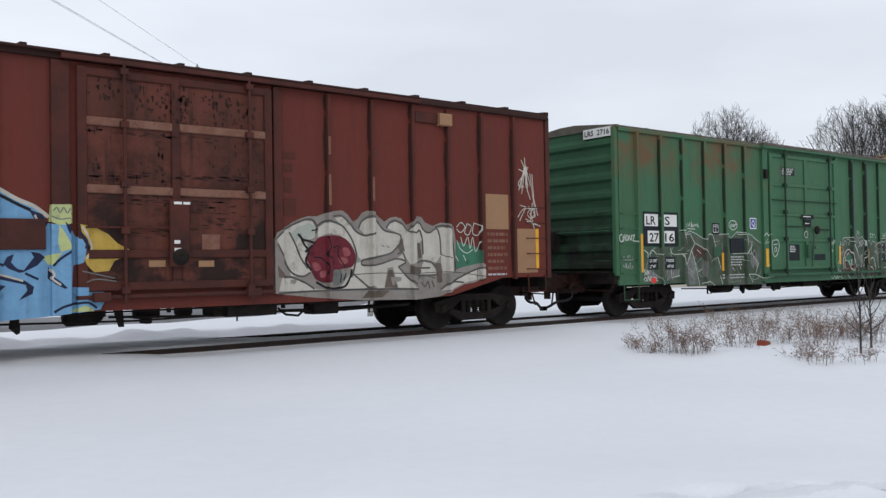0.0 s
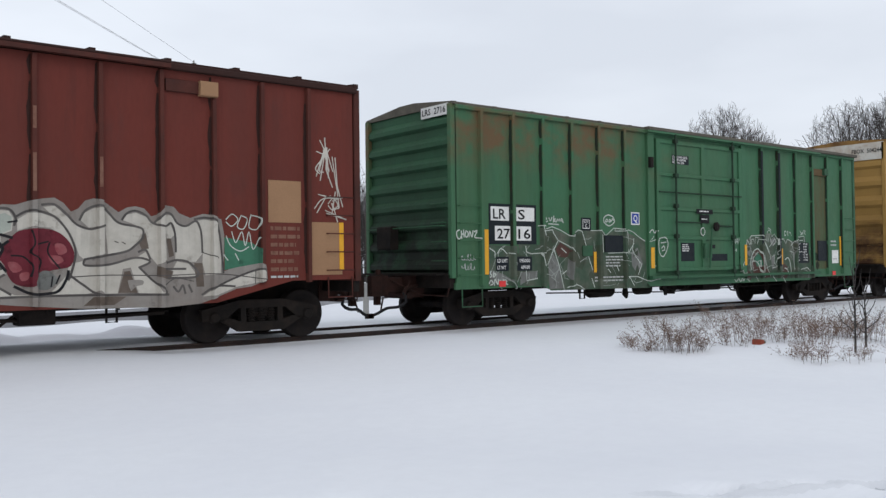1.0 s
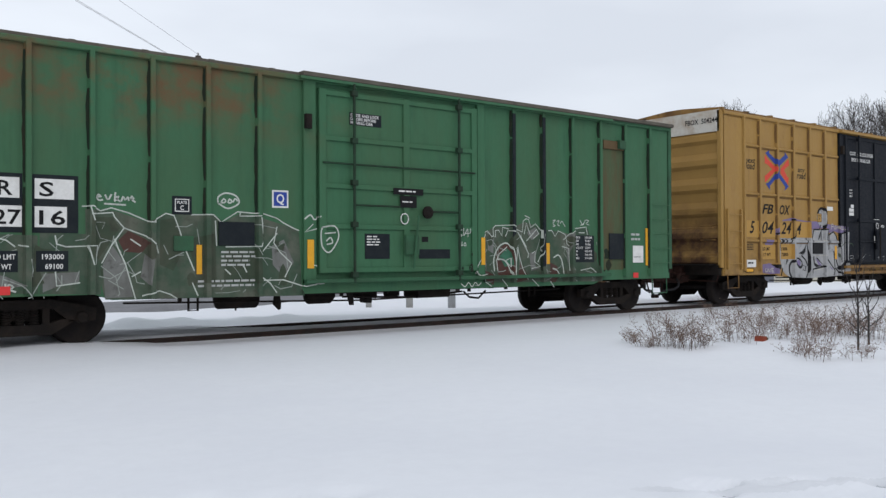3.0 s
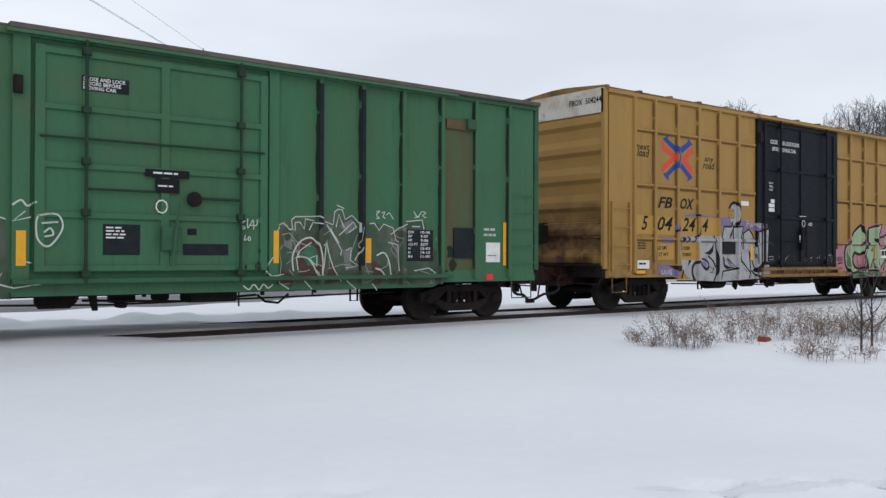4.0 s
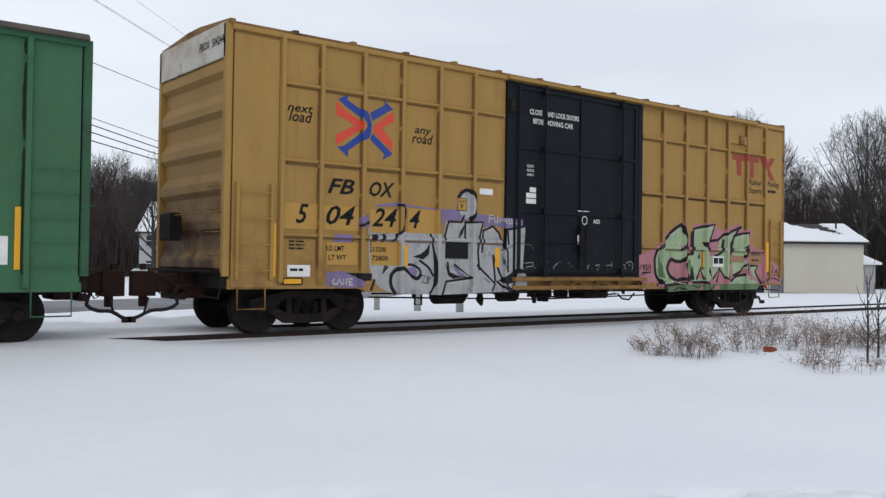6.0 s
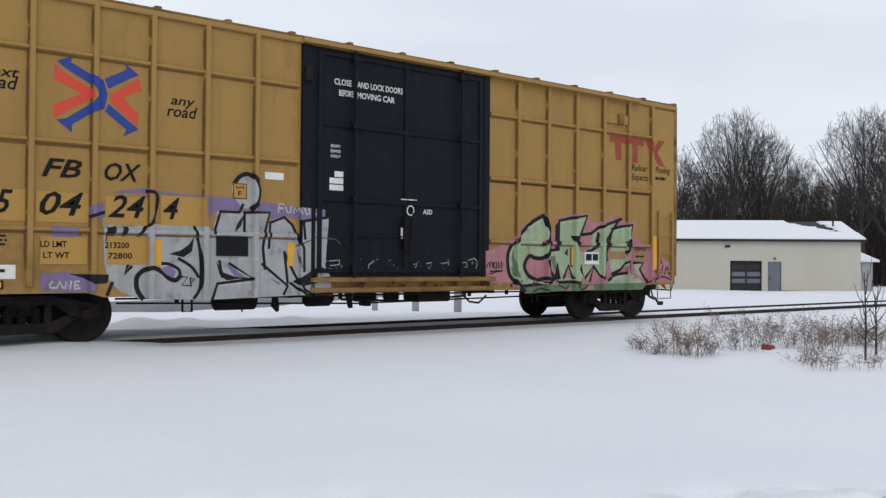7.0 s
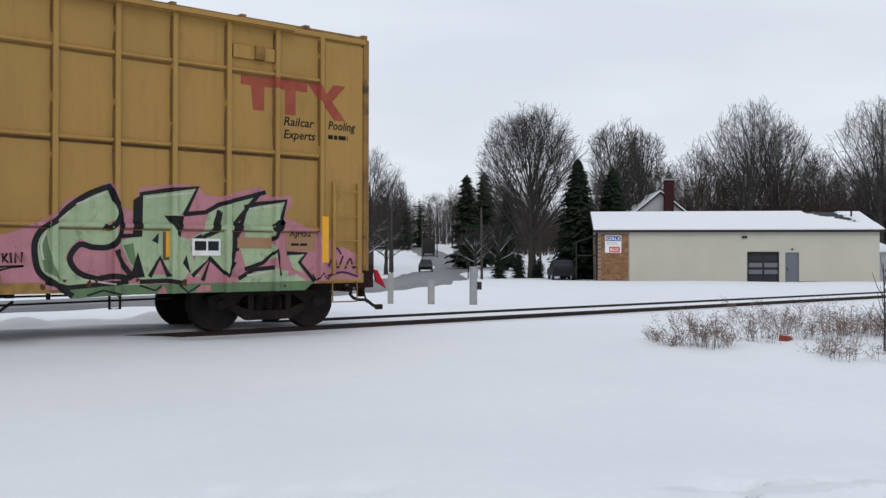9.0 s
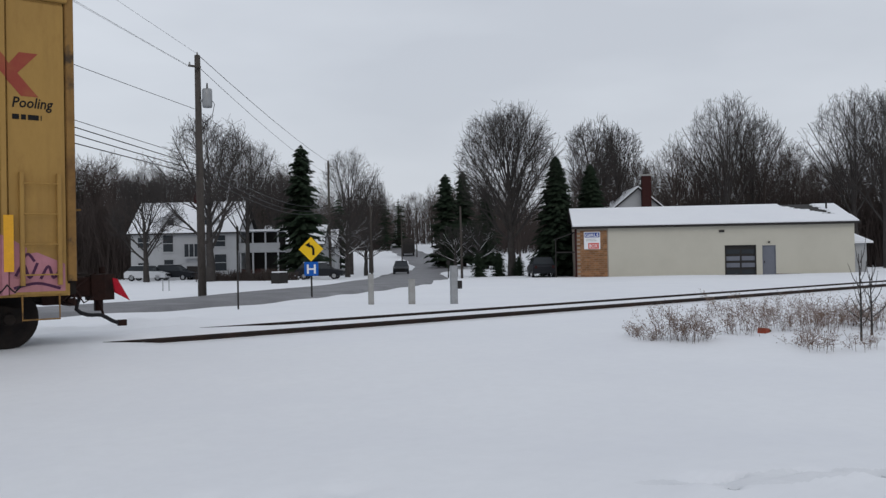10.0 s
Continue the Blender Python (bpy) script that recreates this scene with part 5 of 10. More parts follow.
    flecks = [(-9.3, 3.98, 0.18, 0.14, 24, 0), (-8.75, 3.95, 0.16, 0.16, 32, 0), (-8.2, 3.9, 0.15, 0.22, 62, 0), (-7.5, 3.92, 0.16, 0.16, 36, 0), (-7.0, 3.85, 0.12, 0.15, 22, 0), (-7.35, 3.0, 0.25, 0.12, 14, 0), (-8.9, 2.9, 0.25, 0.14, 12, 0)]
    # grime smeared along the door ribs and beside the rods
    flecks += [(-8.9, 2.72, 0.35, 0.03, 26, 1), (-7.6, 2.74, 0.35, 0.03, 26, 1), (-8.9, 2.36, 0.35, 0.06, 24, 1), (-7.6, 2.3, 0.4, 0.07, 24, 1), (-9.5, 2.4, 0.08, 0.5, 20, 0), (-8.5, 3.2, 0.04, 0.5, 22, 0), (-6.95, 2.6, 0.08, 0.7, 24, 0),
               (-8.8, 1.9, 0.3, 0.08, 18, 1), (-7.5, 2.05, 0.3, 0.10, 18, 1), (-9.2, 1.2, 0.3, 0.1, 20, 1), (-7.4, 1.15, 0.4, 0.08, 22, 1), (-8.5, 3.38, 0.8, 0.03, 24, 1)]
    bunch = []
    for cx, cz, sx, sz, n, flat in flecks:
        for q in range(n):
            x, z = cx + r.gauss(0, sx), cz + r.gauss(0, sz)
            if not -9.6 < x < -6.75:
                continue
            a, b = (r.uniform(0.04, 0.13), r.uniform(0.006, 0.02)) if flat else (r.uniform(0.01, 0.034), r.uniform(0.014, 0.06))
            bunch.append([(x + a * r.uniform(0.4, 1.3) * math.cos(t), z + b * r.uniform(0.4, 1.3) * math.sin(t)) for t in np.linspace(0, 5.4, 7)])
    tagged(red_side.paint("paint_flakes", bunch, red_grime, door, 0.003, "dark flakes where the paint has peeled"), kind="stuff")
    yd = -HALF - 0.077
    for x0, x1, z0, z1, mat in ((-8.72, -8.46, 1.35, 1.45, tan_patch), (-7.92, -7.66, 1.34, 1.44, tan_patch), (-7.86, -7.56, 1.54, 1.86, red_pale)):
        plate(x0, x1, z0, z1, mat, door, yd, "paint_patch")
    bars(-8.36, 2.36, 0.32, 1, white_paint, door, -HALF - 0.197, 0.09, seed=13)
    bars(-8.36, 1.76, 0.12, 2, white_paint, door, -HALF - 0.197, 0.12, seed=14)
    part("door_track", Geo().box(-9.78, -6.6, -HALF - 0.13, -HALF - 0.02, 0.88, 0.94, 0.01), red_dark, car)
    part("placard_holder", Geo().box(-3.54, -2.98, -HALF - 0.05, -HALF + 0.001, 4.06, 4.26, 0.01), red_dark, car)
    part("route_box", Geo().box(-3.0, -2.70, -HALF - 0.13, -HALF, 4.03, 4.27, 0.015), tan_patch, car, "tan metal box")
    part("tack_board", Geo().box(-10.95, -10.2, -HALF - 0.06, -HALF + 0.001, 1.62, 2.06, 0.01), red_dark, car)
    y = -HALF - 0.002
    for x0, x1, z0, z1 in ((-6.36, -6.12, 3.18, 3.30), (-6.36, -6.18, 2.96, 3.10), (-6.36, -6.12, 2.2, 2.5), (-6.34, -6.2, 2.6, 2.85)):
        plate(x0, x1, z0, z1, red_dark, car, y, "primer_patch")
    for x, z0, z1 in ((-5.47, 3.3, 3.62), (-5.47, 2.4, 2.95), (-4.54, 2.5, 2.95)):
        plate(x - 0.025, x + 0.025, z0, z1, red_pale, car, -HALF - 0.081, "worn_sticker", thick=0.003)
    plate(-1.76, -1.13, 2.03, 2.75, tan_patch, car, y, "tan_patch", "tan painted-over patch")
    plate(-0.92, -0.30, 1.12, 2.05, tan_patch, car, y, "tan_patch", "tan painted-over patch")
    plate(-0.36, -0.27, 1.2, 2.05, reflector, car, y - 0.007, "reflector_strip", "yellow retroreflective strip")
    bars(-1.72, 1.96, 0.58, 6, red_pale, car, y, 0.14, seed=15)
    bars(-1.72, 1.12, 0.62, 1, grey_paint, car, y, 0.08, seed=16)
    ladder(car, -0.62, -0.08, 1.2, 2.5, 5, red_dark, -HALF)
    stirrup(car, -0.6, -0.1, red_dark, -HALF - 0.02, 1.08)
    post_grime_shade(red_side, car, red_posts, 1.1, 4.36, red_grime, 53, 0.04)
    end_gear(car, 0, 1, red_dark)
    for c in (-1.66, -RL + 1.66):
        WHEELS.extend(truck(car, c, 0.43, 1.778, ""))
    coupler(car, 0, 1)
    coupler(car, -RL, -1)
    underframe(car, -RL, 0, 4.5)
    part("brake_rigging", Geo().tube([(-6.2, -1.05, 0.55), (-4.9, -1.05, 0.52), (-3.4, -1.05, 0.56)], 0.03, 6), iron, car)
    part("equipment_box", Geo().box(-7.3, -6.4, -1.3, -0.9, 0.5, 0.72, 0.03), iron, car)
    part("equipment_box", Geo().box(-5.6, -5.1, -1.2, -0.8, 0.46, 0.72, 0.03), iron, car)
    return car


red_car = build_red()


# ---------------------------------------------------------------- graffiti
def spray(name, color, dull):
    return material(name, color, 0.6, grain=0.1, grain_scale=9, dirt=dull, dirt_amount=0.8, dirt_scale=2.2, second=tuple(c * 0.5 for c in dull), second_amount=0.55, second_scale=5, streak=(tuple(c * 0.45 for c in dull), 0.5, 9.0))


spray_white = spray('spray_white', (0.50, 0.475, 0.42), (0.36, 0.335, 0.29))
spray_halo = spray('spray_halo', (0.25, 0.232, 0.21), (0.19, 0.16, 0.14))
spray_pale_green = spray('spray_pale_green', (0.36, 0.39, 0.34), (0.29, 0.31, 0.28))
umber = spray('umber', (0.10, 0.078, 0.062), (0.16, 0.13, 0.11))
spray_faint = spray('spray_faint', (0.30, 0.33, 0.30), (0.2, 0.23, 0.2))
spray_plum = spray('spray_plum', (0.07, 0.025, 0.06), (0.05, 0.02, 0.045))
spray_navy = spray('spray_navy', (0.018, 0.022, 0.055), (0.03, 0.035, 0.07))
spray_silver = spray('spray_silver', (0.37, 0.375, 0.38), (0.28, 0.28, 0.285))
spray_grey = spray('spray_grey', (0.05, 0.085, 0.056), (0.125, 0.125, 0.10))
spray_dark = spray('spray_dark', (0.012, 0.012, 0.014), (0.024, 0.022, 0.024))
outline_grey = spray('outline_grey', (0.075, 0.068, 0.065), (0.14, 0.13, 0.12))
spray_line = spray('spray_line', (0.52, 0.56, 0.51), (0.34, 0.38, 0.34))
spray_blue = spray('spray_blue', (0.16, 0.33, 0.52), (0.12, 0.25, 0.4))
spray_yellow = spray('spray_yellow', (0.5, 0.34, 0.07), (0.3, 0.2, 0.06))
spray_lime = spray('spray_lime', (0.45, 0.5, 0.22), (0.3, 0.33, 0.2))
spray_mint = spray('spray_mint', (0.33, 0.42, 0.26), (0.23, 0.30, 0.19))
spray_mint_dark = spray('spray_mint_dark', (0.12, 0.19, 0.1), (0.09, 0.13, 0.08))
spray_pink = spray('spray_pink', (0.414, 0.185, 0.22), (0.317, 0.15, 0.15))
spray_purple = spray('spray_purple', (0.2, 0.16, 0.3), (0.17, 0.13, 0.2))
spray_crimson = spray('spray_crimson', (0.14, 0.022, 0.032), (0.07, 0.014, 0.02))
spray_maroon = spray('spray_maroon', (0.085, 0.042, 0.034), (0.07, 0.05, 0.04))
spray_moss = spray('spray_moss', (0.045, 0.065, 0.042), (0.085, 0.082, 0.062))
spray_ash = spray('spray_ash', (0.17, 0.175, 0.165), (0.10, 0.10, 0.09))
spray_teal = spray('spray_teal', (0.05, 0.16, 0.1), (0.04, 0.1, 0.07))
spray_rose = spray('spray_rose', (0.22, 0.045, 0.055), (0.36, 0.16, 0.16))

RED, GREEN, YELLOW = (red_side, red_car), (green_side, green_car), (yellow_side, yellow_car)


def fill(on, paint, lift, rounds, *outline):
    """A sprayed field of colour on one car."""
    on[0].paint("graffiti_fill", [curve2(outline, True, rounds) if rounds else list(outline)], paint, on[1], lift)


def line(on, paint, lift, width, curved, *points):
    """A sprayed stroke on one car."""
    on[0].paint("graffiti_line", stroke(list(points), width, bool(curved)), paint, on[1], lift)


# pale letters with a red berry on the red car
fill(RED, spray_halo, 0.0035, 0, (-6.58, 1.77), (-6.53, 1.9), (-6.38, 1.97), (-6.22, 2.07), (-6.05, 2.15), (-5.88, 2.2), (-5.71, 2.2), (-5.54, 2.26), (-5.36, 2.3), (-5.19, 2.32), (-5.07, 2.25), (-4.96, 2.12), (-4.86, 2.17), (-4.76, 2.29), (-4.64, 2.33), (-4.52, 2.31), (-4.42, 2.24), (-4.27, 2.13), (-4.14, 2.21), (-4.01, 2.23), (-3.88, 2.2), (-3.77, 2.08), (-3.68, 2.11), (-3.54, 2.26), (-3.41, 2.24), (-3.32, 2.14), (-3.14, 2.07), (-2.93, 2.14), (-2.79, 2.13), (-2.61, 2.06), (-2.56, 1.8), (-2.58, 1.21), (-2.3, 1.3), (-1.92, 1.34), (-1.8, 1.29), (-1.78, 1.06), (-2.08, 0.95), (-2.35, 0.92), (-2.67, 0.8), (-2.96, 0.7), (-3.51, 0.66), (-4.79, 0.69), (-5.73, 0.77), (-6.57, 0.87))
fill(RED, spray_white, 0.0045, 0, (-6.53, 1.78), (-6.49, 1.85), (-6.38, 1.93), (-6.18, 2.03), (-5.94, 2.12), (-5.8, 2.11), (-5.74, 2.01), (-5.76, 1.83), (-5.89, 1.78), (-5.92, 1.59), (-5.89, 1.34), (-5.84, 1.22), (-5.95, 1.15), (-6.23, 1.16), (-6.33, 1.44), (-6.47, 1.64))
fill(RED, spray_white, 0.0045, 0, (-5.69, 1.99), (-5.54, 2.09), (-5.37, 2.09), (-5.2, 2.03), (-5.07, 1.91), (-4.96, 1.74), (-4.9, 1.53), (-4.93, 1.33), (-5, 1.12), (-4.93, 1.16), (-4.54, 0.96), (-4.79, 0.89), (-5.73, 0.88), (-6.5, 0.91), (-6.44, 1.13), (-6.23, 1.14), (-5.9, 1.02), (-5.73, 0.92), (-5.27, 0.91), (-5.03, 1.18), (-4.96, 1.48), (-5.08, 1.76), (-5.25, 1.88), (-5.49, 1.9), (-5.69, 1.83))
fill(RED, spray_white, 0.0045, 0, (-5.34, 2.18), (-5.19, 2.2), (-5.04, 2.07), (-4.89, 1.94), (-4.71, 1.88), (-4.47, 1.93), (-4.47, 1.51), (-4.72, 1.44), (-4.77, 1.41), (-4.85, 1.48), (-4.9, 1.64), (-4.96, 1.76), (-5.11, 1.94))
fill(RED, spray_white, 0.0045, 0, (-4.84, 2.01), (-4.77, 2.11), (-4.64, 2.18), (-4.52, 2.2), (-4.42, 2.09), (-4.27, 1.97), (-4.01, 1.92), (-3.9, 1.87), (-3.93, 1.74), (-4.02, 1.63), (-4.15, 1.54), (-4.43, 1.48), (-4.47, 1.93), (-4.71, 1.89))
fill(RED, spray_white, 0.0045, 0, (-4.22, 2.02), (-4.14, 2.1), (-4.01, 2.13), (-3.85, 2.07), (-3.75, 1.98), (-3.55, 1.93), (-3.46, 1.96), (-3.4, 1.8), (-3.46, 1.74), (-3.53, 1.72), (-3.52, 1.4), (-3.68, 1.33), (-3.86, 1.55), (-3.81, 1.63), (-3.91, 1.76), (-3.91, 1.87), (-4.01, 1.94))
fill(RED, spray_white, 0.0045, 0, (-3.72, 1.98), (-3.57, 2.11), (-3.45, 2.1), (-3.35, 1.98), (-3.21, 1.94), (-3.04, 2.02), (-2.97, 1.85), (-2.94, 1.5), (-3.05, 1.37), (-3.19, 1.37), (-3.39, 1.4), (-3.38, 1.8), (-3.45, 1.97), (-3.55, 1.94))
fill(RED, spray_white, 0.0045, 0, (-3.01, 2.03), (-2.9, 2.05), (-2.72, 2.02), (-2.65, 1.88), (-2.61, 1.47), (-2.63, 1.17), (-2.89, 1.15), (-2.94, 1.36), (-2.93, 1.52), (-2.96, 1.85))
fill(RED, spray_white, 0.0045, 0, (-4.77, 1.4), (-4.76, 1.33), (-4.41, 1.33), (-4.02, 1.43), (-3.86, 1.53), (-3.79, 1.38), (-3.95, 1.29), (-3.53, 0.88), (-3.97, 0.89), (-4.09, 1.29), (-4.21, 1.27), (-4.29, 0.9), (-4.54, 0.9), (-4.79, 1.04), (-4.95, 1.17), (-4.9, 1.37))
fill(RED, spray_white, 0.0045, 0, (-3.36, 1.38), (-3.17, 1.34), (-3.02, 1.14), (-3.47, 1.12), (-3.43, 1.26))
fill(RED, spray_white, 0.0045, 0, (-2.94, 0.81), (-2.67, 0.97), (-2.45, 1.07), (-2.08, 1.2), (-1.85, 1.23), (-1.82, 1.04), (-2.35, 0.95), (-2.67, 0.83))
fill(RED, umber, 0.0055, 0, (-6.52, 1.35), (-6.39, 1.2), (-6.23, 1.13), (-6.5, 1.14))
fill(RED, umber, 0.0055, 0, (-4.28, 0.91), (-4.19, 1.23), (-4.1, 1.24), (-3.99, 0.9))
fill(RED, umber, 0.0055, 0, (-3.68, 1.31), (-3.42, 1.22), (-3.47, 1.09), (-3.69, 1.15))
fill(RED, umber, 0.0055, 0, (-3.08, 1.35), (-2.94, 1.35), (-2.91, 0.97), (-3.04, 0.97))
fill(RED, umber, 0.0055, 0, (-3.86, 1.83), (-3.81, 1.58), (-3.92, 1.56), (-3.97, 1.68))
fill(RED, umber, 0.0055, 0, (-4.64, 0.86), (-4.16, 0.85), (-4.34, 0.73), (-4.79, 0.73))
fill(RED, umber, 0.0055, 0, (-3.46, 1.74), (-3.41, 1.47), (-3.49, 1.44), (-3.53, 1.74))
fill(RED, spray_teal, 0.004, 0, (-2.56, 1.77), (-2.07, 1.68), (-1.9, 1.58), (-1.91, 1.34), (-2.3, 1.28), (-2.56, 1.23))
fill(RED, spray_pale_green, 0.0052, 0, (-6.23, 1.89), (-6.11, 2), (-5.85, 2.08), (-5.76, 2.03), (-5.77, 1.85), (-5.89, 1.79), (-6.05, 1.83), (-6.14, 1.73))
line(RED, outline_grey, 0.006, 0.034, 1, (-6.55, 1.79), (-6.38, 1.94), (-6.18, 2.05), (-5.94, 2.14), (-5.79, 2.13), (-5.71, 2.01), (-5.73, 1.91))
line(RED, outline_grey, 0.006, 0.034, 1, (-6.25, 1.91), (-6.14, 1.71), (-6.03, 1.46), (-5.9, 1.29))
line(RED, outline_grey, 0.006, 0.034, 1, (-6.51, 1.71), (-6.39, 1.49), (-6.23, 1.23), (-6.01, 1.15), (-5.86, 1.21))
line(RED, outline_grey, 0.006, 0.034, 1, (-5.71, 2.03), (-5.54, 2.12), (-5.37, 2.11), (-5.2, 2.05), (-5.07, 1.92), (-4.96, 1.74), (-4.9, 1.53), (-4.93, 1.33), (-5, 1.12))
line(RED, outline_grey, 0.006, 0.034, 1, (-5.36, 2.21), (-5.19, 2.22), (-5.03, 2.09), (-4.89, 1.94), (-4.71, 1.87), (-4.59, 1.89), (-4.47, 1.93))
line(RED, outline_grey, 0.006, 0.034, 1, (-4.84, 2), (-4.77, 2.13), (-4.64, 2.21), (-4.52, 2.22), (-4.42, 2.12), (-4.27, 1.97), (-4.01, 1.92), (-3.9, 1.87), (-3.91, 1.74), (-4.02, 1.63), (-4.15, 1.54), (-4.43, 1.48), (-4.72, 1.43), (-4.78, 1.41))
line(RED, outline_grey, 0.006, 0.034, 1, (-4.22, 2.02), (-4.14, 2.12), (-4.01, 2.16), (-3.85, 2.09), (-3.75, 1.98), (-3.55, 1.93), (-3.45, 1.98), (-3.39, 1.8), (-3.38, 1.53))
line(RED, outline_grey, 0.006, 0.034, 1, (-3.72, 1.98), (-3.57, 2.13), (-3.45, 2.12), (-3.35, 1.98), (-3.21, 1.94), (-3.04, 2.02), (-2.96, 1.85), (-2.94, 1.52))
line(RED, outline_grey, 0.006, 0.034, 1, (-3.07, 2.05), (-2.9, 2.08), (-2.72, 2.04), (-2.65, 1.86), (-2.61, 1.52), (-2.58, 1.19))
line(RED, outline_grey, 0.006, 0.034, 1, (-4.77, 1.42), (-4.76, 1.33), (-4.41, 1.34), (-4.02, 1.44), (-3.79, 1.38), (-3.96, 1.29))
line(RED, outline_grey, 0.006, 0.034, 1, (-3.97, 1.53), (-3.86, 1.56), (-3.79, 1.42))
line(RED, outline_grey, 0.006, 0.034, 1, (-3.96, 1.29), (-3.77, 1.1), (-3.53, 0.88), (-4.03, 0.88), (-4.54, 0.89), (-4.79, 1.04), (-4.97, 1.18))
line(RED, outline_grey, 0.006, 0.034, 1, (-3.52, 1.36), (-3.36, 1.4), (-3.15, 1.35), (-3.02, 1.14), (-3.5, 1.12))
line(RED, outline_grey, 0.006, 0.034, 1, (-3.56, 1.26), (-3.22, 1.26))
line(RED, outline_grey, 0.006, 0.034, 1, (-6.5, 0.87), (-5.73, 0.89), (-4.79, 0.89), (-3.5, 0.86))
line(RED, outline_grey, 0.006, 0.034, 1, (-2.67, 0.97), (-2.45, 1.07), (-2.08, 1.2), (-1.85, 1.23), (-1.82, 1.04))
line(RED, outline_grey, 0.006, 0.034, 1, (-2.95, 0.84), (-2.7, 0.97), (-2.38, 0.96))
line(RED, outline_grey, 0.006, 0.034, 1, (-6.39, 1.13), (-6.23, 1.14), (-5.96, 1.04), (-5.78, 0.93))
line(RED, outline_grey, 0.006, 0.034, 1, (-3.42, 0.98), (-3.34, 0.9), (-3.27, 1), (-3.23, 0.87))
line(RED, outline_grey, 0.006, 0.034, 1, (-3.17, 1), (-3.12, 0.89))
line(RED, outline_grey, 0.0062, 0.016, 1, (-4.97, 1.16), (-4.41, 1.18), (-3.57, 1.16), (-2.66, 1.17), (-1.78, 1.06))
line(RED, outline_grey, 0.0062, 0.016, 1, (-4.33, 1.69), (-4.28, 1.67))
line(RED, outline_grey, 0.0062, 0.016, 1, (-4.22, 1.68), (-4.17, 1.65))
line(RED, outline_grey, 0.0062, 0.016, 1, (-2.94, 1.52), (-2.66, 1.43))
line(RED, outline_grey, 0.0062, 0.016, 1, (-2, 1.2), (-2.01, 1))
line(RED, outline_grey, 0.0062, 0.016, 1, (-3.57, 0.99), (-3.39, 1.11), (-3.09, 1.06))
fill(RED, spray_crimson, 0.0066, 3, (-5.76, 1.75), (-5.66, 1.83), (-5.43, 1.87), (-5.19, 1.84), (-5.02, 1.72), (-4.92, 1.53), (-4.96, 1.33), (-5.12, 1.28), (-5.26, 1.25), (-5.32, 1.13), (-5.5, 1.03), (-5.71, 1.07), (-5.81, 1.19), (-5.86, 1.34), (-5.93, 1.46), (-5.86, 1.62))
fill(RED, spray_rose, 0.0072, 3, (-5.65, 1.77), (-5.53, 1.8), (-5.49, 1.7), (-5.58, 1.64), (-5.67, 1.68))
fill(RED, spray_rose, 0.0072, 3, (-5.77, 1.6), (-5.65, 1.62), (-5.56, 1.56), (-5.65, 1.5), (-5.77, 1.52))
fill(RED, spray_rose, 0.0072, 3, (-5.44, 1.8), (-5.3, 1.82), (-5.26, 1.72), (-5.37, 1.66))
fill(RED, spray_rose, 0.0072, 3, (-5.19, 1.64), (-5.07, 1.64), (-5.02, 1.53), (-5.14, 1.49))
fill(RED, spray_rose, 0.0072, 3, (-5.28, 1.47), (-5.12, 1.47), (-5.07, 1.39), (-5.21, 1.35))
fill(RED, spray_rose, 0.0072, 3, (-5.82, 1.38), (-5.7, 1.38), (-5.63, 1.28), (-5.75, 1.24))
fill(RED, spray_rose, 0.0072, 3, (-5.66, 1.22), (-5.54, 1.24), (-5.55, 1.14), (-5.64, 1.12))
fill(RED, spray_ash, 0.0074, 3, (-5.4, 1.23), (-5.26, 1.25), (-5.15, 1.11), (-5.29, 0.98), (-5.45, 1.03))
line(RED, spray_dark, 0.0078, 0.04, 1, (-5.73, 1.04), (-5.5, 0.93), (-5.27, 0.93), (-5.13, 0.97), (-5.03, 1.13), (-5, 1.25))
line(RED, spray_dark, 0.0078, 0.04, 1, (-6.08, 1.88), (-5.99, 1.79), (-5.89, 1.77), (-5.76, 1.73))
line(RED, spray_dark, 0.0078, 0.04, 1, (-6.05, 1.87), (-5.97, 1.71), (-5.88, 1.58), (-5.94, 1.42), (-5.84, 1.26))
line(RED, spray_dark, 0.0078, 0.04, 1, (-5.94, 1.58), (-5.81, 1.68))
line(RED, spray_dark, 0.0078, 0.024, 1, (-5.51, 1.84), (-5.47, 1.66), (-5.52, 1.52), (-5.38, 1.41), (-5.43, 1.23))
line(RED, spray_dark, 0.0078, 0.024, 1, (-5.77, 1.48), (-5.61, 1.46), (-5.5, 1.33), (-5.52, 1.18))
line(RED, spray_dark, 0.0078, 0.024, 1, (-5.26, 1.66), (-5.28, 1.51), (-5.12, 1.29))
line(RED, spray_dark, 0.0078, 0.024, 1, (-5.43, 1.64), (-5.28, 1.68))
line(RED, spray_dark, 0.0078, 0.024, 1, (-5.22, 1.17), (-5.24, 1.03))
line(RED, spray_dark, 0.0078, 0.024, 1, (-5.12, 1.19), (-5.17, 1.07))
line(RED, spray_dark, 0.0078, 0.024, 1, (-5.81, 1.95), (-5.69, 1.97))
line(RED, spray_line, 0.0066, 0.017, 1, (-2.53, 2.06), (-2.42, 2.15), (-2.32, 2.06), (-2.43, 1.95), (-2.53, 2.02))
line(RED, spray_line, 0.0066, 0.017, 1, (-2.26, 2.13), (-2.33, 1.95), (-2.22, 1.91), (-2.15, 2.07), (-2.26, 2.13))
line(RED, spray_line, 0.0066, 0.017, 1, (-2.08, 2.15), (-2.12, 1.94), (-1.97, 1.91), (-1.92, 2.09), (-2.08, 2.14))
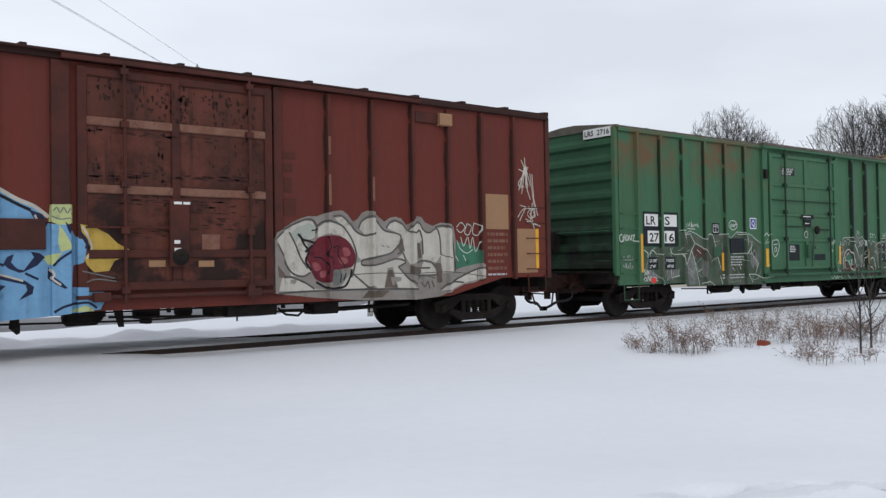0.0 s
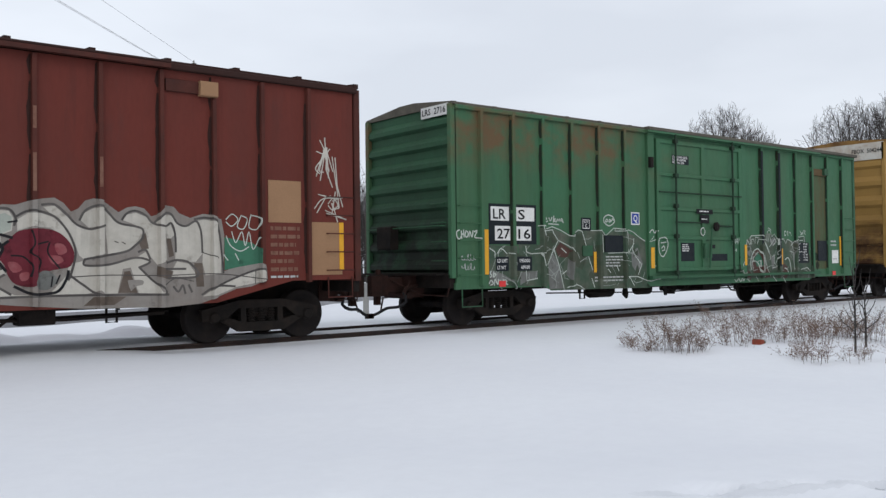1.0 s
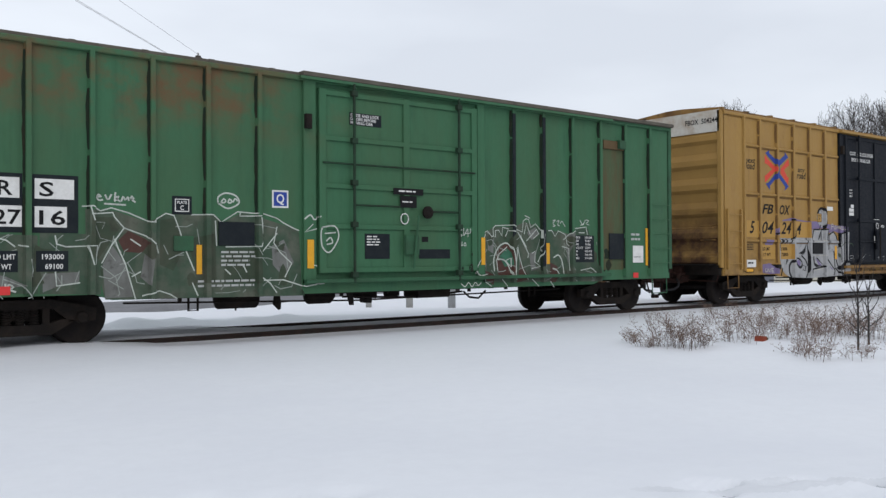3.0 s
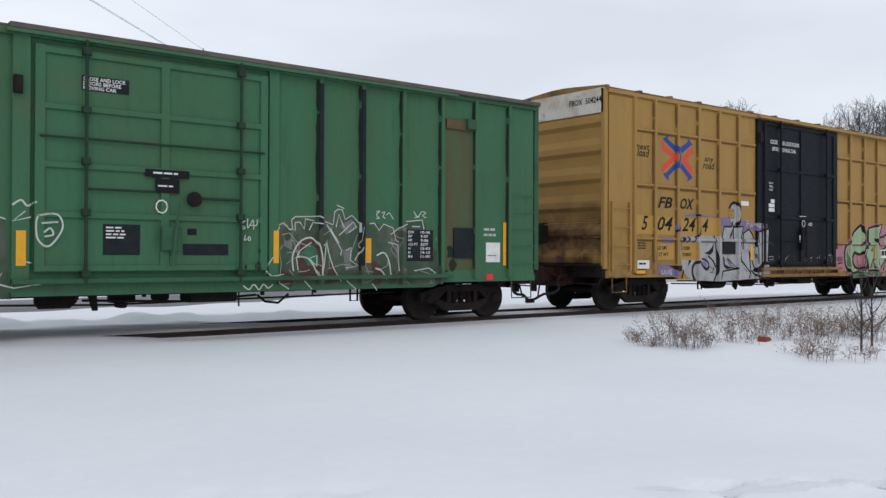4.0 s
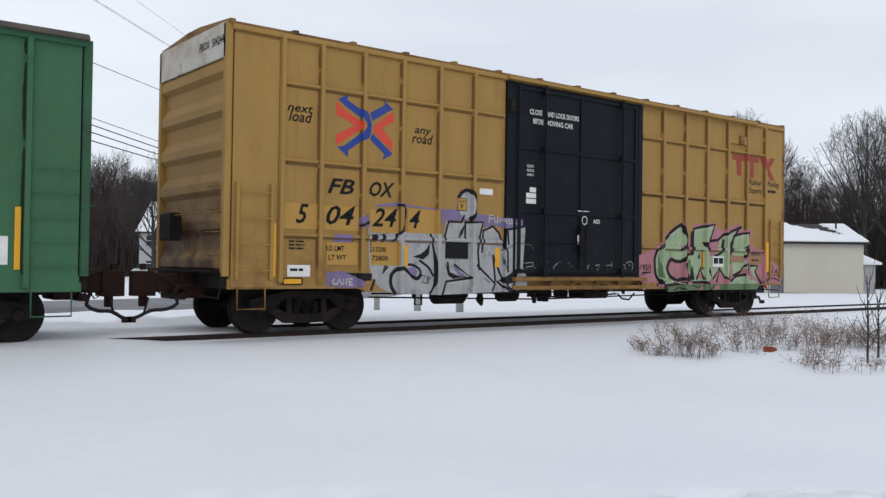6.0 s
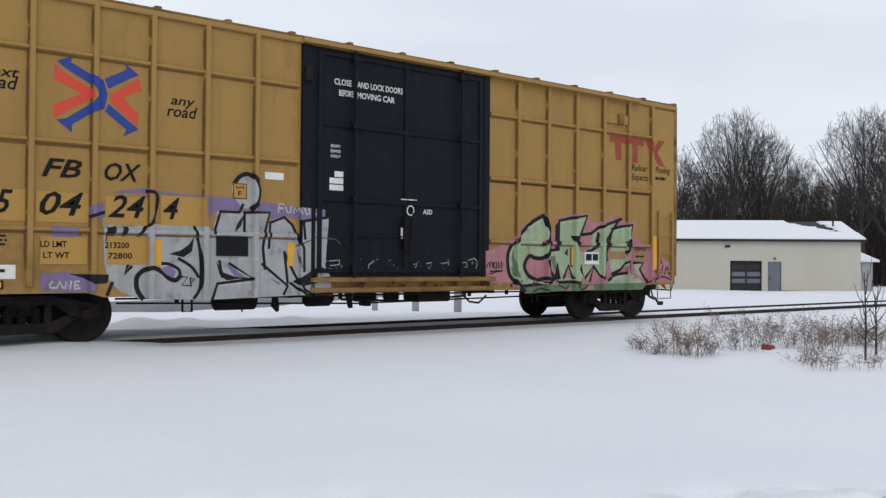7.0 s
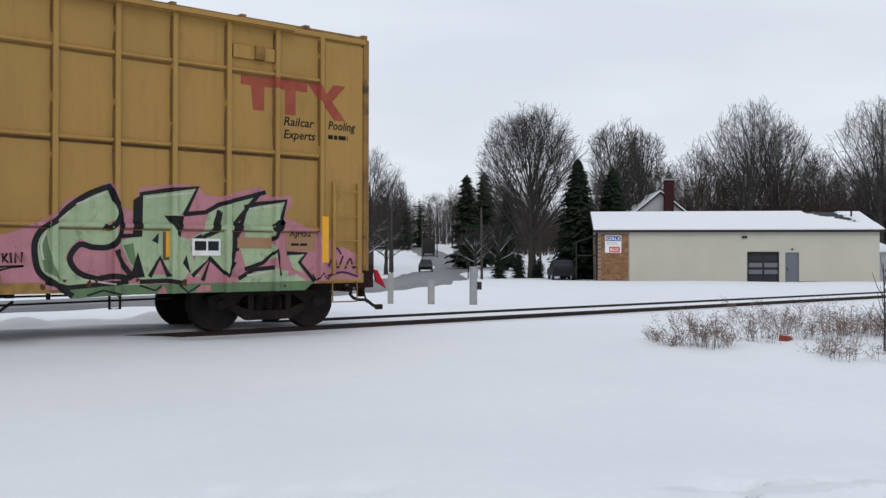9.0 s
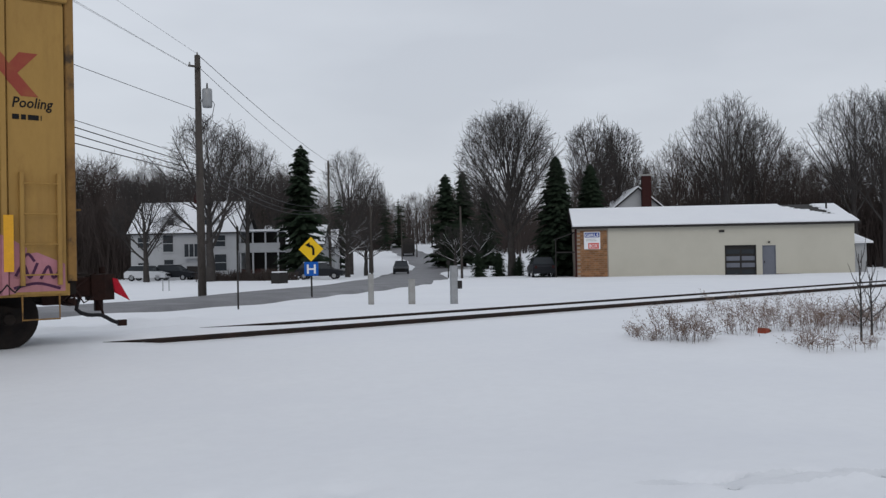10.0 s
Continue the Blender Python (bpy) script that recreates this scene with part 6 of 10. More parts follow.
line(RED, spray_line, 0.0066, 0.017, 1, (-2.43, 1.86), (-2.36, 1.68), (-2.25, 1.86), (-2.19, 1.63), (-2.12, 1.86), (-2.05, 1.57), (-1.93, 1.77))
line(RED, spray_line, 0.0066, 0.017, 1, (-2.53, 1.79), (-2.45, 1.63), (-2.28, 1.54), (-2.13, 1.61))
line(RED, spray_line, 0.0066, 0.017, 1, (-2.57, 1.48), (-2.5, 1.39))
line(RED, spray_line, 0.0066, 0.017, 1, (-2.37, 1.5), (-2.31, 1.39))
# blue piece that runs over the door edge of the red car
fill(RED, spray_blue, 0.004, 0, (-11.07, 2.56), (-10.78, 2.44), (-10.6, 2.34), (-10.42, 2.27), (-10.23, 2.14), (-10.16, 2), (-10.04, 1.98), (-9.92, 1.98), (-9.82, 1.89), (-9.73, 1.72), (-9.65, 1.64), (-9.69, 1.43), (-9.81, 1.39), (-9.83, 1.07), (-9.41, 1.05), (-9.37, 0.88), (-9.45, 0.73), (-10.2, 0.65), (-11.08, 0.61))
line(RED, spray_white, 0.006, 0.055, 1, (-11, 2.58), (-10.78, 2.46), (-10.57, 2.34), (-10.34, 2.24), (-10.16, 2.1))
line(RED, spray_dark, 0.0058, 0.045, 1, (-11, 2.48), (-10.78, 2.38), (-10.57, 2.27), (-10.4, 2.19))
fill(RED, spray_lime, 0.005, 0, (-10.13, 2.27), (-9.82, 2.28), (-9.82, 2.01), (-9.92, 1.98), (-10.04, 1.98), (-10.15, 2.03))
fill(RED, spray_lime, 0.005, 0, (-10.02, 1.98), (-9.95, 1.88), (-9.82, 1.64), (-10, 1.58), (-10.04, 1.72))
fill(RED, spray_lime, 0.005, 0, (-10.23, 1.52), (-10.08, 1.56), (-9.98, 1.57), (-10.12, 1.39), (-10.18, 1.43))
fill(RED, spray_lime, 0.005, 0, (-9.89, 0.71), (-9.69, 0.8), (-9.57, 0.76), (-9.54, 0.71))
fill(RED, spray_yellow, 0.005, 0, (-9.74, 1.99), (-9.52, 1.95), (-9.33, 1.85), (-9.19, 1.71), (-8.98, 1.6), (-8.76, 1.53), (-8.77, 1.51), (-9.11, 1.5), (-9.24, 1.45), (-9.32, 1.3), (-9.53, 1.28), (-9.65, 1.39), (-9.69, 1.49), (-9.57, 1.64), (-9.65, 1.76), (-9.72, 1.87))
fill(RED, spray_blue, 0.0056, 0, (-9.82, 1.79), (-9.71, 1.77), (-9.65, 1.67), (-9.68, 1.55), (-9.81, 1.55))
fill(RED, spray_navy, 0.006, 0, (-10.42, 2.2), (-10.23, 2.13), (-10.16, 2), (-10.18, 1.96), (-10.28, 1.96))
fill(RED, spray_navy, 0.006, 0, (-10.75, 1.42), (-10.7, 1.52), (-10.61, 1.56), (-10.65, 1.44), (-10.57, 1.35), (-10.46, 1.32), (-10.54, 1.29), (-10.68, 1.35))
fill(RED, spray_navy, 0.006, 0, (-10.86, 1.29), (-10.5, 1.2), (-10.35, 1.09), (-10.37, 0.99), (-10.55, 0.9), (-10.44, 1.04), (-10.46, 1.12), (-10.86, 1.22))
fill(RED, spray_navy, 0.006, 0, (-10.39, 1.59), (-10.27, 1.57), (-10.2, 1.51), (-10.31, 1.39), (-10.51, 1.29), (-10.35, 1.51))
fill(RED, spray_navy, 0.006, 0, (-10.16, 1.39), (-10.11, 1.23), (-10.01, 1.16), (-9.91, 1.06), (-9.95, 1.05), (-10.08, 1.12), (-10.17, 1.21))
fill(RED, spray_navy, 0.006, 0, (-9.94, 2.03), (-9.84, 1.93), (-9.87, 1.84), (-9.91, 1.93))
fill(RED, spray_navy, 0.006, 0, (-11.01, 1.17), (-10.72, 1.11), (-10.83, 1.01), (-11.01, 0.94))
line(RED, spray_navy, 0.0062, 0.035, 1, (-10.1, 1.39), (-10, 1.49), (-9.85, 1.59))
line(RED, spray_navy, 0.0062, 0.035, 1, (-10.09, 0.72), (-9.93, 0.8), (-9.65, 0.84), (-9.51, 0.76))
line(RED, spray_navy, 0.0062, 0.035, 1, (-10.46, 1.28), (-10.3, 1.2))
line(RED, spray_navy, 0.0062, 0.035, 1, (-10.93, 1.47), (-10.75, 1.4))
line(RED, spray_navy, 0.0062, 0.035, 1, (-9.74, 1.87), (-9.65, 1.75), (-9.66, 1.64))
line(RED, spray_white, 0.0066, 0.03, 1, (-10.33, 2.11), (-10.28, 1.99))
line(RED, spray_white, 0.0066, 0.03, 1, (-10.14, 1.33), (-10.09, 1.26), (-10.12, 1.2), (-10.01, 1.11))
line(RED, spray_white, 0.0066, 0.03, 1, (-10.79, 1.27), (-10.5, 1.18))
line(RED, spray_white, 0.0066, 0.03, 1, (-9.71, 1.95), (-9.63, 1.82), (-9.57, 1.65), (-9.65, 1.49))
line(RED, spray_ash, 0.0066, 0.018, 1, (-10.1, 2.18), (-10.05, 2.23), (-10.01, 2.15), (-9.96, 2.23), (-9.91, 2.15), (-9.86, 2.22), (-9.83, 2.13))
line(RED, spray_ash, 0.0066, 0.018, 1, (-9.71, 1.3), (-9.49, 1.25), (-9.24, 1.19))
line(RED, spray_ash, 0.0066, 0.018, 1, (-10.12, 2.1), (-10.01, 2.06), (-9.87, 2.08))
line(RED, spray_ash, 0.0066, 0.018, 1, (-9.65, 1.14), (-9.49, 1.18), (-9.22, 1.14))
# loose lines of the tall tag
line(RED, spray_white, 0.0062, 0.02, 1, (-0.74, 3.5), (-0.64, 3.26), (-0.83, 3.01), (-0.75, 2.91))
line(RED, spray_white, 0.0062, 0.02, 1, (-0.64, 3.31), (-0.75, 2.97), (-0.67, 2.94))
line(RED, spray_white, 0.0062, 0.02, 1, (-0.67, 3.33), (-0.58, 3.05), (-0.55, 2.95))
line(RED, spray_white, 0.0062, 0.02, 1, (-0.59, 3.29), (-0.55, 3.17), (-0.48, 2.96))
line(RED, spray_white, 0.0062, 0.02, 1, (-0.81, 3.3), (-0.64, 3.26), (-0.54, 3.36))
line(RED, spray_white, 0.0062, 0.02, 1, (-0.49, 3.22), (-0.42, 2.78), (-0.38, 2.54), (-0.37, 2.3))
line(RED, spray_white, 0.0062, 0.02, 1, (-0.78, 2.54), (-0.56, 2.5), (-0.36, 2.47))
line(RED, spray_white, 0.0062, 0.02, 1, (-0.86, 2.29), (-0.73, 2.44), (-0.53, 2.52))
line(RED, spray_white, 0.0062, 0.02, 1, (-0.58, 2.38), (-0.48, 2.48), (-0.38, 2.36), (-0.5, 2.28), (-0.58, 2.35))
line(RED, spray_white, 0.0062, 0.02, 1, (-0.64, 2.26), (-0.27, 2.13))
line(RED, spray_white, 0.0062, 0.02, 1, (-0.43, 2.6), (-0.51, 2.17))
# silver letters on the yellow car
fill(YELLOW, spray_purple, 0.0035, 0, (4.31, 2.31), (4.74, 2.32), (5.22, 2.27), (5.88, 2.22), (6.48, 2.19), (6.48, 2.04), (6.05, 1.99), (5.77, 2.05), (5.49, 1.99), (5.22, 2.13), (4.49, 2.09), (4.34, 1.93))
fill(YELLOW, spray_purple, 0.0035, 0, (2.88, 2.32), (3.34, 2.39), (3.52, 2.36), (4.29, 2.31), (4.29, 2.28), (3.52, 2.32), (2.88, 2.29))
fill(YELLOW, spray_purple, 0.0035, 0, (2.49, 2.06), (2.71, 2.14), (2.74, 1.9), (2.5, 1.89))
fill(YELLOW, spray_purple, 0.0035, 0, (1.85, 1.07), (2.19, 1.1), (2.48, 1.04), (2.61, 0.94), (2.59, 0.81), (2.24, 0.8), (1.85, 0.84))
fill(YELLOW, spray_purple, 0.0035, 0, (1.98, 1.76), (2.36, 1.75), (2.36, 1.62), (1.97, 1.59))
fill(YELLOW, spray_silver, 0.0042, 0, (2.71, 1.9), (2.92, 1.98), (3.1, 1.79), (3.42, 1.84), (4.32, 1.83), (4.44, 1.76), (4.51, 2.08), (4.9, 2.08), (5.46, 2.1), (5.43, 1.93), (5.55, 2.01), (5.72, 2.04), (5.88, 1.9), (6.04, 1.61), (6.04, 1.97), (6.55, 2.05), (6.55, 1.96), (6.49, 1.21), (6.61, 0.99), (6.62, 0.69), (6.12, 0.7), (4.41, 0.65), (3.27, 0.69), (2.99, 0.79), (2.83, 0.94), (2.74, 1.19))
fill(YELLOW, spray_silver, 0.0046, 3, (4.77, 2.39), (4.79, 2.57), (4.9, 2.68), (5.03, 2.72), (5.16, 2.65), (5.24, 2.48), (5.22, 2.28), (5.09, 2.15), (4.92, 2.19))
fill(YELLOW, spray_dark, 0.0055, 0, (2.76, 1.76), (2.91, 1.79), (2.87, 1.58), (2.75, 1.56))
fill(YELLOW, spray_dark, 0.0055, 0, (2.23, 1.07), (2.81, 1.06), (2.79, 0.93), (2.59, 0.92), (2.44, 1.01))
fill(YELLOW, spray_dark, 0.0055, 0, (4.13, 1.66), (4.1, 1.43), (3.96, 1.33), (3.72, 1.38), (3.91, 1.44), (4.04, 1.53))
fill(YELLOW, spray_dark, 0.0055, 0, (4.5, 1.28), (4.63, 1.09), (4.92, 0.99), (4.69, 0.96), (4.57, 1.04))
fill(YELLOW, spray_dark, 0.0055, 0, (3.01, 1.79), (3.09, 1.79), (3.05, 1.63), (2.96, 1.58))
fill(YELLOW, spray_dark, 0.0055, 0, (6.35, 1.19), (6.34, 0.91), (6.06, 0.85), (5.89, 0.93))
fill(YELLOW, spray_dark, 0.0055, 0, (4.99, 2.06), (4.93, 1.85), (4.82, 1.75), (4.86, 1.89))
fill(YELLOW, spray_purple, 0.006, 0, (3.59, 1.15), (3.73, 1.2), (3.84, 1.11), (3.8, 1), (3.68, 1.06))
fill(YELLOW, spray_purple, 0.006, 0, (4.67, 1.22), (4.77, 1.19), (5.02, 1.01), (4.83, 1.03))
fill(YELLOW, spray_purple, 0.006, 0, (5.45, 1.01), (5.67, 0.91), (5.63, 0.87))
line(YELLOW, spray_dark, 0.0064, 0.075, 1, (4.81, 2.56), (4.9, 2.67), (5.03, 2.72), (5.16, 2.66), (5.25, 2.48), (5.22, 2.27), (5.11, 2.15))
line(YELLOW, spray_dark, 0.0064, 0.075, 1, (3.32, 0.69), (3.23, 0.84), (3.23, 1.02), (3.34, 1.13), (3.49, 1.16), (3.63, 1.09), (3.73, 1), (3.84, 0.97), (3.91, 1.04))
line(YELLOW, spray_dark, 0.0064, 0.05, 1, (3.91, 1.04), (3.88, 1.14), (3.73, 1.22), (3.6, 1.23))
line(YELLOW, spray_dark, 0.0064, 0.05, 1, (4.13, 1.83), (4.22, 1.48), (4.25, 1.11), (4.23, 0.83), (4.14, 0.68))
line(YELLOW, spray_dark, 0.0064, 0.05, 1, (3.88, 1.31), (4.09, 1.18), (4.21, 1.02))
line(YELLOW, spray_dark, 0.0064, 0.05, 1, (2.52, 1.92), (2.73, 1.99))
line(YELLOW, spray_dark, 0.0064, 0.05, 1, (3.36, 2.34), (3.51, 2.31), (3.53, 2.17), (3.45, 1.88), (3.35, 1.8))
line(YELLOW, spray_dark, 0.0066, 0.05, 0, (4.46, 1.72), (4.57, 2.08), (4.9, 2.08), (4.96, 2.21))
line(YELLOW, spray_dark, 0.0066, 0.05, 0, (4.99, 2.08), (4.99, 1.76))
line(YELLOW, spray_dark, 0.0066, 0.05, 0, (4.99, 2.08), (5.45, 2.1), (5.37, 1.79), (5.33, 1.5), (5.37, 1.15))
line(YELLOW, spray_dark, 0.0066, 0.05, 0, (4.45, 0.66), (4.53, 0.91), (5.13, 0.98))
line(YELLOW, spray_dark, 0.0066, 0.05, 0, (4.73, 1.24), (5.15, 0.99), (4.61, 1.02), (4.56, 1.28))
line(YELLOW, spray_dark, 0.0066, 0.05, 0, (5.32, 1.23), (5.8, 0.86), (5.73, 0.72))
line(YELLOW, spray_dark, 0.0066, 0.05, 0, (5.44, 1.5), (5.46, 1.93), (5.72, 2.03), (5.88, 1.9), (6.07, 1.51), (6.08, 1.11))
line(YELLOW, spray_dark, 0.0066, 0.05, 0, (5.73, 1.44), (5.91, 1.09), (6.1, 0.79), (6.26, 0.71))
line(YELLOW, spray_dark, 0.0066, 0.05, 0, (5.73, 1.44), (5.8, 0.91))
line(YELLOW, spray_dark, 0.0066, 0.05, 0, (6.04, 1.97), (6.34, 2.02), (6.6, 2.07))
line(YELLOW, spray_dark, 0.0066, 0.05, 0, (6.06, 1.95), (6.09, 1.67))
line(YELLOW, spray_dark, 0.0066, 0.05, 0, (5.85, 0.91), (6.15, 0.7), (6.62, 0.72))
line(YELLOW, spray_dark, 0.0066, 0.05, 0, (6.35, 1.21), (6.49, 1.11))
line(YELLOW, spray_dark, 0.0066, 0.05, 0, (3.22, 1.62), (3.37, 1.82))
line(YELLOW, spray_dark, 0.0066, 0.05, 0, (3.09, 1.2), (3.04, 1.06), (3.14, 1.18))
line(YELLOW, spray_dark, 0.0066, 0.05, 0, (2.86, 0.94), (2.79, 0.76))
line(YELLOW, spray_white, 0.007, 0.018, 0, (4.56, 1.32), (4.52, 1.71), (5.22, 1.76), (5.26, 1.32), (4.56, 1.3))
line(YELLOW, spray_white, 0.007, 0.018, 0, (5.04, 2.68), (5.17, 2.55), (5.18, 2.36))
line(YELLOW, spray_white, 0.007, 0.018, 0, (4.6, 2.03), (4.86, 2.03))
line(YELLOW, spray_white, 0.007, 0.018, 0, (3.38, 1.07), (3.54, 1.09))
line(YELLOW, spray_white, 0.007, 0.018, 0, (4.57, 0.87), (5.11, 0.93))
line(YELLOW, spray_white, 0.007, 0.018, 0, (5.5, 1.89), (5.7, 1.97))
line(YELLOW, spray_dark, 0.0072, 0.022, 0, (3.94, 1.02), (4.03, 1.02), (3.94, 0.89), (4.06, 0.88))
line(YELLOW, spray_dark, 0.0072, 0.022, 0, (4.07, 1), (4.09, 0.87))
line(YELLOW, spray_dark, 0.0072, 0.022, 0, (4.08, 1), (4.15, 0.98), (4.09, 0.94))
line(YELLOW, spray_white, 0.0072, 0.03, 0, (2.01, 0.96), (1.97, 0.92), (1.99, 0.87), (2.05, 0.87))
line(YELLOW, spray_white, 0.0072, 0.03, 0, (2.07, 0.86), (2.11, 0.96), (2.16, 0.86))
line(YELLOW, spray_white, 0.0072, 0.03, 0, (2.19, 0.86), (2.2, 0.96), (2.26, 0.85), (2.27, 0.96))
line(YELLOW, spray_white, 0.0072, 0.03, 0, (2.38, 0.96), (2.32, 0.96), (2.32, 0.85), (2.39, 0.86))
line(YELLOW, spray_white, 0.0072, 0.03, 0, (2.32, 0.91), (2.37, 0.9))
line(YELLOW, spray_white, 0.0072, 0.03, 0, (5.61, 2.11), (5.62, 2.26), (5.72, 2.25))
line(YELLOW, spray_white, 0.0072, 0.03, 0, (5.61, 2.19), (5.7, 2.18))
line(YELLOW, spray_white, 0.0072, 0.03, 0, (5.75, 2.21), (5.78, 2.11), (5.84, 2.12), (5.85, 2.22))
line(YELLOW, spray_white, 0.0072, 0.03, 0, (5.9, 2.11), (5.91, 2.21), (5.96, 2.14), (6, 2.2), (6.03, 2.1))
line(YELLOW, spray_white, 0.0072, 0.03, 0, (6.07, 2.19), (6.11, 2.09), (6.18, 2.11), (6.15, 2.19))
line(YELLOW, spray_white, 0.0072, 0.03, 0, (6.22, 2.19), (6.24, 2.09), (6.31, 2.11))
# mint letters with a pink halo on the yellow car
fill(YELLOW, spray_pink, 0.0032, 0, (10.2, 1.52), (10.5, 1.57), (10.93, 1.76), (11.15, 1.9), (11.29, 2.08), (11.66, 2.23), (11.88, 2.38), (11.97, 2.31), (12.05, 2.02), (12.25, 1.94), (12.34, 2.31), (12.96, 2.39), (13.3, 2.37), (13.35, 2.26), (13.61, 2.21), (14.06, 2.35), (14.32, 2.42), (14.53, 2.25), (14.9, 2.29), (14.93, 2.15), (14.78, 1.93), (15.15, 1.78), (15.54, 1.63), (15.77, 1.48), (15.7, 1.05), (15.61, 0.84), (15.29, 0.81), (11.04, 0.77), (10.94, 0.88), (10.21, 0.88))
fill(YELLOW, spray_mint, 0.0042, 0, (11.89, 2.28), (11.61, 2.17), (11.34, 1.99), (11.16, 1.79), (10.97, 1.64), (10.88, 1.47), (10.88, 1.23), (10.95, 1.02), (11.18, 0.85), (11.45, 0.77), (12.26, 0.78), (12.46, 0.83), (11.97, 0.86), (11.6, 0.87), (11.38, 1.04), (11.27, 1.23), (11.35, 1.39), (11.48, 1.52), (11.69, 1.41), (11.86, 1.42), (12.01, 1.53), (11.99, 1.72), (11.88, 1.68), (11.84, 1.74), (12, 1.81), (12.05, 1.93), (11.97, 2.11))
fill(YELLOW, spray_pink, 0.0048, 0, (11.48, 1.41), (11.35, 1.3), (11.35, 1.18), (11.49, 1.01), (11.73, 0.92), (12.08, 0.97), (12.2, 0.96), (12.08, 1.15), (11.98, 1.33), (11.72, 1.35))
fill(YELLOW, spray_mint, 0.0042, 0, (12.04, 1.48), (12.27, 1.56), (12.34, 2.15), (12.41, 2.22), (13.22, 2.32), (13.05, 1.97), (12.94, 1.87), (12.94, 1.58), (13.1, 1.53), (13.21, 1.15), (13.03, 0.86), (12.36, 0.87), (12.2, 1.15))
fill(YELLOW, spray_mint, 0.0044, 0, (13.11, 1.52), (13.33, 1.64), (13.45, 1.96), (14.06, 2.24), (14.32, 2.3), (13.98, 1.87), (13.87, 1.67), (13.88, 1.15), (13.74, 0.94), (13.46, 1.23), (13.3, 0.94), (13.13, 0.94), (13.23, 1.25))
fill(YELLOW, spray_mint, 0.0046, 0, (14.07, 2.09), (14.8, 2.19), (14.72, 1.96), (14.64, 1.85), (14.74, 1.71), (14.54, 1.54), (14.07, 1.57), (14, 1.87))
fill(YELLOW, spray_mint, 0.0046, 0, (13.94, 0.9), (14.2, 1.03), (14.55, 1.07), (14.94, 0.99), (15.23, 0.82), (13.95, 0.81))
fill(YELLOW, spray_mint, 0.0046, 0, (14.84, 1.3), (15.16, 1.3), (15.04, 1.16), (15.14, 0.97), (14.94, 1.05))
fill(YELLOW, spray_mint, 0.0046, 0, (13.96, 1.45), (14.54, 1.5), (14.67, 1.26), (14.08, 1.07))
fill(YELLOW, spray_mint_dark, 0.005, 0, (11.2, 0.82), (15.36, 0.84), (15.17, 0.68), (12.36, 0.68), (11.35, 0.64))
fill(YELLOW, spray_mint_dark, 0.005, 0, (10.92, 1.4), (11.02, 1.58), (11.1, 1.14), (11.23, 0.91), (11, 1.04))
fill(YELLOW, spray_mint_dark, 0.005, 0, (12.1, 1.42), (12.25, 1.46), (12.32, 1.05), (12.21, 1.15))
fill(YELLOW, spray_pink, 0.0056, 0, (12.5, 0.98), (12.66, 1.24), (12.79, 0.97))
fill(YELLOW, spray_pink, 0.0056, 0, (13.19, 1.02), (13.46, 1.19), (13.36, 0.92))
fill(YELLOW, spray_pink, 0.0056, 0, (12.62, 0.68), (12.72, 0.81), (12.78, 0.68))
fill(YELLOW, spray_pink, 0.0056, 0, (13.22, 0.69), (13.3, 0.8), (13.48, 0.8), (13.48, 0.7))
fill(YELLOW, spray_pink, 0.0056, 0, (14.89, 1.16), (14.99, 0.93), (14.84, 0.93))
fill(YELLOW, spray_dark, 0.0062, 0, (12.25, 2.11), (12.4, 2.22), (12.36, 1.58), (12.24, 1.55))
fill(YELLOW, spray_dark, 0.0062, 0, (12.72, 1.89), (13.04, 1.89), (12.98, 1.55), (12.86, 1.72))
fill(YELLOW, spray_dark, 0.0062, 0, (13.88, 1.79), (13.97, 1.81), (13.96, 1.35), (13.87, 1.33))
fill(YELLOW, spray_dark, 0.0062, 0, (12.53, 1.5), (12.64, 1.62), (12.63, 1.45))
fill(YELLOW, spray_dark, 0.0062, 0, (13.08, 1.28), (13.15, 0.98), (13.02, 1.15))
fill(YELLOW, spray_dark, 0.0062, 0, (12.32, 1.33), (12.43, 0.94), (12.2, 0.92))
fill(YELLOW, spray_dark, 0.0062, 0, (13.18, 1.54), (13.33, 1.62), (13.36, 1.48), (13.23, 1.32))
fill(YELLOW, spray_dark, 0.0062, 0, (13.57, 1.94), (13.68, 1.98), (13.62, 1.64), (13.44, 1.56))
line(YELLOW, spray_dark, 0.0068, 0.085, 1, (11.89, 2.3), (11.61, 2.18), (11.34, 1.99), (11.16, 1.79), (10.97, 1.65), (10.87, 1.47), (10.87, 1.23), (10.94, 1.01), (11.17, 0.83), (11.36, 0.69))
line(YELLOW, spray_dark, 0.0068, 0.085, 1, (11.89, 2.3), (11.97, 2.11), (12.05, 1.92), (12, 1.77), (11.9, 1.68), (11.82, 1.7))
line(YELLOW, spray_dark, 0.0068, 0.085, 1, (12.06, 1.88), (12.06, 1.61), (11.92, 1.41), (11.67, 1.39), (11.48, 1.43), (11.35, 1.28), (11.36, 1.14), (11.49, 1), (11.73, 0.92))
line(YELLOW, spray_dark, 0.0068, 0.085, 1, (11.73, 0.92), (11.96, 0.96), (12.22, 0.94), (12.08, 1.15), (12, 1.33))
line(YELLOW, spray_dark, 0.0068, 0.085, 1, (14.76, 1.83), (14.66, 1.69), (14.58, 1.73), (14.64, 1.82), (14.75, 1.83))
line(YELLOW, spray_dark, 0.0069, 0.07, 0, (12.05, 1.56), (12.36, 1.58), (12.37, 2.21), (12.75, 2.28), (13.26, 2.35), (13.05, 1.92))
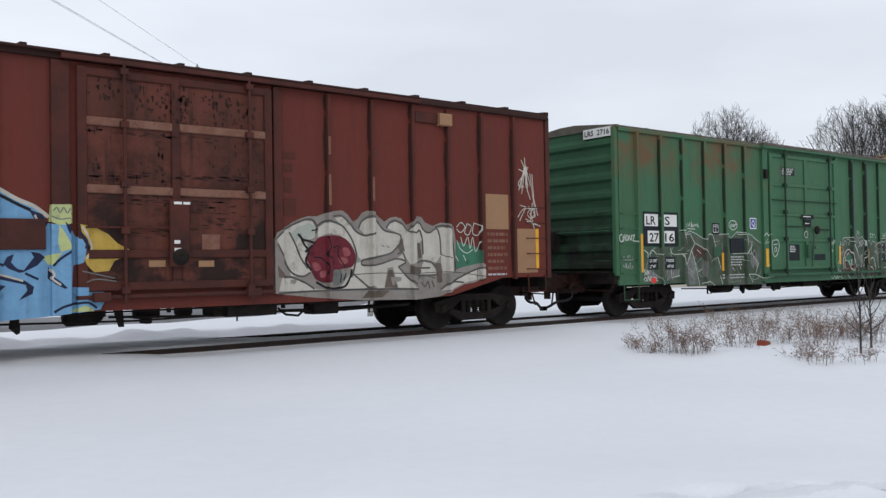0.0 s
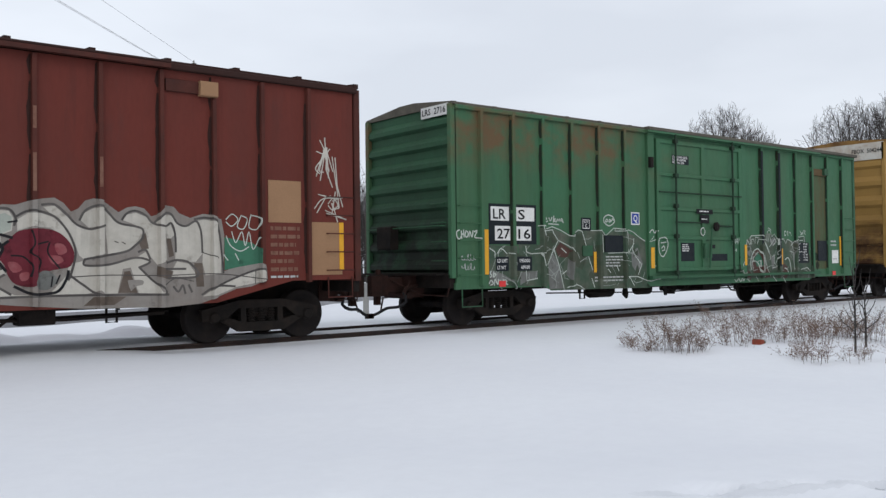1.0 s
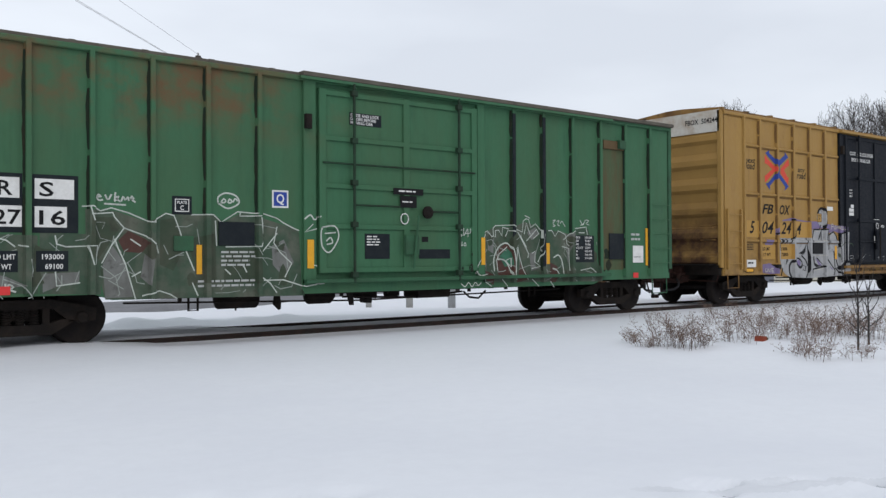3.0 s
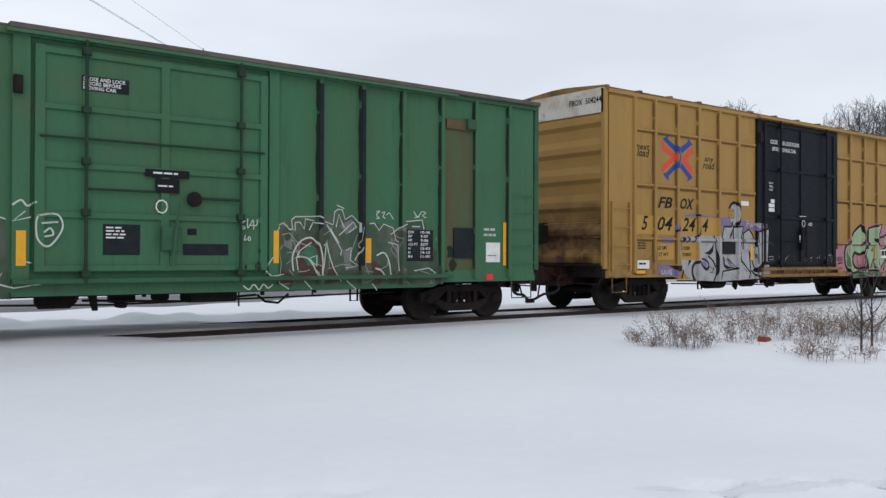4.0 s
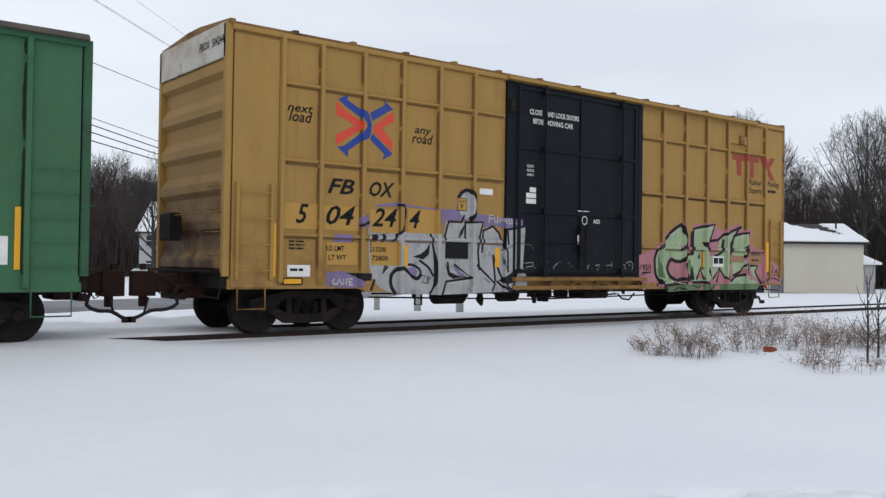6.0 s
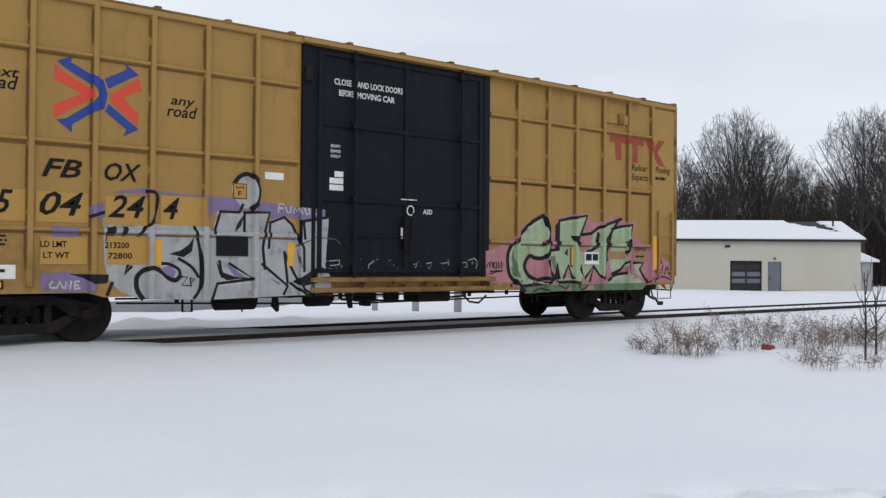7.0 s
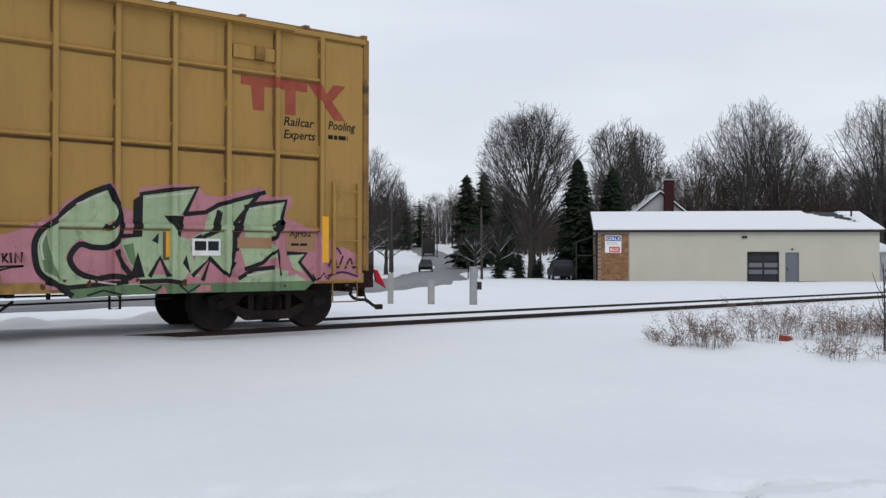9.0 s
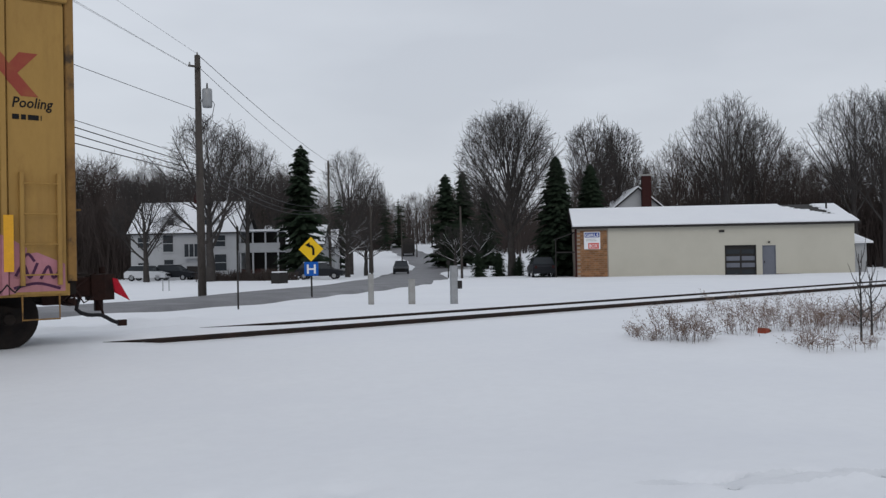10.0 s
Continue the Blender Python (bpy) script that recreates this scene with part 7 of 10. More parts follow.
line(YELLOW, spray_dark, 0.0069, 0.07, 0, (13.05, 1.92), (13.39, 1.96), (13.61, 2.09), (14.41, 2.32))
line(YELLOW, spray_dark, 0.0069, 0.07, 0, (13.61, 1.98), (13.53, 1.64), (13.38, 1.58), (13.25, 1.34))
line(YELLOW, spray_dark, 0.0069, 0.07, 0, (14.32, 2.3), (14.02, 1.95), (13.89, 1.8), (13.88, 1.35), (13.81, 1.03))
line(YELLOW, spray_dark, 0.0069, 0.07, 0, (14.07, 2.07), (14.3, 2.13), (14.81, 2.2), (14.72, 1.87), (14.6, 1.58), (14.52, 1.53))
line(YELLOW, spray_dark, 0.0069, 0.07, 0, (14.06, 1.99), (13.96, 1.65))
line(YELLOW, spray_dark, 0.0069, 0.07, 0, (12.51, 0.96), (12.66, 1.24), (12.79, 0.96))
line(YELLOW, spray_dark, 0.0069, 0.07, 0, (13.19, 0.96), (13.47, 1.23), (13.35, 0.89))
line(YELLOW, spray_dark, 0.0069, 0.07, 0, (14.08, 1.05), (14.38, 1.15), (14.62, 1.36), (14.7, 0.95))
line(YELLOW, spray_dark, 0.0069, 0.07, 0, (14.84, 1.31), (15.19, 1.31), (15.06, 1.16), (15.34, 0.84))
line(YELLOW, spray_dark, 0.0069, 0.07, 0, (13.97, 0.9), (14.22, 1.04), (14.55, 1.07))
line(YELLOW, spray_dark, 0.0069, 0.07, 0, (12.37, 0.87), (12.77, 0.88), (13.03, 0.84))
line(YELLOW, spray_dark, 0.0069, 0.07, 0, (11.03, 0.88), (11.31, 0.8), (12.16, 0.87))
line(YELLOW, spray_dark, 0.0069, 0.07, 0, (13.46, 1.23), (13.76, 0.94), (13.88, 1.15))
line(YELLOW, spray_dark, 0.007, 0.03, 0, (10.23, 1.2), (10.27, 1.29), (10.33, 1.2), (10.34, 1.28))
line(YELLOW, spray_dark, 0.007, 0.03, 0, (10.41, 1.29), (10.37, 1.27), (10.4, 1.23), (10.35, 1.18))
line(YELLOW, spray_dark, 0.007, 0.03, 0, (10.45, 1.29), (10.45, 1.17), (10.51, 1.3), (10.46, 1.23), (10.52, 1.17))
line(YELLOW, spray_dark, 0.007, 0.03, 0, (10.55, 1.3), (10.56, 1.17))
line(YELLOW, spray_dark, 0.007, 0.03, 0, (10.61, 1.17), (10.61, 1.3), (10.69, 1.17), (10.7, 1.31))
line(YELLOW, spray_dark, 0.007, 0.03, 0, (10.38, 1.11), (10.72, 1.12), (10.4, 1.06))
line(YELLOW, spray_dark, 0.007, 0.03, 0, (11.59, 0.68), (11.82, 0.75), (12.07, 0.68))
line(YELLOW, spray_dark, 0.007, 0.03, 0, (15.32, 0.95), (15.39, 0.84), (15.49, 0.97), (15.6, 0.86), (15.68, 0.95))
line(YELLOW, spray_dark, 0.007, 0.03, 0, (12.36, 0.81), (12.59, 0.73), (12.67, 0.79))
line(YELLOW, spray_dark, 0.007, 0.03, 0, (12.98, 0.8), (13.11, 0.69), (13.3, 0.8))
line(YELLOW, spray_white, 0.0074, 0.026, 1, (11.43, 2.02), (11.83, 2.2))
line(YELLOW, spray_white, 0.0074, 0.026, 1, (11.02, 1.62), (10.95, 1.41), (10.98, 1.21))
line(YELLOW, spray_white, 0.0074, 0.026, 1, (12.44, 2.16), (13.17, 2.26))
line(YELLOW, spray_white, 0.0074, 0.026, 1, (11.17, 1.76), (11.33, 1.91))
line(YELLOW, spray_white, 0.0074, 0.026, 1, (14.14, 2.04), (14.71, 2.12))
line(YELLOW, spray_white, 0.0074, 0.026, 1, (11.55, 0.91), (11.97, 0.84))
line(YELLOW, spray_white, 0.0074, 0.026, 1, (14.11, 0.95), (14.55, 1.01))
fill(YELLOW, spray_pink, 0.0034, 0, (15.5, 0.86), (16.28, 0.86), (16.28, 1.25), (15.9, 1.42), (15.5, 1.36))
line(YELLOW, spray_plum, 0.006, 0.04, 1, (15.62, 1.1), (15.72, 1.25), (15.8, 1.06), (15.9, 1.26))
line(YELLOW, spray_plum, 0.006, 0.04, 1, (15.95, 1.05), (16.05, 1.22), (16.12, 1.05), (16.22, 1.2))
line(YELLOW, spray_plum, 0.006, 0.04, 1, (15.6, 0.92), (15.9, 0.98), (16.2, 0.9))
line(YELLOW, spray_plum, 0.006, 0.04, 1, (15.7, 1.32), (15.78, 1.4), (15.86, 1.3))
# weathered silver lettering along the green car
fill(GREEN, spray_grey, 0.003, 0, (0.89, 1.66), (1.7, 1.64), (1.71, 0.81), (0.88, 0.82))
fill(GREEN, spray_grey, 0.003, 0, (1.73, 1.68), (2.56, 1.67), (2.59, 0.77), (1.73, 0.8))
fill(GREEN, spray_grey, 0.003, 0, (2.36, 2.04), (2.79, 2.03), (3.27, 1.87), (3.43, 1.93), (3.71, 2.02), (4.4, 2), (4.54, 1.89), (4.88, 2.07), (5.93, 1.79), (6, 0.65), (2.65, 0.69), (2.53, 1.13), (2.37, 1.22))
fill(GREEN, spray_moss, 0.0036, 0, (2.44, 1.92), (2.76, 1.93), (2.87, 1.77), (2.69, 1.5), (2.55, 1.3), (2.41, 1.36))
fill(GREEN, spray_moss, 0.0036, 0, (3.49, 1.9), (3.71, 1.94), (3.89, 1.51), (3.7, 1.11), (3.48, 1.21))
fill(GREEN, spray_moss, 0.0036, 0, (4.58, 1.46), (5.19, 1.46), (5.22, 0.88), (4.54, 0.9))
fill(GREEN, spray_moss, 0.0036, 0, (3.93, 1.61), (4.4, 1.71), (4.42, 0.9), (4.1, 0.91))
fill(GREEN, spray_ash, 0.004, 0, (2.61, 1.22), (2.76, 1.5), (2.95, 1.22), (3.07, 0.72), (2.65, 0.71))
fill(GREEN, spray_ash, 0.004, 0, (1.77, 1.09), (2.28, 1.11), (2.27, 0.95), (1.96, 0.9), (1.77, 0.82))
fill(GREEN, spray_ash, 0.004, 0, (0.93, 1.15), (1.28, 1.06), (1.56, 0.92), (0.94, 0.87))
fill(GREEN, spray_ash, 0.004, 0, (5.41, 1.51), (5.64, 1.62), (5.83, 1.23), (5.63, 0.98), (5.43, 1.19))
fill(GREEN, spray_ash, 0.004, 0, (3.27, 1.5), (3.4, 1.41), (3.33, 0.88), (3.18, 1.02))
fill(GREEN, spray_maroon, 0.0044, 0, (2.84, 1.58), (2.99, 1.73), (3.27, 1.6), (3.41, 1.46), (3.16, 1.39), (2.93, 1.41))
line(GREEN, spray_line, 0.0052, 0.02, 0, (2.32, 2.08), (2.46, 2.09), (2.58, 2.02), (2.74, 2.07), (3, 2), (3.32, 1.87), (3.4, 1.87))
line(GREEN, spray_line, 0.0052, 0.02, 0, (2.44, 1.97), (2.76, 2), (2.79, 1.93), (2.93, 1.77), (3.27, 1.65), (3.43, 1.5), (3.46, 1.39))
line(GREEN, spray_line, 0.0052, 0.02, 0, (2.42, 2.08), (2.48, 1.88))
line(GREEN, spray_line, 0.0052, 0.02, 0, (2.93, 1.77), (2.74, 1.5), (2.6, 1.24))
line(GREEN, spray_line, 0.0052, 0.02, 0, (2.79, 1.6), (2.84, 1.46), (2.95, 1.22), (3.1, 0.69))
line(GREEN, spray_line, 0.0052, 0.02, 0, (3.38, 1.89), (3.58, 2.01), (3.71, 1.98), (3.8, 1.75), (3.91, 1.41), (4.04, 1.11))
line(GREEN, spray_line, 0.0052, 0.02, 0, (3.99, 2), (4.37, 2.01), (4.5, 1.89), (4.79, 2.07), (5.13, 2.05))
line(GREEN, spray_line, 0.0052, 0.02, 0, (4.84, 2.07), (4.83, 2), (5.19, 2.01))
line(GREEN, spray_line, 0.0052, 0.02, 0, (5.26, 2.05), (5.51, 1.98), (5.64, 1.9), (5.84, 1.81), (5.93, 1.78))
line(GREEN, spray_line, 0.0052, 0.02, 0, (5.51, 1.83), (5.45, 1.56), (5.57, 1.4), (5.79, 1.21), (5.66, 0.98))
line(GREEN, spray_line, 0.0052, 0.02, 0, (5.51, 1.72), (5.23, 1.4))
line(GREEN, spray_line, 0.0052, 0.02, 0, (5.27, 0.93), (5.63, 0.93), (6.03, 0.81), (6.37, 0.86))
line(GREEN, spray_line, 0.0052, 0.02, 0, (5.22, 0.99), (5.38, 0.88), (5.5, 0.72))
line(GREEN, spray_line, 0.0052, 0.02, 0, (1.94, 1.64), (1.96, 1.52), (2.09, 1.48), (2.54, 1.5), (2.51, 1.22))
line(GREEN, spray_line, 0.0052, 0.02, 0, (1.94, 1.14), (1.96, 0.91), (2.28, 0.95))
line(GREEN, spray_line, 0.0052, 0.02, 0, (0.91, 1.6), (1.06, 1.52), (1.06, 1.41))
line(GREEN, spray_line, 0.0052, 0.02, 0, (1.13, 1.5), (1.21, 1.59), (1.29, 1.57), (1.4, 1.48))
line(GREEN, spray_line, 0.0052, 0.02, 0, (1.61, 1.3), (1.64, 1.14), (1.62, 1.05))
line(GREEN, spray_line, 0.0052, 0.02, 0, (3.21, 0.73), (3.48, 0.8), (3.65, 0.74), (3.76, 0.67))
line(GREEN, spray_line, 0.0052, 0.02, 0, (4.01, 0.91), (4.1, 0.71))
line(GREEN, spray_line, 0.0052, 0.02, 0, (5.19, 1.98), (5.23, 1.61), (5.19, 1.5), (4.58, 1.49))
line(GREEN, spray_line, 0.0052, 0.02, 0, (4.4, 1.91), (4.42, 1.51))
line(GREEN, spray_line, 0.0052, 0.02, 0, (2.39, 1.5), (2.47, 1.22))
line(GREEN, spray_line, 0.0052, 0.02, 0, (3.03, 1.6), (3.18, 1.5))
line(GREEN, spray_line, 0.0052, 0.02, 0, (3.05, 1.03), (3.18, 1.1))
line(GREEN, spray_line, 0.0052, 0.02, 0, (4.47, 1.61), (4.48, 1.79))
line(GREEN, spray_line, 0.0052, 0.02, 0, (4.57, 1.12), (4.66, 1.04))
line(GREEN, spray_line, 0.0052, 0.02, 0, (4.88, 1.2), (4.95, 1.07))
line(GREEN, spray_line, 0.0052, 0.02, 0, (6.1, 1.19), (6.28, 1.16))
line(GREEN, spray_line, 0.0052, 0.02, 0, (6.17, 1.89), (6.01, 1.75), (6.24, 1.81))
line(GREEN, spray_line, 0.0052, 0.02, 0, (1.45, 1.5), (1.56, 1.48))
line(GREEN, spray_line, 0.0054, 0.026, 1, (0.11, 1.96), (0.04, 1.92), (0.05, 1.82), (0.11, 1.78), (0.16, 1.84))
line(GREEN, spray_line, 0.0054, 0.026, 1, (0.16, 1.94), (0.17, 1.79))
line(GREEN, spray_line, 0.0054, 0.026, 1, (0.22, 1.96), (0.23, 1.82))
line(GREEN, spray_line, 0.0054, 0.026, 1, (0.16, 1.87), (0.23, 1.89))
line(GREEN, spray_line, 0.0054, 0.026, 1, (0.28, 1.94), (0.26, 1.85), (0.31, 1.82), (0.34, 1.9), (0.28, 1.95))
line(GREEN, spray_line, 0.0054, 0.026, 1, (0.36, 1.82), (0.38, 1.94), (0.44, 1.82), (0.47, 1.95))
line(GREEN, spray_line, 0.0054, 0.026, 1, (0.5, 1.93), (0.58, 1.95), (0.51, 1.82), (0.63, 1.8), (0.64, 1.75))
line(GREEN, spray_line, 0.0054, 0.026, 1, (2.54, 2.23), (2.6, 2.24), (2.58, 2.27), (2.53, 2.24), (2.55, 2.18), (2.62, 2.19))
line(GREEN, spray_line, 0.0054, 0.026, 1, (2.65, 2.26), (2.69, 2.19), (2.74, 2.27))
line(GREEN, spray_line, 0.0054, 0.026, 1, (2.8, 2.3), (2.79, 2.17), (2.85, 2.25), (2.81, 2.22), (2.87, 2.17))
line(GREEN, spray_line, 0.0054, 0.026, 1, (2.89, 2.18), (2.92, 2.25), (2.95, 2.19), (2.99, 2.25), (3, 2.18))
line(GREEN, spray_line, 0.0054, 0.026, 1, (3.04, 2.21), (3.09, 2.23), (3.07, 2.27), (3.03, 2.22), (3.1, 2.17))
line(GREEN, spray_line, 0.0054, 0.026, 1, (2.64, 2.13), (2.95, 2.12))
line(GREEN, spray_line, 0.0054, 0.026, 1, (4.45, 2.2), (4.62, 2.12), (4.81, 2.21), (4.76, 2.33), (4.58, 2.37), (4.45, 2.3), (4.45, 2.2))
line(GREEN, spray_line, 0.0054, 0.026, 1, (4.5, 2.22), (4.55, 2.28), (4.58, 2.22), (4.5, 2.21))
line(GREEN, spray_line, 0.0054, 0.026, 1, (4.62, 2.22), (4.65, 2.28), (4.69, 2.22), (4.62, 2.21))
line(GREEN, spray_line, 0.0054, 0.026, 1, (4.71, 2.23), (4.75, 2.29), (4.79, 2.24))
line(GREEN, spray_line, 0.0054, 0.026, 1, (6.34, 1.84), (6.59, 1.86), (6.67, 1.68), (6.55, 1.46), (6.44, 1.4), (6.33, 1.51), (6.31, 1.73), (6.34, 1.84))
line(GREEN, spray_line, 0.0054, 0.026, 1, (6.39, 1.73), (6.6, 1.75))
line(GREEN, spray_line, 0.0054, 0.026, 1, (6.42, 1.6), (6.5, 1.66), (6.54, 1.57), (6.43, 1.54))
line(GREEN, spray_line, 0.0054, 0.026, 1, (0.94, 1.12), (0.91, 1.08), (0.96, 1.04), (0.91, 0.99))
line(GREEN, spray_line, 0.0054, 0.026, 1, (1.02, 1.11), (1, 1), (1.08, 1.06), (1.02, 1.07))
line(GREEN, spray_line, 0.0054, 0.026, 1, (0.89, 0.87), (0.94, 0.94), (1, 0.87), (0.93, 0.84))
line(GREEN, spray_line, 0.0054, 0.026, 1, (1.03, 0.83), (1.05, 0.96), (1.12, 0.85), (1.15, 0.95))
line(GREEN, spray_line, 0.0054, 0.026, 1, (1.19, 0.94), (1.18, 0.83), (1.27, 0.85), (1.28, 0.95))
line(GREEN, spray_line, 0.0054, 0.026, 1, (1.3, 0.83), (1.32, 0.94), (1.39, 0.9), (1.32, 0.88), (1.41, 0.84))
line(GREEN, spray_line, 0.0054, 0.026, 1, (6.01, 1.98), (6.12, 2.05), (6.2, 1.97), (6.31, 2.03))
fill(GREEN, spray_grey, 0.003, 0, (10.15, 1.74), (10.28, 1.83), (10.46, 1.92), (11.05, 1.94), (11.34, 2.05), (11.63, 1.97), (11.83, 1.88), (12.09, 1.89), (12.35, 1.85), (12.67, 1.81), (13, 1.96), (13.31, 1.93), (13.36, 1.78), (13.69, 1), (13.69, 0.74), (10.16, 0.79))
fill(GREEN, spray_ash, 0.0036, 0, (11.39, 1.82), (11.65, 1.94), (11.77, 1.8), (11.54, 1.66))
fill(GREEN, spray_ash, 0.0036, 0, (11.46, 1.38), (11.66, 1.42), (11.64, 1.1), (11.8, 1.07), (11.52, 1.01))
fill(GREEN, spray_ash, 0.0036, 0, (12.56, 1.78), (12.82, 1.83), (12.73, 1.54), (12.65, 1.1))
fill(GREEN, spray_ash, 0.0036, 0, (10.28, 1.71), (10.46, 1.7), (10.44, 1.37), (10.29, 1.45))
fill(GREEN, spray_maroon, 0.004, 0, (10.51, 1.35), (10.6, 1.49), (10.78, 1.58), (10.93, 1.54), (11.02, 1.31), (11.03, 0.9), (10.6, 0.87), (10.52, 1.1))
fill(GREEN, spray_maroon, 0.004, 0, (11.19, 1.22), (11.47, 0.83), (11.1, 0.77), (11.16, 1.01))
fill(GREEN, spray_maroon, 0.004, 0, (12.09, 1.18), (12.31, 1.1), (12.38, 0.91), (12.25, 0.75), (12.09, 0.75))
fill(GREEN, spray_maroon, 0.004, 0, (10.19, 1.05), (10.48, 0.93), (10.44, 0.73), (10.23, 0.84))
fill(GREEN, spray_teal, 0.0046, 0, (10.6, 1.32), (10.82, 1.49), (10.92, 1.41), (10.95, 1.14), (10.76, 1.1))
line(GREEN, spray_line, 0.0054, 0.02, 0, (10.12, 1.69), (10.19, 1.8), (10.28, 1.84), (10.4, 1.72), (10.45, 1.74), (10.43, 1.89), (10.5, 1.95), (10.96, 1.97), (11.05, 1.92))
line(GREEN, spray_line, 0.0054, 0.02, 0, (10.5, 1.72), (10.5, 1.85), (10.59, 1.86), (10.68, 1.74), (10.7, 1.92), (10.87, 1.89))
line(GREEN, spray_line, 0.0054, 0.02, 0, (10.78, 1.73), (10.85, 1.86), (11.01, 1.84))
line(GREEN, spray_line, 0.0054, 0.02, 0, (11.1, 1.88), (11.26, 1.83), (11.29, 2.06), (11.36, 2.11), (11.45, 2.1), (11.51, 1.93), (11.65, 2.01), (11.81, 1.87), (11.81, 1.71))
line(GREEN, spray_line, 0.0054, 0.02, 0, (11.32, 1.79), (11.38, 2.02), (11.44, 1.88), (11.49, 1.79))
line(GREEN, spray_line, 0.0054, 0.02, 0, (11.39, 1.65), (11.68, 1.89), (11.75, 1.8), (11.59, 1.7))
line(GREEN, spray_line, 0.0054, 0.02, 0, (11.13, 1.83), (11.29, 1.6), (11.44, 1.38), (11.42, 1.29))
line(GREEN, spray_line, 0.0054, 0.02, 0, (11.08, 1.46), (11.13, 1.51), (11.17, 1.33), (11.27, 1.06), (11.43, 0.83))
line(GREEN, spray_line, 0.0054, 0.02, 0, (10.56, 1.03), (10.53, 1.24), (10.6, 1.37), (10.82, 1.51))
line(GREEN, spray_line, 0.0054, 0.02, 0, (10.8, 1.24), (10.92, 1.28), (10.92, 1.1), (10.8, 1.21))
line(GREEN, spray_line, 0.0054, 0.02, 0, (11.02, 0.83), (11.08, 1.1), (11.12, 1.47))
line(GREEN, spray_line, 0.0054, 0.02, 0, (11.54, 1.38), (11.64, 1.43), (11.62, 1.2), (11.79, 1.1), (11.54, 1.06))
line(GREEN, spray_line, 0.0054, 0.02, 0, (11.72, 1.2), (11.86, 1.43))
line(GREEN, spray_line, 0.0054, 0.02, 0, (12.04, 1.87), (12.14, 1.88), (12.24, 1.75), (12.35, 1.87), (12.56, 1.8), (12.62, 1.58), (12.69, 1.54))
line(GREEN, spray_line, 0.0054, 0.02, 0, (12.51, 1.68), (12.78, 1.86), (12.89, 1.88))
line(GREEN, spray_line, 0.0054, 0.02, 0, (12.46, 1.53), (12.67, 1.49), (12.7, 1))
line(GREEN, spray_line, 0.0054, 0.02, 0, (12.86, 1.93), (13.24, 1.97), (13.28, 1.8))
line(GREEN, spray_line, 0.0054, 0.02, 0, (13, 1.84), (13.18, 1.84))
line(GREEN, spray_line, 0.0054, 0.02, 0, (13.06, 1), (13.4, 1.05), (13.57, 0.95))
line(GREEN, spray_line, 0.0054, 0.02, 0, (9.94, 1.1), (10.03, 1.23), (10.14, 1.34))
line(GREEN, spray_line, 0.0054, 0.02, 0, (9.9, 1.02), (10.03, 0.93), (10.29, 0.96))
line(GREEN, spray_line, 0.0054, 0.02, 0, (10.16, 0.84), (10.38, 0.71))
line(GREEN, spray_line, 0.0054, 0.02, 0, (10.69, 0.84), (10.83, 0.7))
line(GREEN, spray_line, 0.0054, 0.02, 0, (11.55, 0.83), (11.74, 0.68))
line(GREEN, spray_line, 0.0054, 0.02, 0, (12.1, 0.77), (12.2, 0.65))
line(GREEN, spray_line, 0.0054, 0.02, 0, (11.34, 2.18), (11.48, 2.13))
line(GREEN, spray_line, 0.0054, 0.02, 0, (11.2, 1.76), (11.38, 1.51))
line(GREEN, spray_line, 0.0056, 0.028, 1, (10.47, 1.02), (10.45, 1.24), (10.51, 1.41), (10.64, 1.55), (10.82, 1.59), (10.95, 1.46), (11.01, 1.19), (11, 0.92))
line(GREEN, spray_line, 0.0056, 0.028, 1, (10.55, 1.26), (10.74, 1.24), (10.87, 1.1), (10.95, 0.92))
line(GREEN, spray_line, 0.0056, 0.028, 1, (12.2, 1.29), (12.35, 1.34), (12.46, 1.2), (12.52, 0.91))
line(GREEN, spray_line, 0.0056, 0.028, 1, (12.17, 1.05), (12.3, 1.01), (12.41, 0.86))
line(GREEN, spray_line, 0.0056, 0.018, 1, (9.44, 1.84), (9.52, 1.86), (9.44, 1.78), (9.53, 1.73), (9.43, 1.71))
line(GREEN, spray_line, 0.0056, 0.018, 1, (9.56, 1.88), (9.56, 1.73), (9.62, 1.81), (9.66, 1.87), (9.67, 1.71))
line(GREEN, spray_line, 0.0056, 0.018, 1, (9.59, 1.78), (9.72, 1.78), (9.73, 1.87))
line(GREEN, spray_line, 0.0056, 0.018, 1, (9.52, 1.61), (9.5, 1.52), (9.55, 1.56))
line(GREEN, spray_line, 0.0056, 0.018, 1, (9.58, 1.59), (9.57, 1.53), (9.62, 1.54), (9.59, 1.6))
line(GREEN, spray_line, 0.0056, 0.018, 1, (12.18, 2.09), (12.26, 2.11), (12.18, 2.03), (12.26, 1.98), (12.18, 1.97))
line(GREEN, spray_line, 0.0056, 0.018, 1, (12.3, 2.07), (12.37, 2.1), (12.33, 2), (12.39, 1.98))
line(GREEN, spray_line, 0.0056, 0.018, 1, (12.41, 2.04), (12.47, 2.08), (12.56, 1.97))
line(GREEN, spray_line, 0.0056, 0.018, 1, (13.04, 2.12), (13.13, 2.03), (13.22, 2.13))
line(GREEN, spray_line, 0.0056, 0.018, 1, (13.06, 2.01), (13.17, 2.03))
line(GREEN, spray_line, 0.0056, 0.018, 1, (13.24, 2.13), (13.33, 2.11), (13.24, 2.05), (13.33, 2.02))
line(GREEN, spray_line, 0.0056, 0.018, 1, (9.49, 0.78), (9.59, 0.72), (9.68, 0.8), (9.77, 0.71), (9.85, 0.8), (9.95, 0.73), (10.04, 0.79))
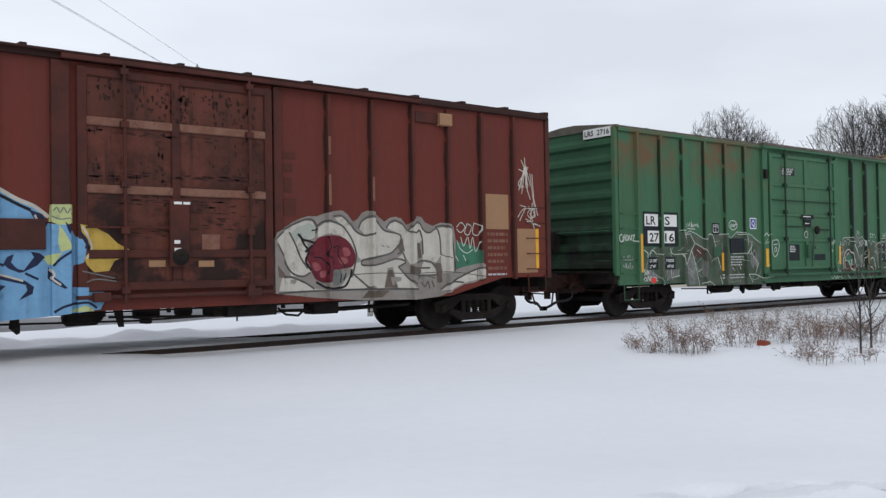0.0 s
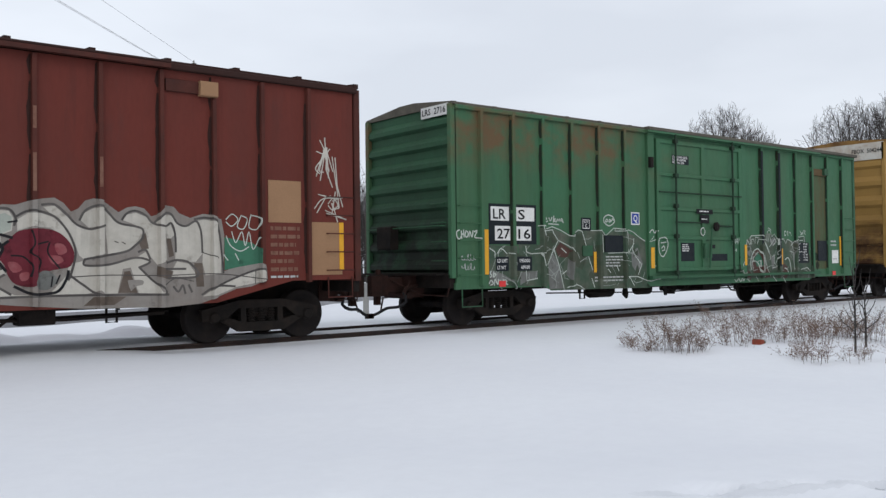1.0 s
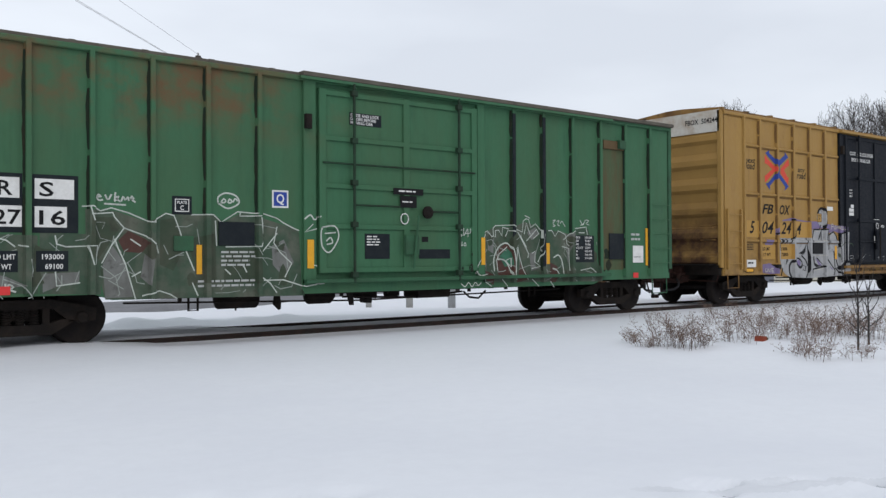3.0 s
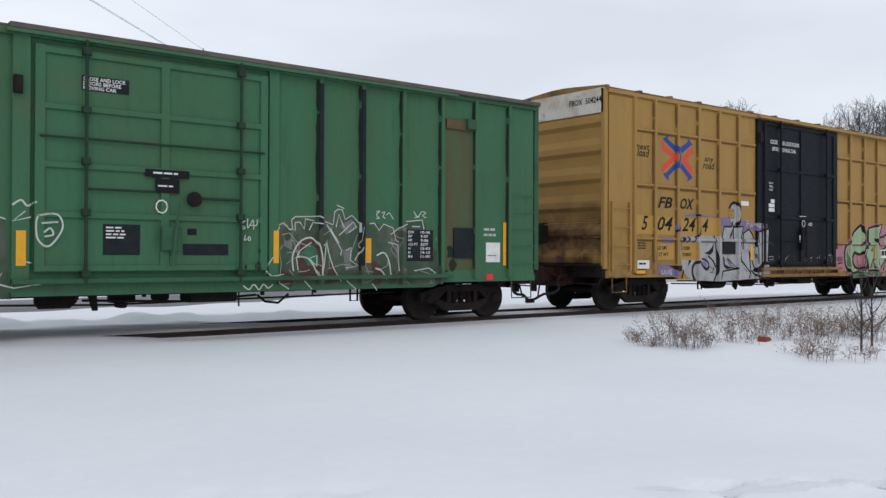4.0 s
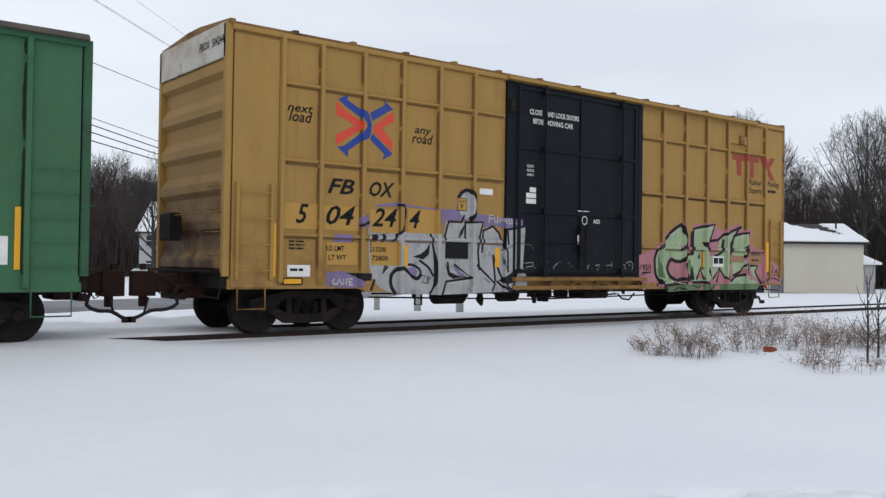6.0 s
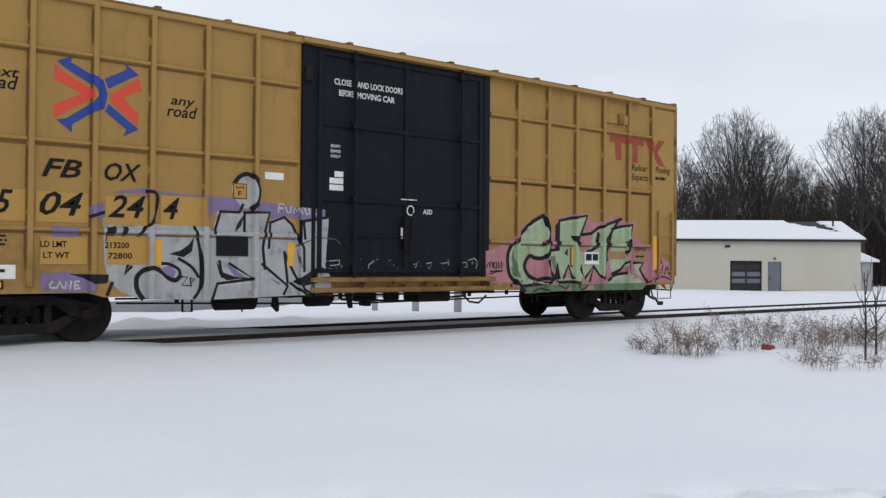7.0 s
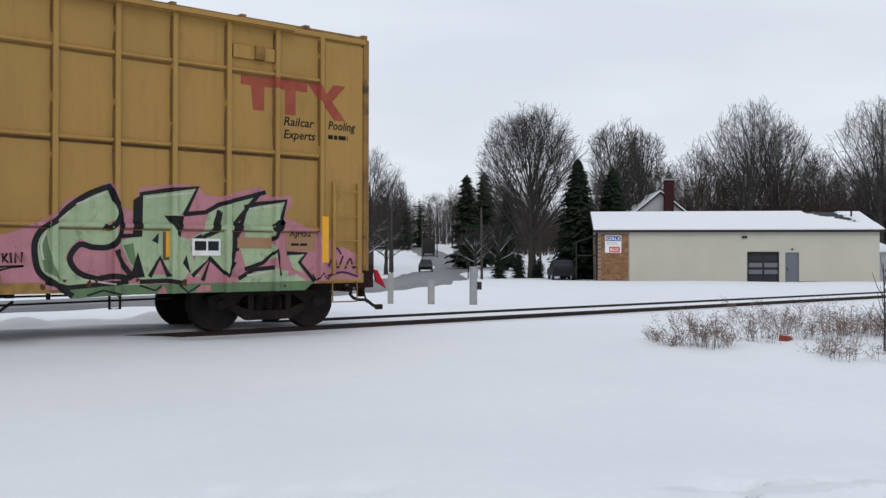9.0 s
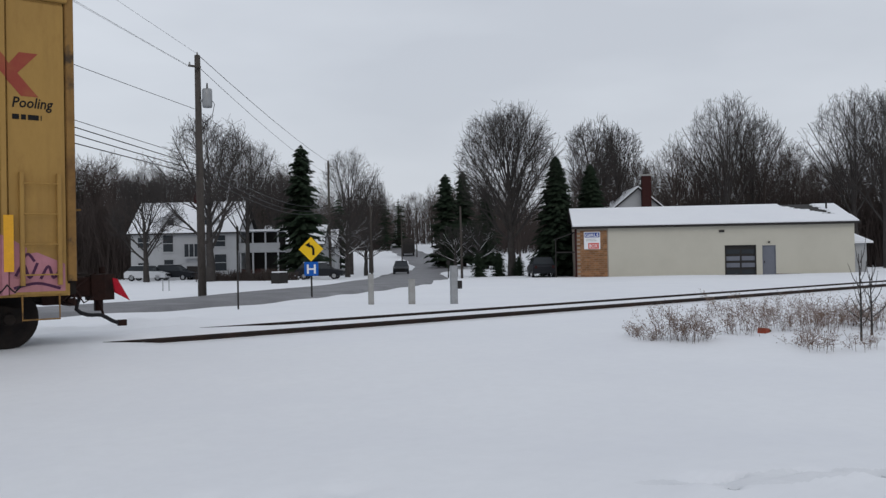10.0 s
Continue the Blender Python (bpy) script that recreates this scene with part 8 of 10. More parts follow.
# tall thin tag at the end of the red car
line(RED, spray_white, 0.006, 0.022, 0, (-0.82, 2.86), (-0.64, 3.37))
line(RED, spray_white, 0.006, 0.022, 0, (-0.74, 2.79), (-0.62, 3.38))
line(RED, spray_white, 0.006, 0.022, 0, (-0.57, 2.84), (-0.6, 3.38))
line(RED, spray_white, 0.006, 0.022, 0, (-0.49, 2.68), (-0.62, 2.99), (-0.6, 3.38))
line(RED, spray_white, 0.006, 0.022, 0, (-0.43, 3.21), (-0.39, 2.7), (-0.28, 2.34))
line(RED, spray_white, 0.006, 0.022, 0, (-0.81, 2.22), (-0.64, 2.48), (-0.28, 2.5))
line(RED, spray_white, 0.006, 0.022, 0, (-0.64, 3.55), (-0.6, 2.99))
line(RED, spray_white, 0.006, 0.022, 0, (-0.49, 2.43), (-0.37, 2.48), (-0.35, 2.32), (-0.47, 2.27), (-0.51, 2.39))
line(RED, spray_white, 0.006, 0.022, 0, (-0.61, 2.21), (-0.21, 2.11))
line(RED, spray_white, 0.006, 0.022, 0, (-0.49, 2.39), (-0.39, 2.06))
# faint spray on the dark door
line(YELLOW, spray_grey, 0.006, 0.022, 0, (5.95, 1.54), (6.33, 1.71), (6.71, 1.67), (6.79, 1.59))
line(YELLOW, spray_grey, 0.006, 0.022, 0, (5.98, 1.47), (6.04, 1.17))
line(YELLOW, spray_grey, 0.006, 0.022, 0, (6.39, 1.3), (6.41, 1.01), (6.72, 1.0))
line(YELLOW, spray_silver, 0.006, 0.016, 0, (7.47, 1.27), (7.4, 1.23), (7.39, 1.15), (7.47, 1.12))
line(YELLOW, spray_silver, 0.006, 0.016, 0, (8.41, 1.24), (8.48, 1.26), (8.46, 1.19))
line(YELLOW, spray_silver, 0.006, 0.016, 0, (8.71, 1.26), (8.83, 1.28))
line(YELLOW, spray_silver, 0.006, 0.016, 0, (8.76, 1.19), (8.82, 1.13))
line(YELLOW, spray_silver, 0.006, 0.016, 0, (9.09, 1.26), (9.26, 1.29), (9.24, 1.23))
line(YELLOW, spray_silver, 0.006, 0.016, 0, (9.08, 1.14), (9.14, 1.16))
line(YELLOW, spray_silver, 0.006, 0.016, 0, (9.55, 1.27), (9.69, 1.29), (9.72, 1.2), (9.57, 1.18))
line(YELLOW, spray_silver, 0.006, 0.016, 0, (9.75, 1.33), (9.9, 1.37), (10.0, 1.29), (9.94, 1.16))
line(YELLOW, spray_silver, 0.006, 0.016, 0, (6.57, 1.29), (6.78, 1.31), (6.78, 1.23), (6.59, 1.21))
line(YELLOW, spray_silver, 0.006, 0.016, 0, (6.56, 1.16), (6.76, 1.14))
line(YELLOW, spray_silver, 0.006, 0.016, 0, (8.04, 1.13), (8.14, 1.12))
line(YELLOW, spray_silver, 0.006, 0.016, 0, (8.37, 1.12), (8.58, 1.11))
yellow_side.paint('stencil_panel', [[(13.17, 1.27), (13.64, 1.27), (13.64, 1.54), (13.17, 1.54)]], white_paint, yellow_car, 0.0095)
yellow_side.paint('stencil_panel', [[(13.21, 1.35), (13.4, 1.35), (13.4, 1.5), (13.21, 1.5)]], stencil_navy, yellow_car, 0.0115)
yellow_side.paint('stencil_panel', [[(13.43, 1.35), (13.61, 1.35), (13.61, 1.5), (13.43, 1.5)]], stencil_navy, yellow_car, 0.0115)
yellow_side.paint('stencil_panel', [[(12.7, 1.2), (12.8, 1.2), (12.8, 1.64), (12.7, 1.64)]], rust_patch, yellow_car, 0.0095)
yellow_side.paint('stencil_panel', [[(13.93, 1.39), (14.54, 1.39), (14.54, 1.57), (13.93, 1.57)]], tan_patch, yellow_car, 0.0095)
yellow_side.paint('stencil_panel', [[(1.84, 1.21), (2.49, 1.21), (2.49, 1.61), (1.84, 1.61)]], fresh_yellow, yellow_car, 0.0078)
yellow_side.paint('stencil_panel', [[(2.77, 1.21), (3.39, 1.21), (3.39, 1.64), (2.77, 1.64)]], fresh_yellow, yellow_car, 0.0078)
yellow_side.paint('stencil_panel', [[(1.0, 1.82), (1.63, 1.82), (1.63, 2.27), (1.0, 2.27)]], fresh_yellow, yellow_car, 0.0078)
yellow_side.paint('stencil_panel', [[(1.77, 1.82), (2.5, 1.82), (2.5, 2.26), (1.77, 2.26)]], fresh_yellow, yellow_car, 0.0078)
yellow_side.paint('stencil_panel', [[(2.74, 1.81), (3.37, 1.81), (3.37, 2.24), (2.74, 2.24)]], fresh_yellow, yellow_car, 0.0078)
yellow_side.paint('stencil_panel', [[(3.58, 1.83), (4.28, 1.83), (4.28, 2.29), (3.58, 2.29)]], fresh_yellow, yellow_car, 0.0078)
yellow_side.paint('stencil_panel', [[(4.78, 2.3), (5.03, 2.3), (5.03, 2.56), (4.78, 2.56)]], fresh_yellow, yellow_car, 0.0078)

line(YELLOW, black_paint, 0.0092, 0.016, 0, (4.79, 2.31), (5.02, 2.31), (5.02, 2.55), (4.79, 2.55), (4.79, 2.31))
lettering("PLATE", 4.83, 2.47, 0.04, black_paint, yellow_car, -HALF - 0.0105, 0.15)
lettering("F", 4.87, 2.35, 0.085, black_paint, yellow_car, -HALF - 0.0105, 0.06)
for k, (x0, z0, x1, z1) in enumerate(((0.9, 0.74, 2.4, 1.65), (2.5, 0.74, 4.2, 1.85), (4.4, 0.74, 5.95, 1.9), (10.2, 0.76, 11.9, 1.8), (11.9, 0.76, 13.6, 1.75))):
    for shape in blotches(x0, z0, x1, z1, 4, 200 + k, 0.13):
        green_side.paint("overspray", shape, spray_moss, green_car, 0.0042)
    for shape in crackle(x0, z0, x1, z1, 16, 220 + k, 0.012):
        green_side.paint("graffiti_line", shape, spray_faint, green_car, 0.0047)
for at, tall, wide, seed in ((0.15, 1.31, 0.38, 63), (0.15, 1.13, 0.38, 64)):
    green_side.paint("graffiti_line", scrawl(at, tall, wide, 0.19, seed, 5), grey_paint, green_car, 0.005)
for shape in blotches(-6.3, 0.76, -3.0, 1.1, 7, 303, 0.12):
    red_side.paint("overspray", shape, spray_halo, red_car, 0.005)
for shape in blotches(6.4, 1.1, 10.0, 1.34, 30, 306, 0.022):
    yellow_side.paint("overspray", shape, spray_ash, yellow_car, 0.004)
for shape in blotches(6.0, 0.74, 10.6, 0.93, 16, 307, 0.10) + blotches(10.4, 0.74, 15.0, 0.92, 8, 308, 0.05):
    yellow_side.paint("grime", shape, sill_grime, yellow_car, 0.0095)


# ---------------------------------------------------------------- trees
def spot(u, d):
    """A place d metres ahead and u times as far to the side (right is positive)."""
    return 0.6213 * d + 0.7836 * d * u, 0.7836 * d - 0.6213 * d * u


def stem(geo, r, p, way, length, radius, level, last, kids, thin, crown_at, crown_size):
    """One limb with its own limbs; it bends up as it grows and stops at the crown's outline."""
    n = 4 if level < 2 else 3 if level < last else 2
    pts, p0, w = [p], p.copy(), way.normalized()
    for i in range(n):
        w = (w + Vector((r.gauss(0, 0.05), r.gauss(0, 0.05), r.gauss(0.035 if level < 2 else 0.01, 0.045)))).normalized()
        p1 = p0 + w * (length / n)
        q = p1 - crown_at
        if level > 0 and (q.x / crown_size[0]) ** 2 + (q.y / crown_size[0]) ** 2 + (q.z / crown_size[1]) ** 2 > r.uniform(0.65, 1.3):
            break
        p0 = p1
        pts.append(p0)
    n = len(pts) - 1
    if n < 1:
        return
    radii = [max(thin, radius * (1 - 0.75 * i / n)) for i in range(n + 1)]
    geo.tube(pts, radii, 5 if level < 2 else 3, cap=False)
    if level < 2:
        geo.limbs.append((pts, radii))
    if level >= last:
        return
    for k in range(kids[level]):
        f = min(0.99, 0.2 + 0.8 * (k + r.random() * 0.8) / kids[level])
        i = min(int(f * n), n - 1)
        q = pts[i].lerp(pts[i + 1], f * n - i)
        along = (pts[i + 1] - pts[i]).normalized()
        side = along.orthogonal().normalized()
        side.rotate(Matrix.Rotation(r.uniform(0, 6.283), 3, along))
        lean = r.uniform(0.35, 0.65) if level < 1 else r.uniform(0.4, 0.8)
        stem(geo, r, q, along * math.cos(lean) + side * math.sin(lean), length * r.uniform(0.45, 0.66) * (1.1 - 0.3 * f), radii[i] * 0.5, level + 1, last, kids, thin, crown_at, crown_size)


def tree_meshes(seed, height, trunk_h, width, limbs, kids, last=3, thin=0.012, r0=0.3, spread=0.75, mat=None, snowy=False):
    """Trunk and crown of a leafless broadleaf tree whose crown is about that wide."""
    r = random.Random(seed)
    trunk, crown = Geo(), Geo()
    top = Vector((r.gauss(0, 0.25), r.gauss(0, 0.25), height * 0.74))
    fork = Vector((0, 0.05, trunk_h))
    pts = [Vector((0, 0, -0.6)), Vector((0, 0, 0.2)), Vector((0.05, 0, trunk_h * 0.6)), fork, top.lerp(fork, 0.45), top]
    trunk.tube(pts, [r0 * 1.5, r0 * 1.15, r0, r0 * 0.85, r0 * 0.45, r0 * 0.1], 8)
    at, size = Vector((0, 0, height * 0.60)), (width * 0.5, height * 0.42)
    for k in range(limbs):
        f = (k + 0.5) / limbs
        z = trunk_h * 0.9 + (height * 0.60 - trunk_h * 0.9) * f
        a = k * 2.4 + r.uniform(-0.4, 0.4)
        lean = spread * (1.1 - 0.7 * f)
        way = Vector((math.cos(a) * math.sin(lean), math.sin(a) * math.sin(lean), math.cos(lean)))
        reach = min((height - z) * 0.95, width * 0.5 / max(0.25, math.sin(lean)))
        stem(crown, r, Vector((0, 0, z)), way, reach * r.uniform(0.8, 1.0), r0 * (0.4 - 0.2 * f), 0, last, kids, thin, at, size)
    made = (trunk.mesh("trunk", mat or bark, True), crown.mesh("crown", mat or bark))
    if snowy:
        # snow lies on the upper side of every stout limb
        cap_ = Geo()
        for line_, wide in crown.limbs:
            cap_.tube([p + Vector((0, 0, w * 0.75)) for p, w in zip(line_, wide)], [w * 0.6 for w in wide], 4)
        made += (cap_.mesh("limb_snow", snow),)
    return made


def plant_tree(meshes, x, y, scale, turn, label, name="bare_tree", group="", dz=0.0):
    t = thing(name, pose(x, y, land_z(x, y) + dz, 0, 0, turn), label, "tree", group)
    t.scale = (scale, scale, scale)
    for nm, me in zip(("trunk", "crown", "limb_snow"), meshes):
        o = new(nm, me)
        o.parent = t
    return t


def conifer_meshes(seed, height, width, layers, per, narrow=1.0, ragged=True):
    """Trunk and needled boughs of an evergreen."""
    r = random.Random(seed)
    trunk, crown = Geo(), Geo()
    trunk.tube([(0, 0, -0.4), (0, 0, height * 0.5), (0, 0, height * 0.97)], [width * 0.06, width * 0.045, 0.02], 7)
    for i in range(layers):
        f = i / (layers - 1)
        z = height * (0.06 + 0.92 * f)
        reach = width * 0.5 * ((1 - f) ** narrow) * (r.choice((0.45, 0.75, 0.95, 1.15)) * r.uniform(0.85, 1.1) if ragged else r.uniform(0.85, 1.05)) + 0.1
        for k in range(per):
            a = k * 6.283 / per + i * 1.3 + r.uniform(-0.3, 0.3)
            L = reach * r.uniform(0.5, 1.15)
            tip = Vector((math.cos(a) * L, math.sin(a) * L, z - L * r.uniform(0.05, 0.35)))
            base = Vector((0, 0, z))
            side = Vector((-math.sin(a), math.cos(a), 0))
            for s in range(7):
                g = 0.15 + 0.85 * (s + r.random()) / 7
                c = base.lerp(tip, g)
                w = 0.12 * height / 10 + 0.15 * L * (1 - g * 0.6) * r.uniform(0.5, 1.1)
                d = (tip - base).normalized() * w * 1.3
                dn = Vector((0, 0, -w * r.uniform(0.3, 0.8)))
                crown.add([c - side * w + dn, c + d * 0.3 + dn * 0.3, c + side * w + dn * r.random(), c - d * 0.6 + Vector((0, 0, w * 0.4)), c + d + dn], [(0, 1, 3), (1, 2, 3), (0, 4, 1), (1, 4, 2)])
    return trunk.mesh("trunk", bark, True), crown.mesh("crown", needles)


def build_trees():
    big = tree_meshes(11, 15.0, 2.8, 10.2, 26, (8, 7, 5), 3, 0.009, 0.36)
    x, y = spot(0.078, 78)
    plant_tree(big, x, y, 1.01, 20, "broad leafless shade tree with a rounded fan of branches")
    pair = tree_meshes(12, 13.5, 5.0, 5.6, 12, (6, 6, 5), 3, 0.011, 0.28, 0.6)
    tall = tree_meshes(13, 18.0, 4.5, 11.0, 13, (6, 5, 4), 3, 0.012, 0.32, 0.55)
    old = tree_meshes(14, 13.0, 2.4, 9.0, 15, (7, 6, 4), 3, 0.012, 0.34, 0.8)
    low = tree_meshes(15, 8.0, 2.0, 8.0, 10, (6, 5, 4), 3, 0.014, 0.30, 1.15, None, True)
    slim = [tree_meshes(20 + k, 15.0 + k, 3.5 + k, 6.0 + 0.8 * (k % 3), 9, (5, 5, 3), 3, 0.0125, 0.2, 0.7, bark_far) for k in range(4)]
    for u, d, m, s, a, lab in (
            (-0.265, 80, old, 1.16, 30, "leafless street tree with forked limbs beside the white house"),
            (-0.222, 88, tall, 0.78, 130, "slender leafless tree behind the utility pole"),
            (-0.109, 96, low, 0.92, 75, "crooked leafless tree with snow along its limbs"),
            (-0.088, 104, low, 0.85, 215, "crooked leafless tree on the snowy verge"),
            (-0.105, 112, tall, 0.88, 10, "tall leafless tree beside the road"),
            (-0.082, 118, pair, 0.98, 60, "tall leafless tree beside the road"),
            (0.014, 84, low, 0.62, 10, "small leafless tree on the roadside lawn"),
            (0.040, 90, low, 0.72, 200, "small leafless tree on the roadside lawn"),
            (0.172, 98, pair, 1.3, 45, "leafless tree behind the small evergreen"),
            (0.2, 104, pair, 1.32, 160, "leafless tree behind the grey house"),
            (0.325, 98, tall, 1.08, 25, "tall leafless tree at the edge of the wood"),
            (0.352, 104, tall, 1.04, 190, "tall leafless tree at the edge of the wood"),
            (0.505, 88, tall, 0.98, 90, "tall leafless tree with a split crown"),
            (0.47, 96, tall, 1.08, 15, "tall leafless tree at the edge of the wood"),
            (0.545, 92, tall, 1.12, 260, "tall leafless tree at the edge of the wood"),
            (-0.338, 84, old, 0.82, 140, "leafless tree in front of the white house"),
            (-0.305, 108, old, 1.0, 190, "leafless tree behind the white house"),
            (-0.19, 110, old, 1.0, 300, "leafless tree behind the white house")):
        x, y = spot(u, d)
        plant_tree(m, x, y, s, a, lab, group="street trees")
    r = random.Random(5)
    for k in range(120):
        u = 0.15 + 0.48 * ((k * 0.618) % 1.0)
        d = 98 + 52 * r.random()
        x, y = spot(u, d)
        plant_tree(slim[k % 4], x, y, r.uniform(0.75, 1.05), r.uniform(0, 360), "leafless grey-brown tree in the wood", "woodland_tree", "wood behind the low building")
    for k in range(64):
        u = -0.50 + 0.34 * ((k * 0.618) % 1.0)
        d = 126 + 44 * r.random()
        x, y = spot(u, d)
        plant_tree(slim[k % 4], x, y, r.uniform(0.9, 1.2), r.uniform(0, 360), "leafless grey-brown tree in the wood", "woodland_tree", "wood behind the houses")
    for k in range(10):
        x, y = spot(-0.46 + 0.012 * k, 112 + 12 * r.random())
        plant_tree(slim[k % 4], x, y, r.uniform(0.85, 1.05), r.uniform(0, 360), "leafless grey-brown tree in the wood", "woodland_tree", "wood behind the houses")
    for k in range(70):
        u = -0.15 + 0.24 * ((k * 0.618) % 1.0)
        d = 150 + 120 * r.random()
        if u < -0.05 and d < 205:
            d += 70
        if abs(u + 0.03 + (d - 174) * 0.00024) < 0.026:
            continue
        x, y = spot(u, d)
        plant_tree(slim[k % 4], x, y, r.uniform(0.8, 1.05), r.uniform(0, 360), "leafless grey-brown tree in the wood", "woodland_tree", "wood along the far road")
    for k in range(40):
        u = -0.11 + 0.15 * ((k * 0.618) % 1.0)
        x, y = spot(u, 290 + 50 * r.random())
        plant_tree(slim[k % 4], x, y, r.uniform(0.85, 1.1), r.uniform(0, 360), "leafless grey-brown tree in the wood", "woodland_tree", "wood along the far road")
    # evergreens
    cedar = conifer_meshes(31, 10.4, 4.7, 64, 20, 0.62, False)
    spruce = conifer_meshes(32, 13.6, 5.6, 44, 15, 0.5)
    pine = conifer_meshes(33, 12.0, 6.0, 22, 9, 0.5)
    for u, d, m, s, lab in ((0.130, 75, cedar, 1.0, "dark pointed cedar beside the low building"), (0.169, 80, cedar, 0.98, "dark pointed cedar behind the low building"),
                            (-0.160, 90, spruce, 1.02, "tall dark spruce in front of the houses"), (0.004, 130, spruce, 1.05, "dark pine beside the road"),
                            (0.024, 136, spruce, 1.1, "dark pine beside the road"), (0.05, 128, spruce, 0.85, "dark pine behind the shade tree"),
                            (-0.415, 120, pine, 1.15, "dark pine at the edge of the wood"), (-0.118, 135, pine, 0.95, "broad dark pine behind the road sign"),
                            (-0.066, 215, pine, 1.0, "dark pine at the bend of the road"), (-0.05, 230, pine, 1.1, "dark pine at the bend of the road"), (-0.205, 130, pine, 0.9, "dark pine behind the houses")):
        x, y = spot(u, d)
        plant_tree(m, x, y, s, u * 900, lab, "evergreen_tree", "evergreens")
    shrub = conifer_meshes(34, 2.3, 1.7, 22, 14, 0.4, False)
    for u, d, s in ((0.0405, 76, 0.95), (0.0635, 76, 0.95), (0.086, 77, 0.8), (0.139, 77, 0.9), (0.150, 74, 1.2)):
        x, y = spot(u, d)
        plant_tree(shrub, x, y, s, u * 3000, "small clipped evergreen shrub dusted with snow", "evergreen_shrub", "shrubs on the lawn")
    # undergrowth that fills the wood between its trunks
    for nm, u0, u1, d0, d1, n, h in (("woodland_undergrowth", 0.15, 0.68, 100, 150, 8600, 9.5), ("woodland_undergrowth", -0.54, -0.17, 120, 175, 8000, 11.0), ("woodland_undergrowth", -0.15, -0.06, 215, 280, 2200, 10.5),
                                     ("woodland_undergrowth", -0.005, 0.17, 178, 270, 3000, 11.0), ("woodland_undergrowth", -0.47, -0.345, 108, 124, 1500, 11.0), ("woodland_undergrowth", -0.14, 0.06, 285, 345, 1800, 12.0)):
        g, q = Geo(), random.Random(n)
        for k in range(n):
            x, y = spot(q.uniform(u0, u1), q.uniform(d0, d1))
            z, hh = land_z(x, y), h * q.uniform(0.45, 1.1)
            a, b = q.gauss(0, 0.12), q.gauss(0, 0.12)
            g.tube([(x, y, z - 0.2), (x + a * hh * 0.5, y + b * hh * 0.5, z + hh * 0.55), (x + a * hh * 1.3, y + b * hh, z + hh)], [0.06, 0.04, 0.015], 3, cap=False)
            for j in range(3):
                f = q.uniform(0.35, 0.8)
                bx, by, bz = x + a * hh * f, y + b * hh * f, z + hh * f
                g.tube([(bx, by, bz), (bx + q.gauss(0, 0.9), by + q.gauss(0, 0.9), bz + q.uniform(0.6, 2.0))], [0.03, 0.012], 3, cap=False)
        solid(nm, g, brush, "brown leafless thicket beneath the woodland trees", "undergrowth", kind="stuff")


build_trees()


def build_hedge():
    """Bare brown hedge along the front garden of the white house."""
    g, q = Geo(), random.Random(77)
    for k in range(1500):
        f = q.random()
        x, y = 33.6 + 4.6 * f + q.gauss(0, 0.35), 78.9 - 9.5 * f + q.gauss(0, 0.35)
        z, hh = land_z(x, y), (0.75 + 0.2 * math.sin(f * 19)) * q.uniform(0.5, 1.25)
        a, b = q.gauss(0, 0.3), q.gauss(0, 0.3)
        g.tube([(x, y, z - 0.1), (x + a * hh * 0.5, y + b * hh * 0.5, z + hh * 0.6), (x + a * hh, y + b * hh, z + hh)], [0.03, 0.025, 0.012], 3, cap=False)
    solid("hedge", g, bark_far, "bare brown hedge along the front garden", "hedge", kind="stuff")


build_hedge()


# ---------------------------------------------------------------- buildings
def window(parent, x0, x1, z0, z1, y, sash=True, frame_mat=None, glass=None):
    """A framed window in a wall that faces -y of its house."""
    fm = frame_mat or siding
    w = part("window", Geo().box(x0 - 0.1, x1 + 0.1, y - 0.05, y + 0.001, z0 - 0.1, z1 + 0.1), fm, parent)
    part("pane", Geo().box(x0, x1, y - 0.058, y - 0.05, z0, z1), glass or glass_dark, w)
    if sash:
        part("sash_bar", Geo().box(x0, x1, y - 0.075, y - 0.058, (z0 + z1) / 2 - 0.03, (z0 + z1) / 2 + 0.03), fm, w)
    part("sill", Geo().box(x0 - 0.14, x1 + 0.14, y - 0.12, y, z0 - 0.16, z0 - 0.1), fm, w)
    return w


def gable_house(name, m, length, depth, eave, ridge, wall_mat, label, snow_t=0.12, front_gable=False):
    """Walls with thickness under a snow-covered gable roof."""
    h = thing(name, m, label, "house")
    t = 0.2
    part("wall", Geo().box(0, length, 0, t, -1.0, eave), wall_mat, h)
    part("wall", Geo().box(0, length, depth - t, depth, -1.0, eave), wall_mat, h)
    for a in (0, length - t):
        part("gable_wall", Geo().prism([(t, -1.0), (depth - t, -1.0), (depth - t, eave), (depth / 2, ridge - 0.05), (t, eave)], "x", a, a + t), wall_mat, h)
    o = 0.4
    k = (ridge - eave) / (depth / 2)
    r = part("roof", Geo().prism([(-o, eave - o * k - 0.12), (depth / 2, ridge - 0.12), (depth + o, eave - o * k - 0.12), (depth + o, eave - o * k), (depth / 2, ridge), (-o, eave - o * k)], "x", -o, length + o), dark_trim, h)
    part("roof_snow", Geo().prism([(-o + 0.05, eave - o * k + 0.01), (depth / 2, ridge + 0.005), (depth + o - 0.05, eave - o * k + 0.01), (depth + o - 0.08, eave - o * k + snow_t),
                                   (depth / 2, ridge + snow_t), (-o + 0.08, eave - o * k + snow_t)], "x", -o + 0.08, length + o - 0.08), snow, r, "snow lying on the roof")
    return h


